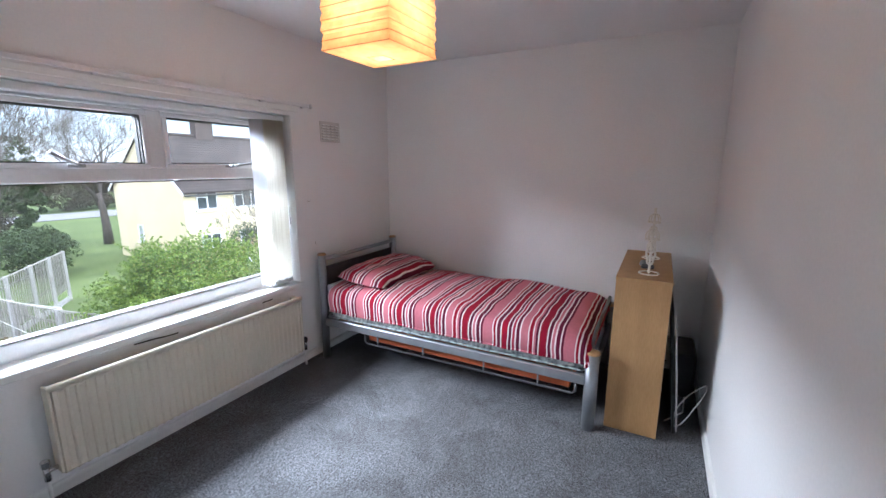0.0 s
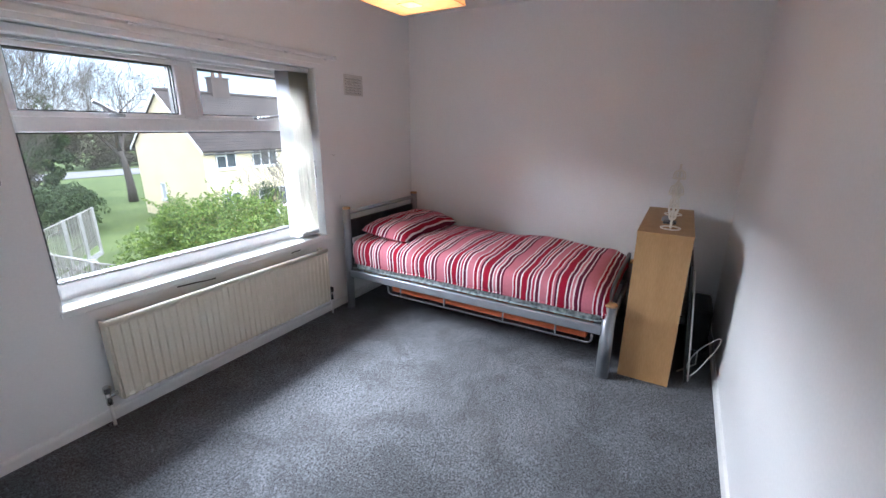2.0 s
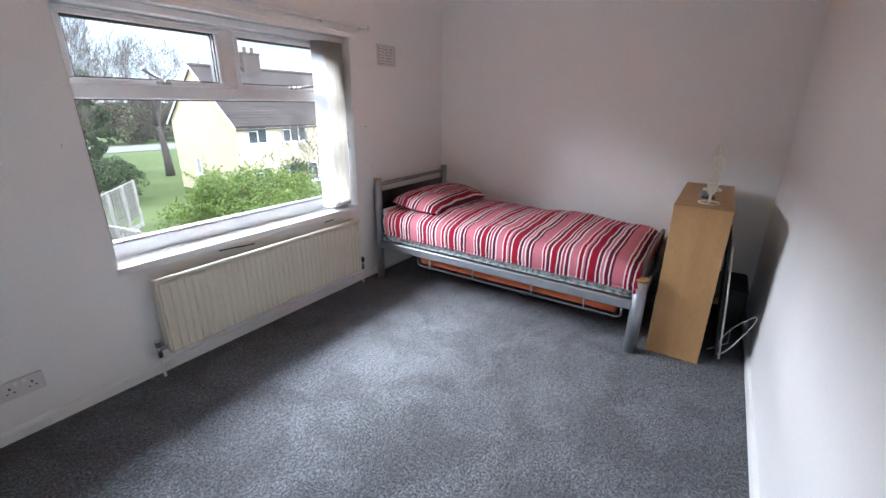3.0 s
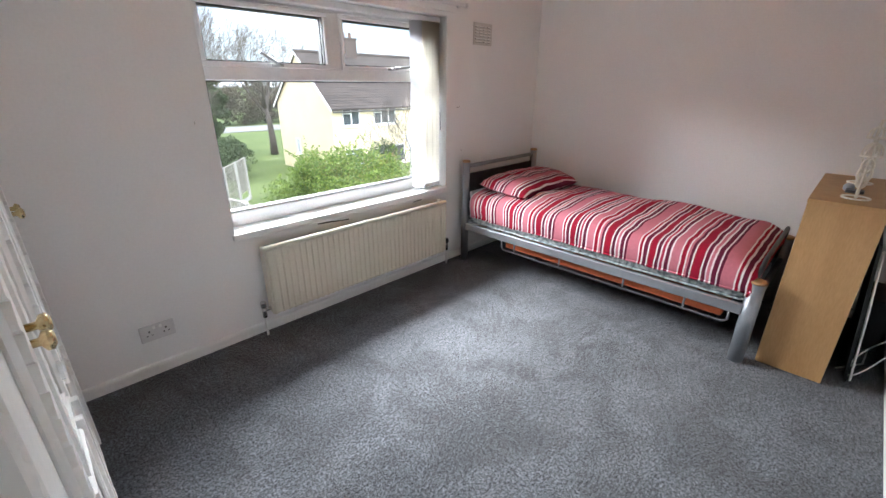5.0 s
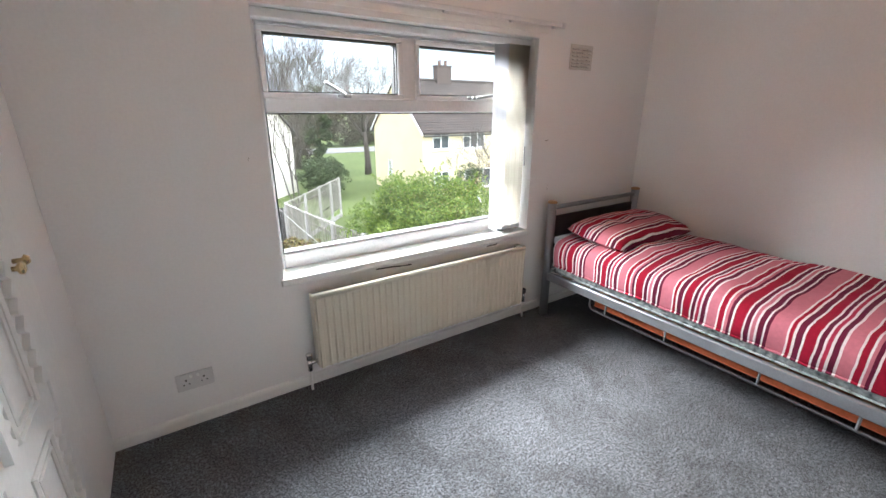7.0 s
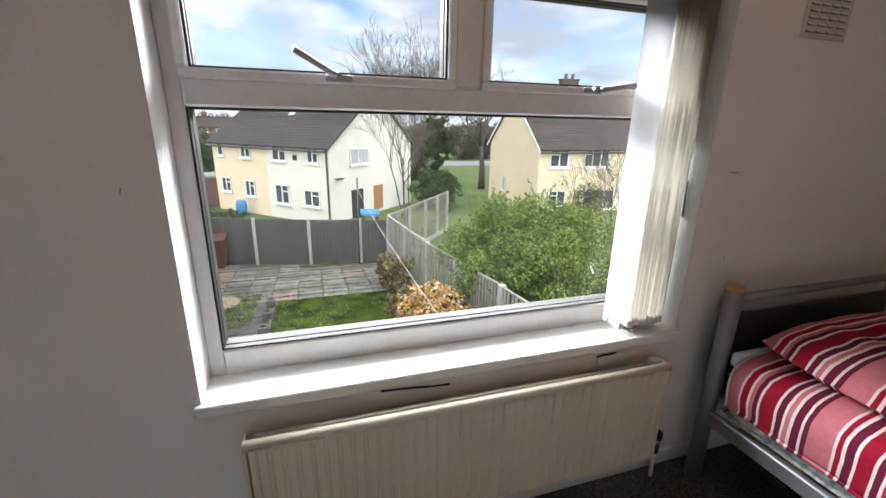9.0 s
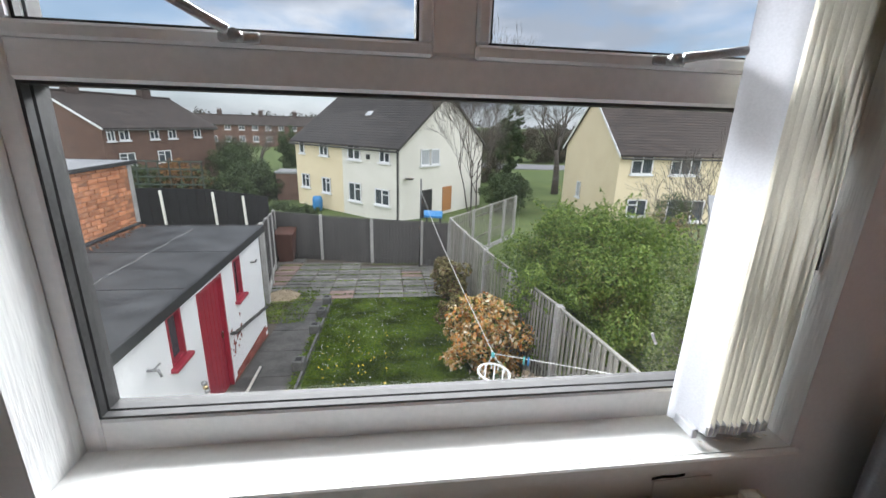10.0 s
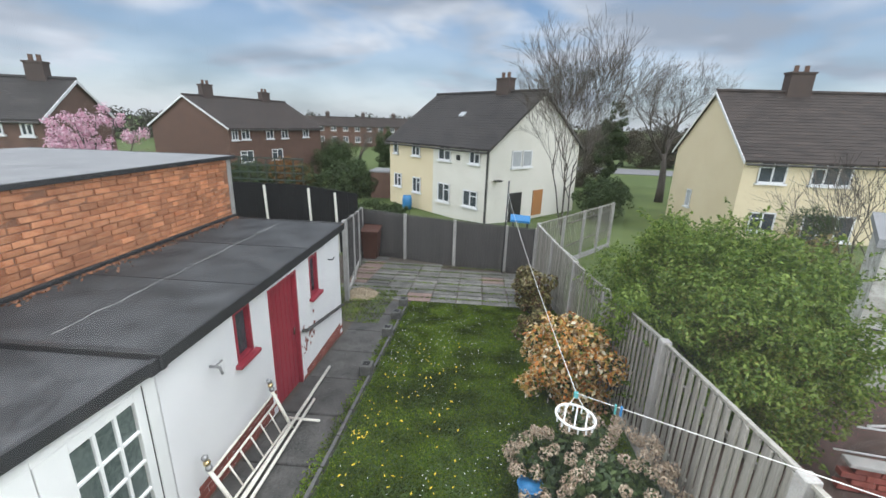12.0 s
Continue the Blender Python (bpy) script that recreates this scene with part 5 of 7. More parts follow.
def grass_stuff():
    def lawn_place(rng, n):
        x = rng.uniform(-2.25, 1.1, n)
        y = rng.uniform(1.2, 8.72, n)
        z = np.array([G(t) for t in y]) + 0.035
        return np.stack([x, y, z], 1), np.stack([rng.normal(size=n), rng.normal(size=n) - 0.3, rng.uniform(-0.2, 0.5, n)], 1)

    shards("grass", 120000, lawn_place, 0.016, BLADE, 51, "short green grass blades of the lawn", "grass")

    def daisy_place(rng, n):
        x = rng.uniform(-2.2, 0.2, n)
        y = rng.uniform(2.6, 8.6, n)
        keep = np.array([noise.noise((a * 0.9, b * 0.9, 7)) for a, b in zip(x, y)]) > -0.05
        x, y = np.where(keep, x, rng.uniform(-2.2, -0.6, n)), np.where(keep, y, rng.uniform(5.5, 8.6, n))
        z = np.array([G(t) for t in y]) + 0.085
        return np.stack([x, y, z], 1), np.stack([rng.normal(size=n) * 0.25, rng.normal(size=n) * 0.25 - 0.3, np.ones(n)], 1)

    shards("daisies", 420, daisy_place, 0.011, DAISY, 52, "small white daisies scattered over the lawn", "flowers", fold=0.05)

    def dandelion_place(rng, n):
        x, y = rng.uniform(-2.15, -0.9, n), rng.uniform(2.8, 6.5, n)
        x[:14], y[:14] = rng.normal(-2.05, 0.06, 14), rng.normal(3.75, 0.06, 14)
        z = np.array([G(t) for t in y]) + 0.09
        return np.stack([x, y, z], 1), np.stack([rng.normal(size=n) * 0.25, rng.normal(size=n) * 0.25 - 0.3, np.ones(n)], 1)

    shards("dandelions", 110, dandelion_place, 0.021, DANDELION, 53, "yellow dandelions in the lawn", "flowers", fold=0.05)

    def weed_place(rng, n):
        x, y = rng.uniform(-4.3, -2.7, n), rng.uniform(7.2, 9.4, n)
        side = rng.uniform(0, 1, n) < 0.4
        x = np.where(side, rng.normal(-2.36, 0.05, n), x)
        y = np.where(side, rng.uniform(2.5, 8.6, n), y)
        gap = rng.uniform(0, 1, n) < 0.35
        x = np.where(gap, rng.uniform(-4.6, 0.2, n), x)
        y = np.where(gap, 9.0 + 0.61 * rng.integers(0, 6, n) + rng.normal(0, 0.03, n), y)
        z = np.array([G(t) for t in y]) + 0.05
        return np.stack([x, y, z], 1), rng.normal(size=(n, 3)) + np.array([0, -0.3, 0.4])

    shards("weeds", 13000, weed_place, 0.019, BLADE, 54, "weeds growing in the joints and the soil", "weeds")


grass_stuff()


# ---- outhouse ----
GX = -3.26


def outhouse():
    h = thing("outhouse", (-4.2, 4.5, G(4.5)), "white painted brick outhouse with red door and felt roof", "outhouse")
    # long wall with holes for two windows and a door
    zt = -0.56
    cuts = [(2.45, 3.49, None), (3.49, 3.8, (-1.22, -0.64)), (3.8, 4.2, None), (4.2, 4.97, (-9, -0.69)), (4.97, 5.42, None), (5.42, 5.73, (-1.3, -0.67)), (5.73, 6.75, None)]
    bm = bmesh.new()
    for y0, y1, hole in cuts:
        if hole is None:
            box(GX - 0.2, y0, G(y1) - 0.2, GX, y1, zt, bm=bm)
        else:
            if hole[0] > -8:
                box(GX - 0.2, y0, G(y1) - 0.2, GX, y1, hole[0], bm=bm)
            box(GX - 0.2, y0, hole[1], GX, y1, zt, bm=bm)
    box(-5.2, 6.55, G(6.7) - 0.2, GX - 0.2, 6.75, zt, bm=bm)
    part("wall", bm, RENDER, h)
    part("floor_slab", box(-5.2, 2.5, -2.6, GX - 0.2, 6.55, -2.45), SLABDARK, h)
    roof = part("roof", box(-5.25, 2.5, -0.56, GX + 0.05, 6.84, -0.485, 0.012), FELT, h, "dark grey felt flat roof")
    part("roof_edge", box(GX + 0.05, 2.48, -0.6, GX + 0.085, 6.86, -0.47, 0.01), FELTEDGE, roof, "black felt roof edge")
    part("roof_edge", box(-5.25, 6.84, -0.6, GX + 0.085, 6.87, -0.47, 0.01), FELTEDGE, roof, "black felt roof edge")
    part("roof_upstand", box(-5.25, 2.44, -0.62, GX + 0.085, 2.5, -0.468, 0.012), FELTEDGE, roof, "black felt upstand")
    rng = random.Random(9)
    wob = [(-4.27 + 0.02 * math.sin(1.3 * k) * math.sin(0.37 * k) + rng.uniform(-0.006, 0.006), 2.62 + k * 0.11, -0.4855) for k in range(38)]
    for a, b in ((0, 5), (5, 15), (16, 22), (22, 29), (30, 38)):
        part("seam_mark", tube(wob[a:b + 1], [rng.uniform(0.003, 0.006) for _ in wob[a:b + 1]], 5), SEAMW, roof, "thin pale sealant line")
    for y in (3.9, 5.3):
        part("felt_lap", box(-5.2, y, -0.4875, GX + 0.04, y + 0.02, -0.481), FELTEDGE, roof)
    # door of upright boards in a red frame
    d = part("door", box(GX - 0.09, 4.24, -2.45, GX - 0.06, 4.93, -0.73), REDPAINT, h, "red painted plank door")
    for i in range(6):
        y = 4.245 + i * 0.1145
        part("plank", box(GX - 0.06, y, -2.44, GX - 0.045, y + 0.106, -0.735, 0.003), REDPAINT, d)
    part("latch", box(GX - 0.045, 4.85, -1.62, GX - 0.02, 4.9, -1.52, 0.004), CHROME, d, "metal door latch")
    for y0, y1, z0, z1 in ((4.2, 4.24, -2.5, -0.69), (4.93, 4.97, -2.5, -0.69), (4.24, 4.93, -0.73, -0.69)):
        part("door_frame", box(GX - 0.12, y0, z0, GX + 0.012, y1, z1, 0.003), REDPAINT, h)
    for y0, y1, z0, z1 in ((3.49, 3.8, -1.22, -0.64), (5.42, 5.73, -1.3, -0.67)):
        w = part("window", box(GX - 0.06, y0 + 0.03, z0 + 0.03, GX - 0.05, y1 - 0.03, z1 - 0.03), DARKGLASS, h, "small dark window in a red frame")
        for a, b, c, e in ((y0, y0 + 0.035, z0, z1), (y1 - 0.035, y1, z0, z1), (y0 + 0.035, y1 - 0.035, z1 - 0.035, z1), (y0 + 0.035, y1 - 0.035, z0, z0 + 0.035)):
            part("window_frame", box(GX - 0.11, a, c, GX + 0.008, b, e, 0.003), REDPAINT, w)
        part("sill", box(GX - 0.05, y0 - 0.05, z0 - 0.05, GX + 0.07, y1 + 0.05, z0, 0.008), REDPAINT, w, "red painted sill")
    part("tap", tube([(GX, 3.06, -0.98), (GX + 0.1, 3.06, -0.98), (GX + 0.12, 3.06, -1.05)], 0.014, 8), CHROMEH, h, "old metal tap", smooth=True)
    part("tap_handle", tube([(GX + 0.09, 3.02, -0.94), (GX + 0.09, 3.12, -0.94)], 0.01, 8), CHROMEH, h)
    part("drain_pipe", tube([(GX + 0.03, 5.02, -1.64), (GX + 0.04, 5.16, -1.7), (GX + 0.04, 6.72, -2.0)], 0.025, 8), SLABDARK, h, "grey waste pipe along the wall", smooth=True)
    part("hook", tube([(GX, 6.2, -0.95), (GX + 0.08, 6.2, -0.95), (GX + 0.08, 6.28, -0.93)], 0.012, 6), STEEL, h)
    # paint flaked off round the pipe and under the far window
    for k in range(22):
        cy, cz = rng.gauss(5.25, 0.16), rng.gauss(-1.86, 0.13)
        size = rng.uniform(0.015, 0.05)
        turns = sorted(rng.uniform(0, 2 * math.pi) for _ in range(7))
        part("bare_patch", plate([(GX - 0.002, cy + size * rng.uniform(0.5, 1.2) * math.cos(t), cz + size * rng.uniform(0.5, 1.2) * math.sin(t)) for t in turns], (0.004, 0, 0)), BRICKRED, h, "bare brick where paint has flaked")
    # bare brick foot of the wall
    for r in range(4):
        for c in range(8):
            y = 5.02 + c * 0.217 + (0.1 if r % 2 else 0)
            if y + 0.21 > 6.76:
                continue
            z = G(6.4) - 0.06 + r * 0.075
            part("brick", box(GX - 0.05, y, z, GX + 0.008, y + 0.208, z + 0.066, 0.004), BRICKRED, h)
        for c in range(7):
            y = 2.58 + c * 0.217 + (0.1 if r % 2 else 0)
            z = G(3.3) - 0.04 + r * 0.075
            part("brick", box(GX - 0.05, y, z, GX + 0.008, y + 0.208, z + 0.066, 0.004), BRICKRED, h)


outhouse()


def lean_to():
    h = thing("lean_to", (-4.2, 1.3, G(1.3)), "white timber lean-to with a glazed door and felt roof", "lean-to")
    X = -3.27
    zr = lambda y: -0.52 + (2.44 - y) * 0.075
    roof = part("roof", plate([(-5.25, 0.29, zr(0.29) - 0.09), (X + 0.02, 0.29, zr(0.29) - 0.09), (X + 0.02, 2.44, zr(2.44) - 0.09), (-5.25, 2.44, zr(2.44) - 0.09)], (0, 0, 0.08)), FELT, h, "dark grey felt flat roof")
    part("roof_edge", plate([(X + 0.02, 0.29, zr(0.29) - 0.1), (X + 0.055, 0.29, zr(0.29) - 0.1), (X + 0.055, 2.44, zr(2.44) - 0.1), (X + 0.02, 2.44, zr(2.44) - 0.1)], (0, 0, 0.105)), FELTEDGE, roof, "black felt roof edge")
    part("roof_edge", box(X + 0.02, 2.36, -0.63, X + 0.065, 2.46, -0.505, 0.006), FELTEDGE, roof, "black felt corner flap")
    part("wall", box(X - 0.08, 2.33, G(2.4) - 0.2, X + 0.006, 2.44, -0.6, 0.004), GLOSS, h)
    part("wall", box(X - 0.08, 0.29, G(1.5) - 0.2, X, 1.52, -0.56, 0.004), GLOSS, h)
    part("fascia", box(X - 0.08, 1.52, -0.67, X + 0.002, 2.33, -0.57), GLOSS, h)
    d = part("door", box(X - 0.05, 1.53, G(2) - 0.1, X - 0.004, 1.735, -0.675, 0.004), GLOSS, h, "white glazed timber door")
    part("door_stile", box(X - 0.05, 2.242, G(2) - 0.1, X - 0.004, 2.32, -0.675, 0.004), GLOSS, d)
    part("door_rail", box(X - 0.05, 1.735, -0.76, X - 0.004, 2.242, -0.675, 0.004), GLOSS, d)
    part("door_panel", box(X - 0.05, 1.735, G(2) - 0.1, X - 0.01, 2.242, -1.82, 0.004), GLOSS, d)
    w, r0 = 0.169, 0.265
    for c in range(3):
        for r in range(4):
            y, z = 1.735 + c * w, -0.76 - (r + 1) * r0
            part("pane", box(X - 0.035, y + 0.01, z + 0.01, X - 0.028, y + w - 0.01, z + r0 - 0.01), GREYGLASS, d, "grey-green glass pane")
    for c in range(1, 3):
        part("glazing_bar", box(X - 0.045, 1.735 + c * w - 0.013, -1.82, X - 0.006, 1.735 + c * w + 0.013, -0.76, 0.004), GLOSS, d)
    for r in range(1, 4):
        part("glazing_bar", box(X - 0.044, 1.735, -0.76 - r * r0 - 0.013, X - 0.007, 2.242, -0.76 - r * r0 + 0.013, 0.004), GLOSS, d)
    # Near-black strip fills the slit by the stile, shade made as a part.
    part("door_gap", box(X - 0.03, 2.321, G(2) - 0.1, X - 0.006, 2.329, -0.675), DARK, h)


lean_to()


def neighbour_garage():
    g = thing("neighbour_garage", (-6.9, 3.0, G(3)), "orange brick garage with a pale flat felt roof", "garage")
    X = -5.3
    wall = part("wall", box(X - 0.2, -3.0, -2.9, X - 0.006, 7.04, 0.555), MORTAR, g, "worn mortar joints")
    part("wall", box(-9.0, 6.84, -2.9, X - 0.2, 7.04, 0.55), BROWNB, g)
    part("wall", box(-9.2, -3.0, -2.9, -9.0, 7.04, 0.55), BROWNB, g)
    part("roof", box(-9.3, -3.1, 0.555, X + 0.04, 7.12, 0.602, 0.01), FELTL, g, "pale grey felt roof")
    part("roof_edge", box(X + 0.04, -3.1, 0.545, X + 0.065, 7.14, 0.608, 0.008), FELTEDGE, g, "black roof edge")
    part("roof_edge", box(-9.3, 7.12, 0.545, X + 0.065, 7.145, 0.608, 0.008), FELTEDGE, g, "black roof edge")
    part("flashing", box(X - 0.004, -3.0, -0.49, X + 0.05, 7.0, -0.44, 0.01), FELTEDGE, g, "black flashing strip")
    part("quoin", box(X - 0.19, 6.94, -0.5, X + 0.012, 7.05, 0.55, 0.01), POST, g, "grey crumbling corner mortar")
    rng = random.Random(17)
    lens = (0.208, 0.208, 0.1)
    meshes = []
    for L in lens[1:]:
        for k in range(4):
            bm = box(-0.05, 0, 0, 0.0, L, 0.064, 0.006)
            r2 = random.Random(k)
            for vv in bm.verts:
                vv.co += Vector((r2.uniform(-0.004, 0.004), r2.uniform(-0.003, 0.003), r2.uniform(-0.003, 0.003)))
            me = bpy.data.meshes.new("brick")
            bm.to_mesh(me)
            bm.free()
            me.materials.append(BRICK)
            meshes.append(me)
    for r in range(14):
        y = 2.0 + (0.11 if r % 2 else 0.0)
        while y < 6.9:
            short = rng.random() < 0.06
            L = 0.1 if short else 0.208
            if y + L > 6.94:
                break
            ob = new("brick", meshes[rng.randrange(4) + (4 if short else 0)])
            ob.parent = wall
            ob.location = Vector((X + rng.uniform(-0.004, 0.016), y, -0.47 + r * 0.0745)) - ORIGIN[wall.name]
            ob.rotation_euler = (rng.uniform(-0.02, 0.02), rng.uniform(-0.02, 0.02), rng.uniform(-0.03, 0.03))
            y += L + 0.011
    def crumbs(rng2, n):
        y = rng2.uniform(3.0, 6.9, n)
        return np.stack([-5.2 + rng2.exponential(0.05, n), y, np.full(n, -0.475)], 1), rng2.normal(size=(n, 3)) + np.array([0, 0, 1.0])
    shards("rubble", 320, crumbs, 0.024, BRICK, 77, "crumbs of orange brick fallen on the felt roof", "rubble", fold=0.5)


neighbour_garage()


# ---- fences ----
def board_mesh(name, w, h, material, t=0.014):
    bm = box(-w / 2, -t / 2, 0, w / 2, t / 2, h, 0.003)
    me = bpy.data.meshes.new(name)
    bm.to_mesh(me)
    bm.free()
    me.materials.append(material)
    return me


def fence(points, label, material, group="", board=0.11, post_label="pale concrete fence post", gravel=True, seed=3, rails=1, gravel_mat=None):
    """Points: (x, y, top) for each post; boards hang between them, overlapping, their tops following the slope."""
    f = thing("fence", (points[0][0], points[0][1], G(points[0][1])), label, "fence", group)
    rng = random.Random(seed)
    base = ORIGIN[f.name]
    h = 1.42
    me = board_mesh("board", board * 1.2, h, material, 0.02)
    for i, (x, y, top) in enumerate(points):
        bm = box(x - 0.05, y - 0.05, G(y) - 0.2, x + 0.05, y + 0.05, top + 0.03, 0.008)
        part("post", bm, POST, f, post_label)
    for (xa, ya, za), (xb, yb, zb) in zip(points, points[1:]):
        run = math.hypot(xb - xa, yb - ya)
        ang = math.atan2(yb - ya, xb - xa)
        n = max(3, round((run - 0.1) / board))
        for k in range(n):
            t = (0.05 + (k + 0.5) * (run - 0.1) / n) / run
            ob = new("board", me)
            ob.parent = f
            ob.location = Vector((xa + (xb - xa) * t, ya + (yb - ya) * t, za + (zb - za) * t - h - 0.02 + rng.uniform(-0.006, 0.006))) - base
            ob.rotation_euler = (rng.uniform(-0.006, 0.006), rng.uniform(-0.008, 0.008), ang + 0.32 * rails)
        d = Vector((math.cos(ang), math.sin(ang), 0))
        nrm = Vector((-d.y, d.x, 0)) * 0.02
        out = nrm * rails
        a, b = Vector((xa, ya, za)) + d * 0.05, Vector((xb, yb, zb)) - d * 0.05
        up = Vector((0, 0, 1))
        part("capping", plate([a - nrm + up * -0.01, a + nrm + up * -0.01, b + nrm + up * -0.01, b - nrm + up * -0.01], (0, 0, 0.025)), material, f)
        if gravel:
            ga, gb = Vector((xa, ya, G(ya) - 0.1)) + d * 0.05, Vector((xb, yb, G(yb) - 0.1)) - d * 0.05
            part("gravel_board", plate([ga - nrm * 0.7, ga + nrm * 0.7, gb + nrm * 0.7, gb - nrm * 0.7], (0, 0, 0.28)), gravel_mat or POST, f, "concrete gravel board")
        if rails:
            for dz in (-0.3, -1.1):
                part("rail", plate([a + out + up * dz, a + out * 2.2 + up * dz, b + out * 2.2 + up * dz, b + out + up * dz], (0, 0, 0.05)), material, f)
    return f


fence([(1.22, 0.35, -0.56), (1.21, 2.0, -0.68), (1.19, 3.9, -0.84), (1.14, 5.75, -1.03), (1.1, 7.6, -1.22), (1.02, 9.6, -1.34), (0.95, 11.65, -1.44)], "weathered pale timber board fence with concrete posts", BOARD, "garden fences", rails=-1)
fence([(-4.75, 13.4, -1.6), (-3.165, 12.95, -1.63), (-1.5, 12.4, -1.63), (0.07, 12.04, -1.63), (0.92, 11.72, -1.6)], "dark weathered timber board fence with concrete posts", BOARDDARK, "garden fences", seed=5, rails=1, gravel_mat=SLABDARK)
fence([(-3.72, 8.5, -0.85), (-4.05, 10.1, -1.1), (-4.4, 11.75, -1.35), (-4.72, 13.3, -1.56)], "grey weathered board fence beside the patio", BOARDDARK, "garden fences", seed=6)
fence([(0.98, 11.8, -1.45), (2.0, 13.3, -1.52), (3.0, 14.85, -1.6), (3.95, 16.3, -1.68), (4.9, 17.8, -1.76)], "pale timber panel fence running past the houses", BOARD, "garden fences", board=0.16, seed=7)


def black_fence():
    pts = [(-13.0, 13.6, -0.92), (-10.5, 13.75, -0.92), (-8.7, 13.85, -0.93), (-7.0, 13.9, -0.95), (-4.9, 13.5, -1.12)]
    f = thing("fence", (-7, 13.8, G(13.8)), "black painted panel fence with white posts", "fence", "garden fences")
    for (xa, ya, za), (xb, yb, zb) in zip(pts, pts[1:]):
        n = 6
        for k in range(n):
            a, b = k / n, (k + 1) / n - 0.004
            p = [(xa + (xb - xa) * t, ya + (yb - ya) * t, za + (zb - za) * t) for t in (a, b)]
            part("panel", plate([(p[0][0], p[0][1], G(ya) - 0.1), (p[1][0], p[1][1], G(yb) - 0.1), p[1], p[0]], (0, 0.03, 0)), BLACKFENCE, f)
    for x, y, z in ((-11.2, 13.6, -0.95), (-9.6, 13.7, -0.95), (-8.2, 13.78, -0.98), (-6.6, 13.75, -1.02), (-5.6, 13.55, -1.1)):
        part("post", tube([(x, y - 0.08, G(y) - 0.1), (x - 0.07, y - 0.1, z)], 0.045, 8), WHITER, f, "white concrete post")


black_fence()


# ---- paving ----
def slab_mesh(w, d, material, seed):
    bm = box(-w / 2, -d / 2, -0.05, w / 2, d / 2, 0.0, 0.008)
    r = random.Random(seed)
    for vv in bm.verts:
        vv.co += Vector((r.uniform(-0.004, 0.004), r.uniform(-0.004, 0.004), r.uniform(-0.002, 0.002)))
    me = bpy.data.meshes.new("slab")
    bm.to_mesh(me)
    bm.free()
    me.materials.append(material)
    return me


def paving():
    rng = random.Random(21)
    slope = math.atan(-0.09)
    p = thing("patio", (-2.0, 10.8, G(10.8)), "patio of uneven grey and reddish concrete slabs", "patio")
    grey, red = [slab_mesh(0.59, 0.59, SLAB, k) for k in range(3)], [slab_mesh(0.59, 0.59, SLABRED, k) for k in range(2)]
    for i in range(-1, 10):
        for j in range(0, 8):
            u, w = -4.9 + i * 0.615, j * 0.615
            x = u + 0.3
            y = 9.05 + w
            far = 13.25 - (x + 4.75) * 0.3
            if y + 0.2 > far or x < -3.95 - (y - 9) * 0.21 or x > 0.75 or (x < -3.4 and y < 9.6):
                continue
            if x < -2.2 and y < 9.0:
                continue
            ob = new("slab", rng.choice(red) if rng.random() < 0.13 else rng.choice(grey))
            ob.parent = p
            ob.location = Vector((x, y, G(y) + 0.03 + rng.uniform(-0.008, 0.008))) - ORIGIN[p.name]
            ob.rotation_euler = (slope + rng.uniform(-0.012, 0.012), rng.uniform(-0.015, 0.015), rng.uniform(-0.02, 0.02))
    q = thing("garden_path", (-2.75, 5.5, G(5.5)), "path of dark worn concrete slabs beside the lawn", "path")
    dark = [slab_mesh(0.84, 0.88, SLABDARK, 10 + k) for k in range(3)]
    for j in range(8):
        y = 1.9 + j * 0.905
        ob = new("slab", rng.choice(dark))
        ob.parent = q
        ob.location = Vector((-2.78 + rng.uniform(-0.02, 0.02), y, G(y) + 0.03 + rng.uniform(-0.006, 0.006))) - ORIGIN[q.name]
        ob.rotation_euler = (slope + rng.uniform(-0.008, 0.008), rng.uniform(-0.01, 0.01), rng.uniform(-0.015, 0.015))
    for y in (5.25, 6.7, 7.55, 8.35):
        b = thing("edging_block", (-2.38, y, G(y)), "dark hollow concrete block edging the path", "block", "edging blocks")
        bm = box(-2.47, y - 0.1, G(y), -2.29, y + 0.1, G(y) + 0.22, 0.01)
        part("body", bm, STONEY, b)
        # Flat dark piece on the solid block, coloured like a hollow's shade.
        part("hole", box(-2.43, y - 0.05, G(y) + 0.215, -2.33, y + 0.05, G(y) + 0.224), DARK, b)
    e = thing("lawn_edging", (-2.31, 5.5, G(5.5)), "row of thin grey edging stones along the path", "edging")
    for j in range(12):
        y = 2.2 + j * 0.52
        part("stone", plate([(-2.335, y, G(y) - 0.05), (-2.335, y + 0.5, G(y + 0.5) - 0.05), (-2.335, y + 0.5, G(y + 0.5) + 0.07), (-2.335, y, G(y) + 0.07)], (0.04, 0, 0)), STONEY, e)


paving()


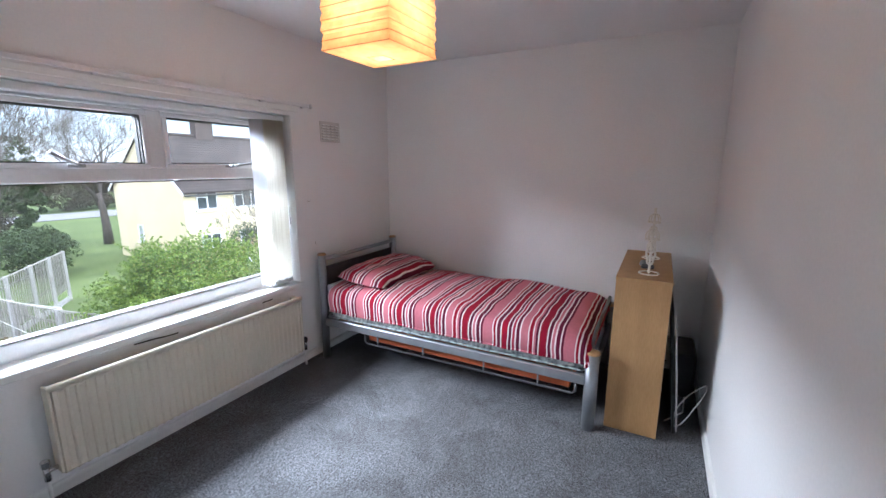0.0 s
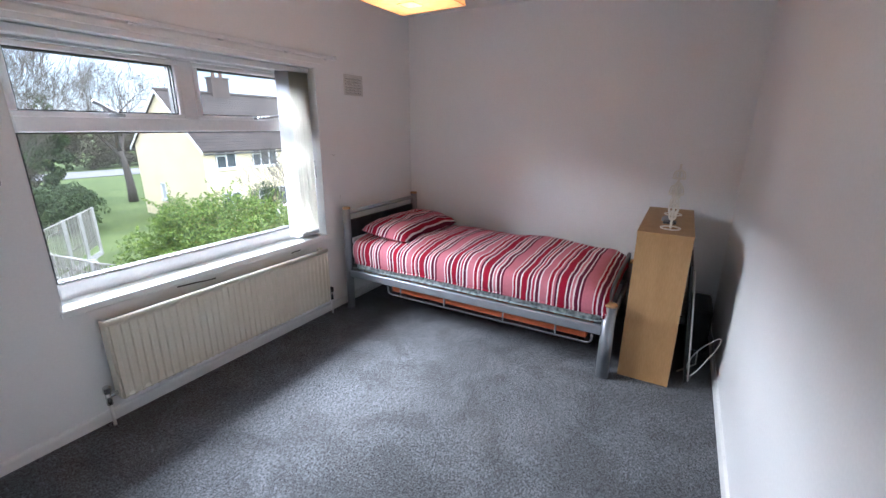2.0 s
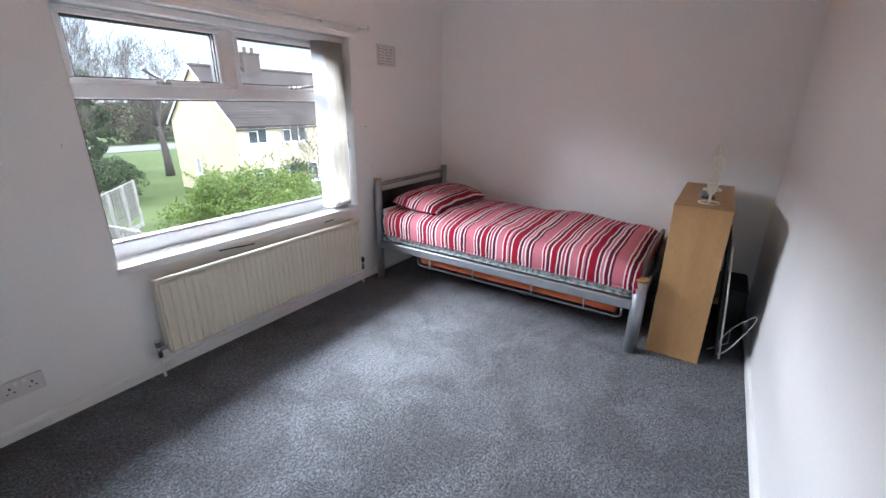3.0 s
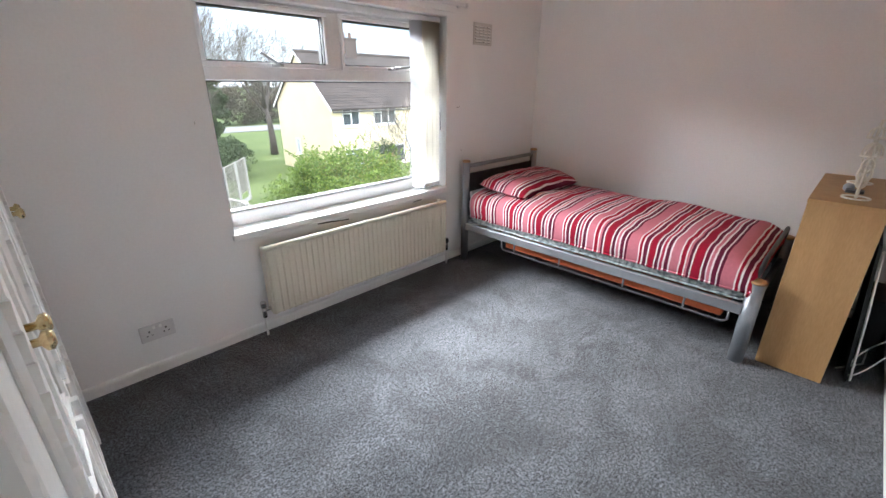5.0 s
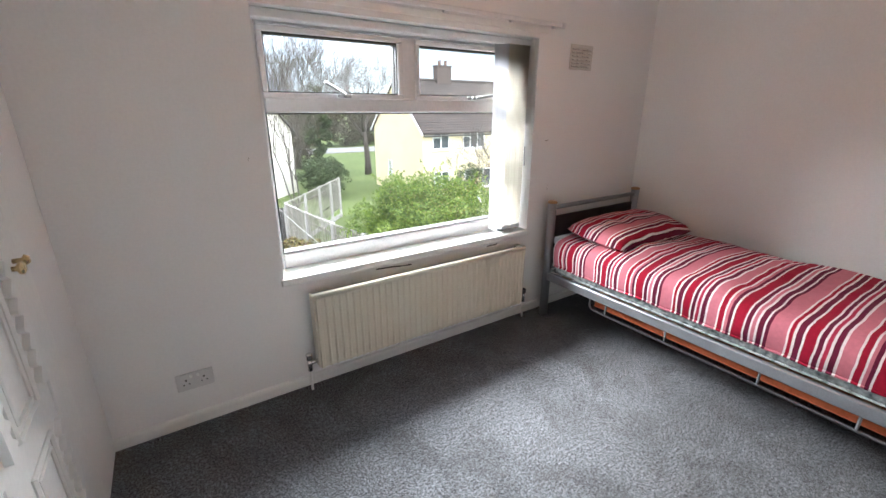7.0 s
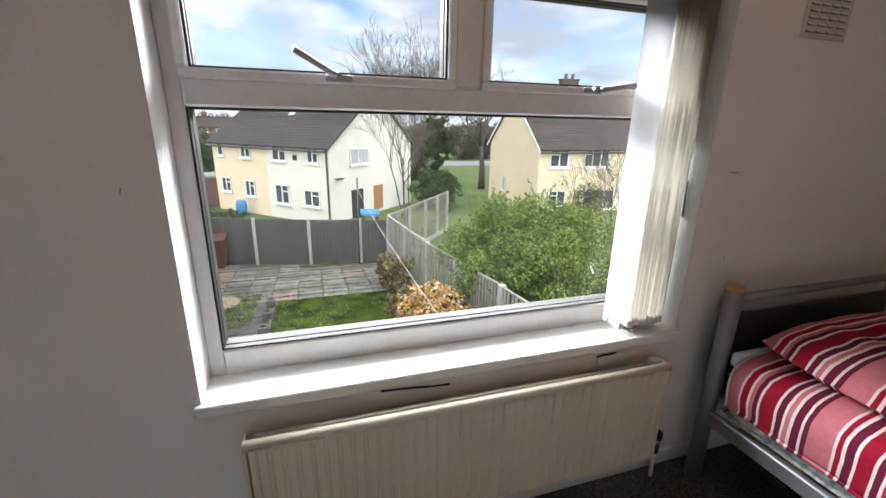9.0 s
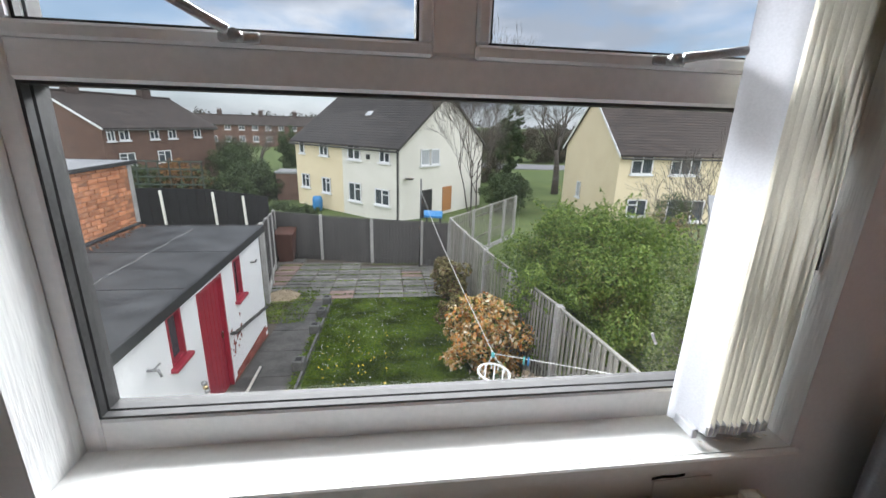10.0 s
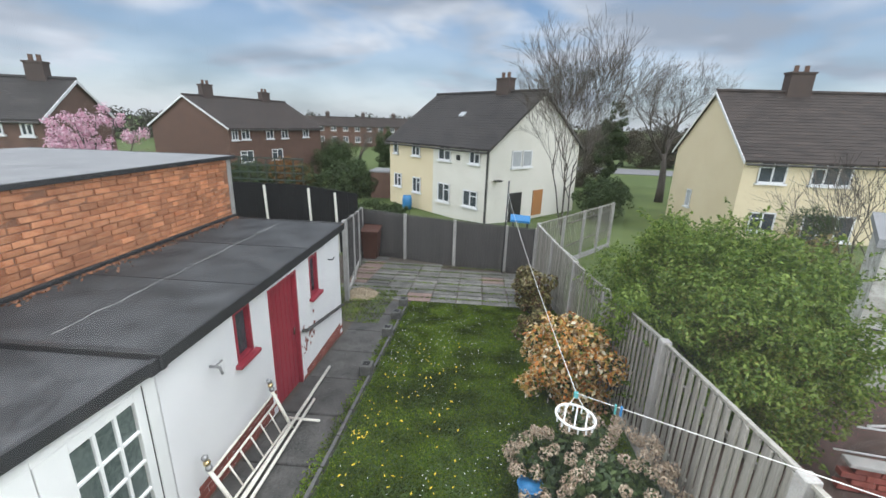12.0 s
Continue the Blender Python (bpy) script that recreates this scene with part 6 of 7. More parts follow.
# ---- loose things in the garden ----
def bin_thing():
    x, y = -4.28, 12.85
    z = G(y)
    b = thing("wheelie_bin", (x, y, z), "brown plastic wheelie bin by the fence", "bin")
    bm = bmesh.new()
    lo, hi = [], []
    for u, v2 in ((-1, -1), (1, -1), (1, 1), (-1, 1)):
        lo.append(bm.verts.new((x + u * 0.21, y + v2 * 0.24, z + 0.04)))
        hi.append(bm.verts.new((x + u * 0.27, y + v2 * 0.32, z + 0.95)))
    bm.faces.new(lo[::-1])
    bm.faces.new(hi)
    for k in range(4):
        bm.faces.new((lo[k], lo[(k + 1) % 4], hi[(k + 1) % 4], hi[k]))
    bmesh.ops.bevel(bm, geom=bm.edges[:], offset=0.02, segments=2, affect="EDGES")
    part("body", bm, BINM, b)
    part("lid", plate([(x - 0.3, y - 0.36, z + 0.95), (x + 0.3, y - 0.36, z + 0.95), (x + 0.3, y + 0.34, z + 1.03), (x - 0.3, y + 0.34, z + 1.03)], (0, 0, 0.05)), BINM, b)
    part("handle", tube([(x - 0.25, y + 0.38, z + 0.98), (x + 0.25, y + 0.38, z + 0.98)], 0.018, 8), BINM, b)
    for s in (-1, 1):
        part("wheel", tube([(x + s * 0.2, y + 0.22, z + 0.1), (x + s * 0.26, y + 0.22, z + 0.1)], 0.1, 16), BLACKBOARD, b)


bin_thing()


def gravel_heap():
    verts, faces = [], []
    cx, cy = -3.5, 8.95
    n, m = 20, 8
    for j in range(m + 1):
        for i in range(n):
            a, r = 2 * math.pi * i / n, j / m
            x, y = cx + 0.42 * r * math.cos(a), cy + 0.42 * r * math.sin(a)
            verts.append((x, y, G(y) + 0.02 + 0.16 * (1 - r * r) + 0.03 * noise.noise((x * 6, y * 6, 1)) * (1 - r)))
    faces = [(j * n + i, j * n + (i + 1) % n, (j + 1) * n + (i + 1) % n, (j + 1) * n + i) for j in range(m) for i in range(n)]
    heap = tagged(raw("gravel_heap", verts, faces, GRAVEL, smooth=True), "low heap of pale gravel on the soil", "gravel")

    def pebbles(rng, k):
        a, r = rng.uniform(0, 2 * math.pi, k), np.sqrt(rng.uniform(0, 1.2, k))
        x, y = cx + 0.42 * r * np.cos(a), cy + 0.42 * r * np.sin(a)
        z = np.array([G(t) for t in y]) + 0.03 + 0.16 * np.maximum(0, 1 - r * r)
        return np.stack([x, y, z], 1), rng.normal(size=(k, 3)) * 0.6 + np.array([0, 0, 1.0])

    shards("pebbles", 900, pebbles, 0.017, GRAVEL, 78, "", "", heap, fold=0.5)


gravel_heap()
tub = thing("plastic_tub", (-0.2, 3.0, G(3.0)), "small bright blue plastic tub beside the hydrangea", "tub")
part("body", lathe([(0.08, 0.0), (0.11, 0.3), (0.115, 0.31)], (-0.2, 3.0, G(3.0) + 0.02), 16), BLUE, tub, smooth=True)
part("rim", tube([(-0.2 + 0.115 * math.cos(a), 3.0 + 0.115 * math.sin(a), G(3.0) + 0.33) for a in np.linspace(0, 2 * math.pi, 20, endpoint=False)], 0.008, 6, closed=True), BLUE, tub)


def old_headboard():
    """A white metal bed end leaning on the outhouse wall, with ball finials, and poles lying beside it."""
    h = thing("metal_headboard", (-2.95, 3.2, G(3.2)), "old white metal bed end with ball finials leaning on a wall", "headboard")
    foot, head = -2.92, -3.13
    y0, y1 = 2.68, 3.86
    tall = lambda y: 0.4 + 0.1 * (y - y0) / (y1 - y0)
    zt = lambda y: G(y) + tall(y)
    for y in (y0, y1):
        part("post", tube([(foot, y, G(y) + 0.02), (head, y, zt(y) + 0.02)], 0.02, 10), WHITEWIRE, h, smooth=True)
        for k in range(3):
            part("finial", lathe([(0.008, 0), (0.028, 0.014), (0.034, 0.032), (0.028, 0.05), (0.008, 0.062)], (head - 0.012 * k, y, zt(y) + 0.02 + k * 0.055), 12), BRASS if k % 2 else CHROMEH, h, "dull metal ball finial", smooth=True)
    for f in (0.18, 0.78, 0.97):
        xa = foot + (head - foot) * f
        part("rail", tube([(xa, y0, G(y0) + tall(y0) * f), (xa, y1, G(y1) + tall(y1) * f)], 0.013, 8), WHITEWIRE, h, smooth=True)
    for k in range(5):
        y = y0 + (y1 - y0) * (k + 1) / 6
        xa, xb = foot + (head - foot) * 0.18, foot + (head - foot) * 0.78
        part("spindle", tube([(xa, y, G(y) + 0.18 * tall(y)), (xb, y, G(y) + 0.78 * tall(y))], 0.009, 8), WHITEWIRE, h, smooth=True)
    for a, b, r in (((-2.88, 2.6, 0.05), (-2.98, 5.3, 0.05), 0.02), ((-2.8, 2.5, 0.04), (-2.86, 4.4, 0.06), 0.018), ((-2.84, 2.55, 0.09), (-2.9, 4.1, 0.1), 0.015), ((-3.0, 3.95, 0.07), (-2.62, 3.97, 0.05), 0.016)):
        bm = tube([(a[0], a[1], G(a[1]) + 0.03 + a[2]), (b[0], b[1], G(b[1]) + 0.03 + b[2])], r, 8)
        tagged(part("metal_pole", bm, WHITEWIRE, smooth=True), "cream painted metal pole lying on the path", "pole", "loose poles")


old_headboard()


def washing_line():
    p = thing("washing_line", (0.05, 11.9, G(11.9)), "white washing line strung from a thin metal pole", "washing line")
    part("pole", tube([(0.0, 11.8, G(11.8) - 0.1), (0.02, 11.82, -0.25)], 0.022, 8), STEEL, p, "thin rusty pole", smooth=True)

    def sag(a, b, drop, n=14):
        return [(a[0] + (b[0] - a[0]) * t, a[1] + (b[1] - a[1]) * t, a[2] + (b[2] - a[2]) * t - drop * 4 * t * (1 - t)) for t in np.linspace(0, 1, n)]

    part("line", tube(sag((0.02, 11.82, -0.6), (0.11, 3.03, -0.93), 0.12), 0.0045, 5), ROPE, p)
    part("line", tube(sag((0.11, 3.03, -0.93), (1.77, 1.37, -0.41), 0.0), 0.0035, 5), ROPE, p)
    part("second_line", tube(sag((0.9, 11.5, -1.4), (1.15, 7.6, -1.18), 0.04), 0.006, 5), ROPE, p)
    a = thing("clothes_airer", (0.12, 3.0, -1.12), "white plastic oval peg airer hanging on the line", "airer")
    def rim(t, r=1.0, drop=0.0):
        u, v = r * math.cos(t), r * math.sin(t)
        return (0.12 + 0.175 * u + 0.03 * v, 2.98 + 0.09 * v, -1.13 + 0.045 * v - 0.05 * u - drop)

    ring = [rim(t) for t in np.linspace(0, 2 * math.pi, 28, endpoint=False)]
    part("ring", tube(ring, 0.011, 8, closed=True), UPVC, a, smooth=True)
    for t, q in ((1.0, -1.0), (1.57, -1.57), (2.14, -2.14)):
        part("bar", tube([rim(t), rim(q)], 0.007, 6), UPVC, a)
    for k in range(14):
        x, y, z = rim(2 * math.pi * k / 14, 0.97)
        part("peg", box(x - 0.007, y - 0.006, z - 0.06, x + 0.007, y + 0.006, z, 0.002), UPVC, a)
    for s in (-1, 1):
        part("cord", tube([(0.12 + s * 0.12, 2.98, -1.13), (0.11, 3.03, -0.94)], 0.004, 5), ROPE, a)
    part("hook", box(0.09, 3.02, -0.98, 0.13, 3.05, -0.92, 0.006), TEAL, a, "teal plastic hook")
    for t, c in ((0.15, TEAL), (0.17, BLUE)):
        x, y, z = 0.11 + 1.66 * t, 3.03 - 1.66 * t, -0.93 + 0.52 * t
        b = tagged(part("clothes_peg", box(x - 0.01, y - 0.01, z - 0.07, x + 0.005, y + 0.01, z + 0.02, 0.003), c), "blue plastic peg on the washing line", "peg", "line pegs")


TEAL = surface("teal_plastic", (0.08, 0.3, 0.3), (0.12, 0.4, 0.4), 0.5, 10, 60, 0.05)
washing_line()


def neighbour_side():
    # painted brick outbuilding past the shrub
    b = thing("painted_outbuilding", (6.2, 5.4, G(5.4)), "white painted brick outbuilding with flaking patches", "outbuilding")
    u = Vector((0.78, -0.62, 0))
    v2 = Vector((0.62, 0.78, 0))
    o = Vector((5.25, 6.35, 0))
    pt = lambda a, c, z: o + u * a + v2 * c + Vector((0, 0, z))
    z0, z1 = G(6) - 0.2, -0.3
    bm = bmesh.new()
    for a0, a1, c0, c1 in ((0, 1.15, z0, z1), (1.65, 4.0, z0, z1), (1.15, 1.65, z0, -1.25), (1.15, 1.65, -0.55, z1)):
        plate([pt(a0, 0, c0), pt(a1, 0, c0), pt(a1, 0, c1), pt(a0, 0, c1)], v2 * 0.2, bm)
    plate([pt(0, 0.2, z0), pt(0, 3, z0), pt(0, 3, z1), pt(0, 0.2, z1)], u * 0.2, bm)
    part("wall", bm, FLAKY, b)
    part("roof", plate([pt(-0.1, -0.12, z1), pt(4.1, -0.12, z1), pt(4.1, 3.1, z1), pt(-0.1, 3.1, z1)], (0, 0, 0.13)), FELTL, b, "grey flat roof")
    w = part("window", plate([pt(1.2, 0.08, -1.2), pt(1.6, 0.08, -1.2), pt(1.6, 0.08, -0.6), pt(1.2, 0.08, -0.6)], v2 * 0.01), DARKGLASS, b)
    for a0, a1, c0, c1 in ((1.15, 1.2, -1.25, -0.55), (1.6, 1.65, -1.25, -0.55), (1.2, 1.6, -0.6, -0.55), (1.2, 1.6, -1.25, -1.2)):
        part("window_frame", plate([pt(a0, 0.02, c0), pt(a1, 0.02, c0), pt(a1, 0.02, c1), pt(a0, 0.02, c1)], v2 * 0.08), UPVC, w)
    part("pipe", tube([pt(0.1, -0.04, -1.6), pt(0.9, -0.04, -1.55), pt(1.6, -0.04, -1.75)], 0.03, 8), SLABDARK, b)
    # low brick wall and a folded rotary drier
    w = thing("low_brick_wall", (4.5, 3.45, G(3.2)), "low red brick garden wall with stone coping", "wall")
    for r in range(4):
        for c in range(12):
            t = c * 0.225 + (0.11 if r % 2 else 0)
            x, y = 3.2 + t * 0.985, 3.7 - t * 0.174
            bm = box(-0.105, -0.05, 0, 0.105, 0.05, 0.065, 0.004)
            bmesh.ops.transform(bm, matrix=pose(x, y, G(3.2) + r * 0.075, 0, 0, -10), verts=bm.verts)
            part("brick", bm, BRICKRED, w)
    bm = box(-1.4, -0.08, 0, 1.4, 0.08, 0.05, 0.01)
    bmesh.ops.transform(bm, matrix=pose(4.5, 3.47, G(3.2) + 0.3, 0, 0, -10), verts=bm.verts)
    part("coping", bm, POST, w, "pale stone coping")
    d = thing("rotary_drier", (4.1, 3.9, G(3.9)), "white metal rotary clothes drier beside the shrub", "clothes drier")
    z = G(3.9)
    part("pole", tube([(4.25, 4.0, z), (4.25, 4.0, z + 1.2), (4.2, 4.05, z + 1.38), (4.0, 4.1, z + 1.4)], 0.02, 8), UPVC, d, smooth=True)
    part("arm", tube([(3.5, 4.0, z + 0.62), (4.2, 3.95, z + 0.72), (5.0, 3.8, z + 0.6)], 0.014, 8), UPVC, d, smooth=True)
    part("arm", tube([(3.3, 4.05, z + 0.25), (4.9, 3.8, z + 0.25)], 0.012, 8), UPVC, d, smooth=True)
    part("arm", tube([(3.4, 4.0, z + 0.6), (5.1, 3.8, z + 0.6)], 0.012, 8), UPVC, d, smooth=True)


FLAKY = surface("flaking_paint", (0.34, 0.32, 0.27), (0.74, 0.74, 0.7), 0.9, 2.2, 9, 0.5, stretch=(1, 1, 2.4), stain=0.6)
neighbour_side()

# ---- houses ----
def house(name, corner, u, length, v2, depth, zb, ze, zr, wall, roof, front, gable, chimneys, label, second=None, doors=(), over=0.3, verge=UPVC):
    """A two-storey house with a pitched roof. u runs along the front from the corner, v2 back along the gable; openings are (from, to, bottom, top, lights)."""
    u, v2 = Vector((*u, 0)).normalized(), Vector((*v2, 0)).normalized()
    o = Vector((*corner, 0))
    up = Vector((0, 0, 1))
    pt = lambda a, b, z: o + u * a + v2 * b + up * z
    h = thing(name, pt(length / 2, depth / 2, zb), label, "house", "houses round the garden")
    split = length / 2 if second else length
    for a0, a1, m in ((0, split, wall),) + (((split, length, second),) if second else ()):
        part("wall", plate([pt(a0, 0, zb - 0.5), pt(a1, 0, zb - 0.5), pt(a1, depth, zb - 0.5), pt(a0, depth, zb - 0.5)], up * (ze - zb + 0.5)), m, h)
    for a, s in ((0.0, 1), (length, -1)):
        m = second if (second and a) else wall
        part("gable", plate([pt(a, 0, ze), pt(a, depth, ze), pt(a, depth / 2, zr - 0.1)], u * 0.2 * s), m, h)
    slope = (zr - ze) / (depth / 2)
    rows = 22
    for side in (0, 1):
        def rp(a, t, lift=0.0):
            b = -over + (depth / 2 + over) * t
            z = ze - over * slope + slope * (b + over) + lift
            return pt(a, b if side == 0 else depth - b, z)
        rf = part("roof", plate([rp(-0.15, 0, -0.06), rp(length + 0.15, 0, -0.06), rp(length + 0.15, 1, -0.06), rp(-0.15, 1, -0.06)], up * 0.07), roof, h, "tiled roof slope")
        for r in range(rows):
            t0, t1 = r / rows, (r + 1.06) / rows
            part("tile_course", plate([rp(-0.17, t0, 0.036), rp(length + 0.17, t0, 0.036), rp(length + 0.17, min(t1, 1), 0.016), rp(-0.17, min(t1, 1), 0.016)], up * 0.01), roof, rf)
        for a in (-0.2, length + 0.15):
            part("bargeboard", plate([rp(a, 0, -0.14), rp(a, 1, -0.14), rp(a, 1, 0.03), rp(a, 0, 0.03)], u * 0.05), verge, h, "painted bargeboard")
        part("gutter", tube([rp(-0.1, -0.02, -0.08), rp(length + 0.1, -0.02, -0.08)], 0.06, 8), SLABDARK, h, "dark gutter")
    part("ridge", tube([pt(-0.17, depth / 2, zr + 0.05), pt(length + 0.17, depth / 2, zr + 0.05)], 0.11, 8), roof, h)

    def opening(base, along, out, a0, a1, z0, z1, lights, m=DARKGLASS):
        p = lambda a, z, d: base + along * a + up * z + out * d
        w = part("window", plate([p(a0, z0, 0.02), p(a1, z0, 0.02), p(a1, z1, 0.02), p(a0, z1, 0.02)], out * 0.01), m, h, "dark glazed window with white frame")
        t = 0.075
        bars = [(a0, a1, z0, z0 + t), (a0, a1, z1 - t, z1), (a0, a0 + t, z0, z1), (a1 - t, a1, z0, z1)]
        for k in range(1, lights):
            c = a0 + (a1 - a0) * k / lights
            bars.append((c - t / 2, c + t / 2, z0, z1))
        if lights > 1:
            c = a0 + (a1 - a0) / lights
            bars.append((a0, c, z1 - 0.36 * (z1 - z0), z1 - 0.36 * (z1 - z0) + t * 0.8))
        for b0, b1, c0, c1 in bars:
            part("frame", plate([p(b0, c0, 0.03), p(b1, c0, 0.03), p(b1, c1, 0.03), p(b0, c1, 0.03)], out * 0.04), UPVC, w)
        part("sill", plate([p(a0 - 0.08, z0 - 0.1, 0.0), p(a1 + 0.08, z0 - 0.1, 0.0), p(a1 + 0.08, z0, 0.0), p(a0 - 0.08, z0, 0.0)], out * 0.14), UPVC, w, "pale window sill")

    for a0, a1, z0, z1, n in front:
        opening(o, u, -v2, a0, a1, z0, z1, n)
    for a0, a1, z0, z1, n in gable:
        opening(o, v2, -u, a0, a1, z0, z1, n, CURTAIN)
    for a0, a1, z0, z1, m in doors:
        p = lambda a, z, d: o + v2 * a + up * z - u * d
        part("door", plate([p(a0, z0, 0.0), p(a1, z0, 0.0), p(a1, z1, 0.0), p(a0, z1, 0.0)], -u * 0.06), m, h, "house door")
    for a, b, w, z1 in chimneys:
        c = part("chimney", plate([pt(a - w / 2, b - 0.3, zr - 0.9), pt(a + w / 2, b - 0.3, zr - 0.9), pt(a + w / 2, b + 0.3, zr - 0.9), pt(a - w / 2, b + 0.3, zr - 0.9)], up * (z1 - zr + 0.9)), CHIMNEY, h, "dark brick chimney stack")
        part("chimney_cap", plate([pt(a - w / 2 - 0.05, b - 0.35, z1), pt(a + w / 2 + 0.05, b - 0.35, z1), pt(a + w / 2 + 0.05, b + 0.35, z1), pt(a - w / 2 - 0.05, b + 0.35, z1)], up * 0.1), CHIMNEY, c)
        for k in (-0.22, 0.22):
            q = pt(a + k * w, b, z1 + 0.1)
            part("chimney_pot", lathe([(0.12, 0.0), (0.11, 0.3), (0.13, 0.34)], q, 10), TERRACOTTA, c, "clay chimney pot")
    return h, pt


CHIMNEY = surface("chimney_brick", (0.05, 0.038, 0.034), (0.1, 0.075, 0.065), 0.9, 3, 20, 0.3)
TERRACOTTA = surface("clay_pot", (0.1, 0.06, 0.045), (0.16, 0.1, 0.075), 0.9, 8, 60, 0.2)
ORANGEWOOD = surface("orange_board", (0.34, 0.15, 0.05), (0.44, 0.21, 0.08), 0.7, 4, 40, 0.1)

h, pt = house("semi_detached_house", (-0.3, 24.0), (-0.72, 0.69), 10.0, (0.69, 0.72), 9.2, -4.59, 0.08, 3.3, WHITER, ROOFDARK,
      [(3.25, 4.42, -1.0, -0.12, 2), (0.72, 1.6, -1.0, -0.14, 2), (3.25, 4.42, -3.65, -2.45, 2), (0.78, 2.02, -3.6, -2.6, 2), (6.35, 7.25, -0.95, -0.1, 2), (8.9, 9.45, -0.93, -0.1, 1), (6.25, 7.15, -3.45, -2.4, 2), (8.5, 9.4, -3.3, -2.35, 2)],
      [(1.9, 2.8, -1.2, -0.2, 1), (2.92, 3.82, -1.2, -0.2, 1)], [(3.2, 4.6, 1.1, 4.1)], "semi-detached house, half white and half cream render", CREAMR,
      [(1.95, 3.1, -4.59, -2.75, BLACKBOARD), (4.3, 5.3, -4.4, -2.75, ORANGEWOOD)], verge=SLABDARK)
part("downpipe", tube([pt(0.06, -0.1, -4.5), pt(0.06, -0.1, -0.05)], 0.06, 8), SLABDARK, h, "dark drain pipe")
part("satellite_dish", lathe([(0.02, 0.0), (0.2, 0.03), (0.3, 0.1)], pt(-0.25, 0.6, -1.95), 14), SLABDARK, h, "grey satellite dish")
part("vent_brick", plate([pt(2.4, -0.03, -0.9), pt(2.75, -0.03, -0.9), pt(2.75, -0.03, -0.6), pt(2.4, -0.03, -0.6)], (0, 0.03, 0)), BLACKBOARD, h)
part("roof_window", plate([pt(4.6, 2.2, 1.7), pt(5.1, 2.2, 1.7), pt(5.1, 2.5, 1.95), pt(4.6, 2.5, 1.95)], (0, 0, 0.06)), CURTAIN, h, "small roof window")

house("semi_detached_house", (12.6, 22.7), (1, 0), 14.0, (0, 1), 7.7, -4.59, 0.14, 3.45, CREAMR, ROOF,
      [(0.75, 2.13, -1.2, -0.02, 2), (3.3, 5.25, -1.22, 0.0, 3), (0.85, 2.15, -3.75, -2.72, 2), (3.5, 6.05, -4.1, -2.75, 3), (7.6, 8.9, -1.2, -0.02, 2), (8.0, 9.5, -3.9, -2.75, 2), (10.6, 12.2, -1.2, 0.0, 3)],
      [(4.6, 5.2, -3.4, -2.3, 1)], [(4.1, 3.85, 1.25, 4.45)], "cream rendered semi-detached house with brown tiled roof")
house("brick_house", (-21.8, 33.9), (0.3, 0.954), 11.8, (-0.95, 0.3), 9.4, -4.59, 0.42, 2.85, BROWNB, ROOF,
      [(0.3, 0.95, -0.68, 0.3, 2), (1.3, 2.2, -0.65, 0.3, 2), (4.1, 5.0, -0.65, 0.3, 2), (6.0, 6.9, -0.65, 0.3, 2), (9.0, 9.9, -0.6, 0.35, 2), (1.0, 2.4, -2.6, -1.6, 2), (4.6, 6.0, -2.6, -1.6, 2)],
      [], [(2.2, 4.7, 1.0, 3.8), (9.0, 4.7, 1.0, 3.6)], "brown brick semi-detached house with white gable boards")
house("brick_house", (-23.1, 19.96), (-0.954, -0.3), 12.0, (-0.3, 0.954), 6.8, -4.2, 0.95, 2.95, BROWNB, ROOFDARK,
      [(0.4, 0.95, 0.0, 0.82, 2), (1.7, 2.6, 0.05, 0.82, 2), (0.4, 1.0, -1.9, -0.84, 2), (1.65, 2.6, -1.9, -0.82, 2)],
      [], [(1.6, 3.4, 0.9, 3.75)], "brown brick house with dark tiled roof")
house("terrace_houses", (-40.0, 92.0), (0.96, 0.27), 26.0, (-0.27, 0.96), 7.5, -4.59, 0.0, 1.7, BROWNB, ROOF,
      [(k * 2.6 + 0.7, k * 2.6 + 1.8, -1.2, -0.2, 2) for k in range(9)] + [(k * 2.6 + 0.7, k * 2.6 + 1.8, -3.6, -2.4, 2) for k in range(9)],
      [], [(5, 3.7, 0.9, 2.6), (13, 3.7, 0.9, 2.6), (20, 3.7, 0.9, 2.6)], "distant row of brown brick terraced houses")
house("terrace_houses", (40.0, 70.0), (1, 0.05), 34.0, (-0.05, 1), 7.5, -4.59, 0.0, 1.9, BROWNB, ROOF,
      [(k * 2.8 + 0.7, k * 2.8 + 1.9, -1.2, -0.2, 2) for k in range(11)] + [(k * 2.8 + 0.7, k * 2.8 + 1.9, -3.6, -2.4, 2) for k in range(11)],
      [], [(6, 3.7, 0.9, 2.8), (16, 3.7, 0.9, 2.8), (26, 3.7, 0.9, 2.8)], "distant row of brown brick terraced houses")


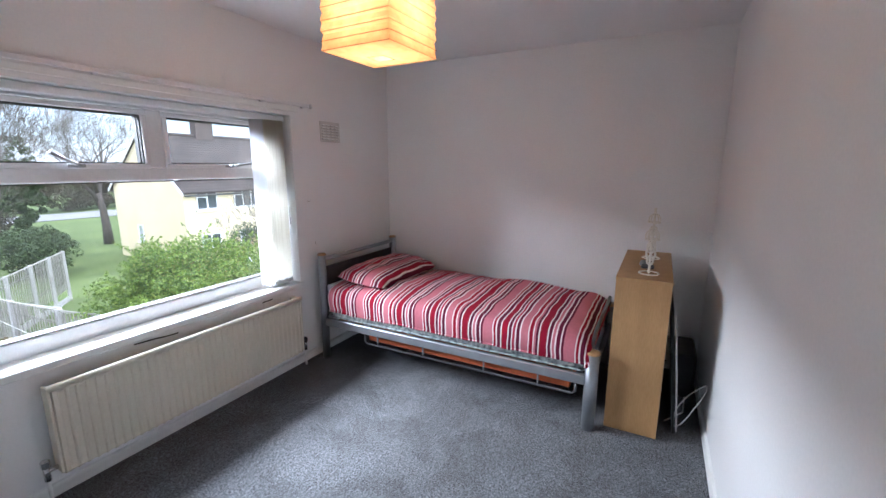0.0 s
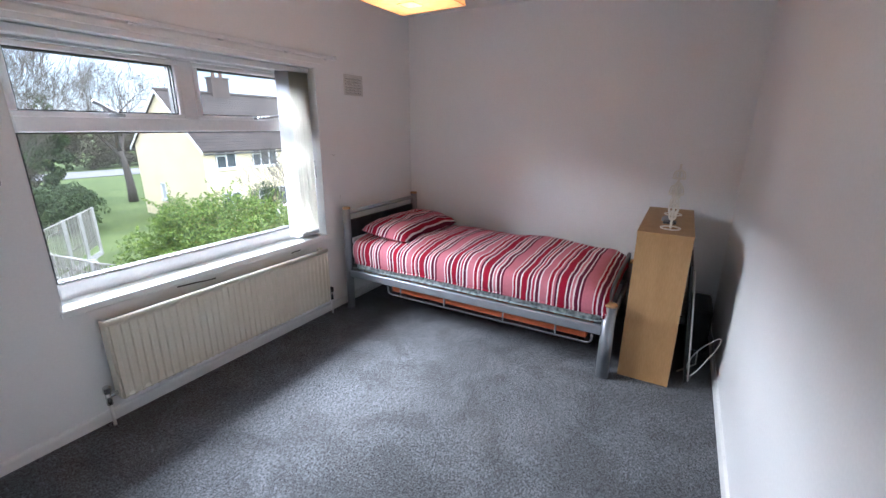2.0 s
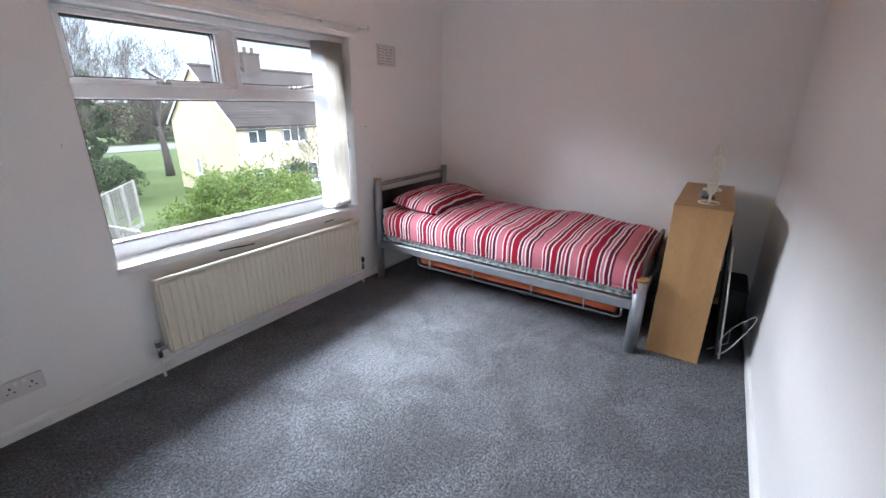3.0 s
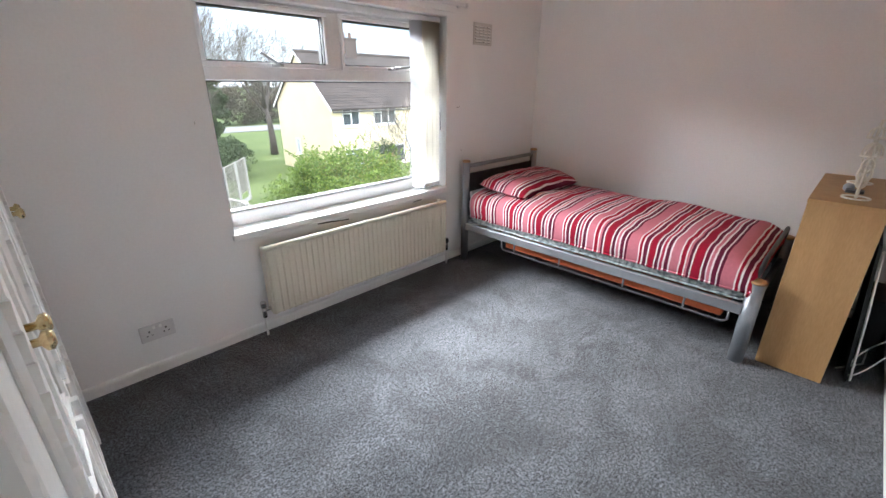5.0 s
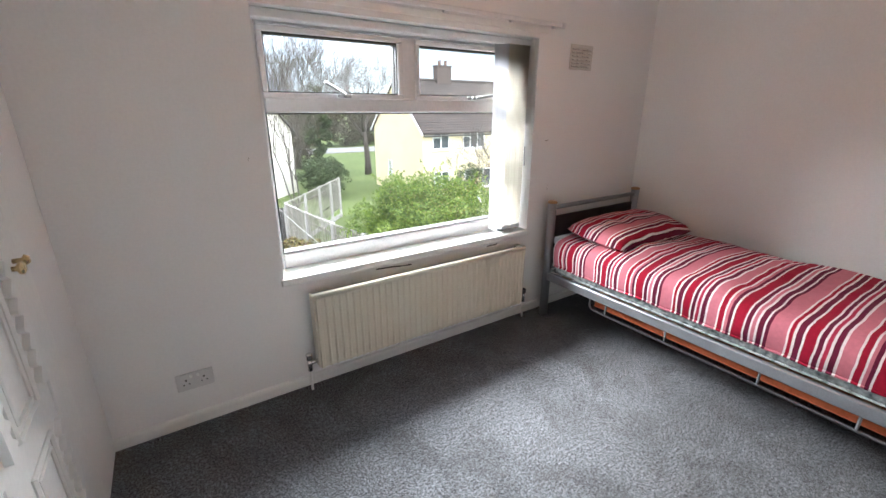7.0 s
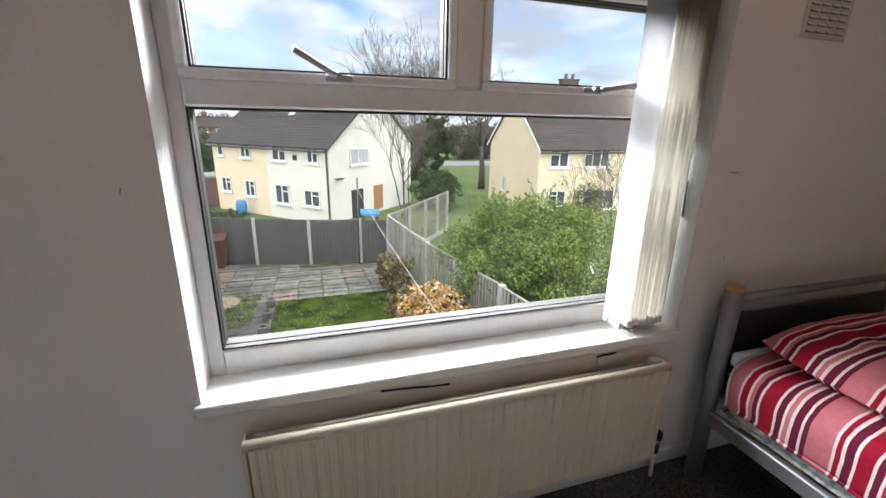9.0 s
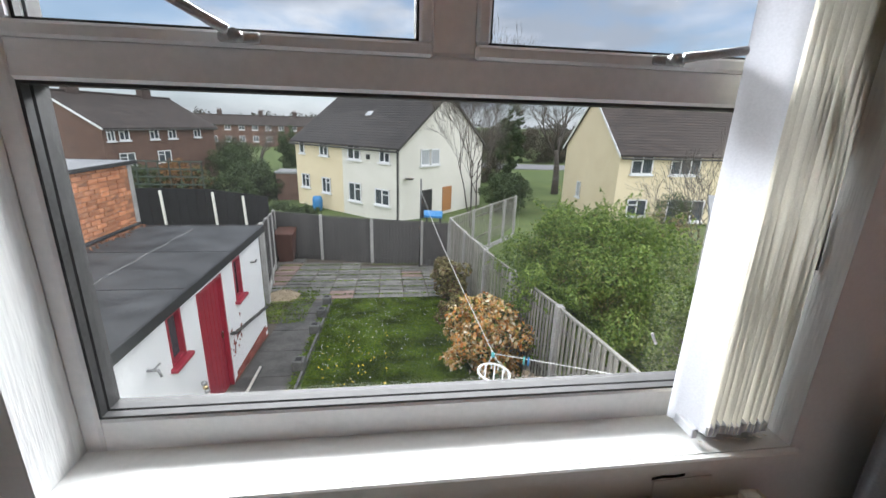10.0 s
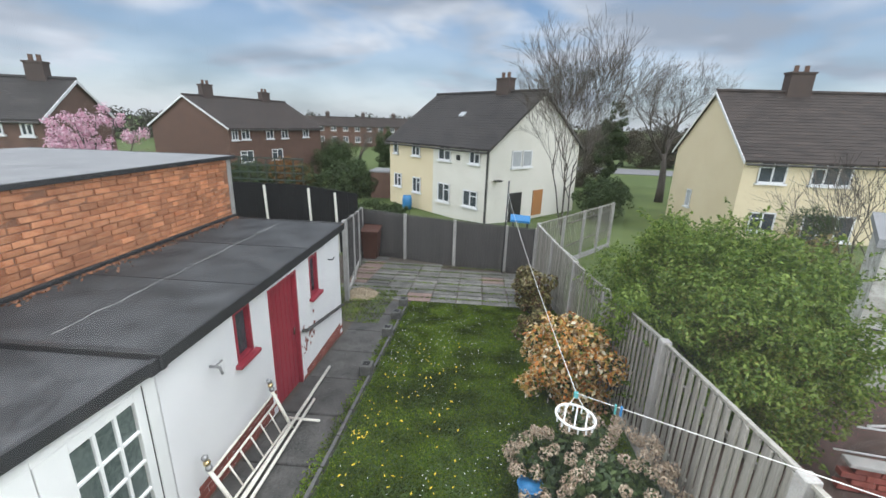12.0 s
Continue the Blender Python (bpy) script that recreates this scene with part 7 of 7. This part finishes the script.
# ---- trees ----
def bare_tree(at, height, spread, seed, label, stems=1, group="bare trees", levels=5, thick=0.16, lowest=0.22, lift=0.12):
    t = thing("bare_tree", at, label, "tree", group)
    rng = random.Random(seed)
    trunk, crown = bmesh.new(), bmesh.new()

    def grow(p, d, length, radius, level):
        n = 3 if level < 3 else 2
        pts, radii = [p], [radius]
        q, dirn = p.copy(), d.copy()
        for k in range(n):
            dirn = (dirn + Vector((rng.uniform(-1, 1), rng.uniform(-1, 1), rng.uniform(-0.3, 0.6))) * 0.16).normalized()
            q = q + dirn * (length / n)
            pts.append(q.copy())
            radii.append(max(radius * (1 - 0.5 * (k + 1) / n), 0.0055))
        tube(pts, radii, 7 if level < 2 else 4 if level < 4 else 3, trunk if level < 2 else crown)
        if level >= levels:
            return
        kids = 4 if level < 2 else 3
        for k in range(kids):
            f = rng.uniform(0.35 if level else lowest + 0.25, 1.0) if k else 1.0
            i = min(int(f * n), n - 1)
            start = pts[i].lerp(pts[i + 1], f * n - i) if f < 1 else pts[-1]
            ang = rng.uniform(0, 2 * math.pi)
            side = dirn.orthogonal().normalized()
            side = side * math.cos(ang) + dirn.cross(side) * math.sin(ang)
            nd = (dirn * 1.0 + side * spread * rng.uniform(0.5, 1.2) + Vector((0, 0, lift))).normalized()
            grow(start, nd, length * rng.uniform(0.55, 0.8), radii[i] * 0.6, level + 1)

    for s in range(stems):
        lean = Vector((rng.uniform(-0.2, 0.2), rng.uniform(-0.2, 0.2), 1)).normalized() if stems > 1 else Vector((0.03, 0, 1)).normalized()
        off = Vector((rng.uniform(-0.35, 0.35), rng.uniform(-0.35, 0.35), 0)) if stems > 1 else Vector()
        grow(Vector(at) + off, lean, height * (0.42 if stems == 1 else 0.48), thick, 0)
    part("trunk", trunk, BARK, t, smooth=True)
    part("crown", crown, TWIG, t, "bare twigs without leaves")
    return t


bare_tree((3.3, 21.0, G(21)), 7.2, 0.52, 7, "slender leafless multi-stemmed tree with thin branches", stems=4, thick=0.048, levels=6, lift=0.14)
bare_tree((14.3, 36.0, G(36)), 9.6, 0.8, 12, "broad leafless tree with a short dark trunk", thick=0.36, levels=7, lift=0.2)
bare_tree((20.5, 44.0, G(44)), 7.6, 0.7, 9, "leafless tree standing behind the houses", thick=0.28, levels=5)
bare_tree((10.5, 47.0, G(47)), 7.4, 0.65, 10, "leafless tree standing behind the houses", thick=0.26, levels=5)
bare_tree((-29.0, 46.0, G(46)), 6.6, 0.7, 14, "leafless tree standing behind the houses", thick=0.25, levels=5)
bare_tree((-16.0, 52.0, G(46)), 5.6, 0.7, 15, "leafless tree standing behind the houses", thick=0.2, levels=5)
bare_tree((9.3, 11.5, G(11.5)), 3.6, 0.7, 21, "thin leafless shrub in front of the cream house", stems=3, thick=0.03, levels=4)


def far_shrub(x, y, rx, rz, mat, seed, label, count=2600, size=0.12, name="garden_shrub", category="shrub", lift=0.0):
    z = G(y)
    b = clumps(x, y, z + rz * 0.85 + lift, rx, rx * 0.8, rz, 60, min(rx, rz) * 0.26, seed)
    return shrub(name, (x, y, z), label, category, b, count * 2, size * 0.7, mat, seed + 100, 3, "garden shrubs beyond the fence")


BUDDING = leafy("budding_twigs", [(0.06, 0.05, 0.035), (0.1, 0.085, 0.06), (0.07, 0.075, 0.035)], 0.8, 0.25)
far_shrub(-11.6, 32.0, 2.4, 1.2, DARKLEAF, 61, "dark green hedge shrub beyond the fence", 4200)
far_shrub(-15.0, 31.0, 2.0, 1.4, DARKLEAF, 62, "dark green hedge shrub beyond the fence", 4200)
far_shrub(-15.4, 30.5, 1.8, 1.6, AUTUMN, 63, "rust-brown leaved shrub beyond the fence", 3600)
far_shrub(-17.8, 29.5, 2.0, 1.5, DARKLEAF, 64, "dark green shrub beside a brick house", 3600)
far_shrub(-5.6, 22.4, 1.0, 0.6, DARKLEAF, 65, "low green shrub before the cream house", 1800, 0.08)
far_shrub(-7.3, 24.0, 1.0, 0.7, DARKLEAF, 66, "low green shrub before the cream house", 1800, 0.08)
far_shrub(7.4, 28.0, 2.0, 1.3, DARKLEAF, 67, "dark green shrub between two houses", 3400)
far_shrub(9.0, 33.0, 1.9, 1.2, DARKLEAF, 68, "brownish green shrub between two houses", 3400)
far_shrub(15.0, 20.6, 1.2, 1.1, DARKLEAF, 69, "dark shrub below the cream house windows", 2400, 0.07)
far_shrub(6.9, 10.2, 1.3, 1.1, VARIEG, 70, "straggly brown shrub near the outbuilding", 2600, 0.06)
far_shrub(-11.6, 48.0, 1.4, 2.6, DARKLEAF, 71, "round dark evergreen tree before a terrace", 3000, 0.14, "evergreen_tree", "tree", 0.6)
far_shrub(11.6, 42.0, 1.5, 4.3, DARKLEAF, 72, "tall dark evergreen tree behind a bare tree", 5200, 0.15, "evergreen_tree", "tree", 0.4)
far_shrub(-11.0, 33.0, 2.6, 1.5, DARKLEAF, 74, "dark green hedge shrub beyond the fence", 4200)
far_shrub(-15.5, 43.0, 3.2, 1.9, DARKLEAF, 77, "dark green hedge shrub before a terrace", 4600)
far_shrub(-20.0, 52.0, 3.4, 2.2, BUDDING, 78, "brownish budding tree before a terrace", 4600)
far_shrub(-9.5, 55.0, 4.0, 2.2, DARKLEAF, 79, "dark green hedge shrub before a terrace", 4600)
far_shrub(-6.5, 38.0, 2.4, 1.4, DARKLEAF, 75, "dark green hedge shrub beyond the fence", 3600)
far_shrub(9.6, 44.0, 2.6, 1.7, BUDDING, 76, "brownish green roadside hedge", 3600)
for k, (x, y, r, h) in enumerate(((10, 68, 4.0, 3.0), (17, 70, 4.5, 2.6), (24, 69, 4.2, 3.2), (31, 71, 4.5, 2.8), (38, 66, 4.0, 3.0))):
    far_shrub(x, y, r, h, BUDDING, 80 + k, "brown budding tree beyond the road", 5200, 0.2, "budding_tree", "tree")
far_shrub(-20.5, 22.5, 2.2, 1.9, AUTUMN, 73, "brownish budding tree beside a brick house", 2400, 0.07)


def magnolia():
    at = (-16.4, 15.6, G(15.6))
    t = thing("magnolia_tree", at, "magnolia tree covered in pink blossom", "tree")
    rng = random.Random(33)
    bm = bmesh.new()
    blobs = []
    for i in range(24):
        a = rng.uniform(0, 2 * math.pi)
        r = rng.uniform(0.2, 1.75)
        top = Vector((at[0] + r * math.cos(a), at[1] + r * math.sin(a), rng.uniform(-0.4, 1.45) - 0.3 * r))
        mid = Vector(at).lerp(top, 0.5) + Vector((rng.uniform(-0.2, 0.2), rng.uniform(-0.2, 0.2), 0.2))
        tube([Vector(at), mid, top], [0.07, 0.04, 0.012], 6, bm)
        for k in range(5):
            p = mid.lerp(top, rng.uniform(0.3, 1.1))
            blobs.append((p.x + rng.uniform(-0.25, 0.25), p.y + rng.uniform(-0.25, 0.25), p.z + rng.uniform(-0.15, 0.2), rng.uniform(0.12, 0.3)))
    part("trunk", bm, BARK, t, smooth=True)
    shards("blossom", 9000, blobs_place(blobs, 0.25), 0.06, BLOSSOM, 91, "", "", t)


magnolia()


def far_woods():
    """A low broken line of trees at the horizon."""
    rng = np.random.default_rng(5)
    blobs = []
    for k in range(420):
        a = math.radians(rng.uniform(-75, 75))
        d = rng.uniform(110, 170)
        blobs.append((d * math.sin(a), d * math.cos(a), -4.6 + rng.uniform(0.5, 5.2), rng.uniform(1.6, 3.6)))
    shards("far_woods", 42000, blobs_place(blobs, 0.6), 0.55, FARLEAF, 95, "low dark line of distant trees", "trees")


FARLEAF = leafy("far_trees", [(0.05, 0.05, 0.04), (0.075, 0.07, 0.055), (0.05, 0.065, 0.035)], 0.9, 0.2)
far_woods()


# ---- bits beyond the fence ----
def small_bits():
    b = thing("blue_tarpaulin", (0.8, 13.4, G(13.4)), "blue plastic sheet over a low frame", "tarpaulin")
    part("sheet", plate([(0.25, 13.2, -1.74), (0.85, 13.0, -1.74), (0.95, 13.7, -1.7), (0.3, 13.9, -1.7)], (0, 0, 0.07)), BLUE, b)
    for x, y in ((0.35, 13.3), (0.8, 13.1), (0.85, 13.6), (0.4, 13.8)):
        part("leg", tube([(x, y, G(13.4) - 0.1), (x, y, -1.7)], 0.03, 6), STEEL, b)
    d = thing("water_butt", (-5.75, 28.2, G(28.2)), "blue plastic water butt by the cream house", "barrel")
    part("body", lathe([(0.28, 0), (0.34, 0.3), (0.34, 0.7), (0.28, 0.95)], (-5.75, 28.2, G(28.2)), 16), BLUE, d, smooth=True)
    s = thing("low_paling_fence", (-4.0, 18.0, G(18)), "low rough paling fence beyond the garden", "fence")
    rng = random.Random(8)
    for k in range(46):
        x = -7.6 + k * 0.15
        y = 19.6 - k * 0.05
        part("paling", box(x - 0.03, y - 0.012, G(y) - 0.05, x + 0.03, y + 0.012, G(y) + 0.5 + rng.uniform(-0.12, 0.2), 0.003), BOARDDARK, s)
    t = thing("garden_trellis", (-9.5, 17.0, G(17)), "dark green lattice trellis in the next garden", "trellis")
    for k in range(9):
        part("upright", box(-11.5 + k * 0.4, 17.0, G(17), -11.46 + k * 0.4, 17.04, -0.35), DARKGREEN, t)
    for k in range(7):
        part("lath", box(-11.6, 16.97, -2.2 + k * 0.3, -8.2, 17.0, -2.15 + k * 0.3), DARKGREEN, t)
    g = thing("garden_shed_roof", (-8.0, 33.0, G(33)), "pale flat-roofed shed beyond the hedge", "shed")
    part("wall", box(-9.3, 32.0, -4.6, -6.9, 34.0, -2.6), BROWNB, g)
    part("roof", box(-9.4, 31.9, -2.6, -6.8, 34.1, -2.45, 0.02), FELTL, g, "pale shed roof")


DARKGREEN = surface("dark_green_paint", (0.02, 0.035, 0.025), (0.04, 0.06, 0.045), 0.7, 5, 50, 0.1)
small_bits()
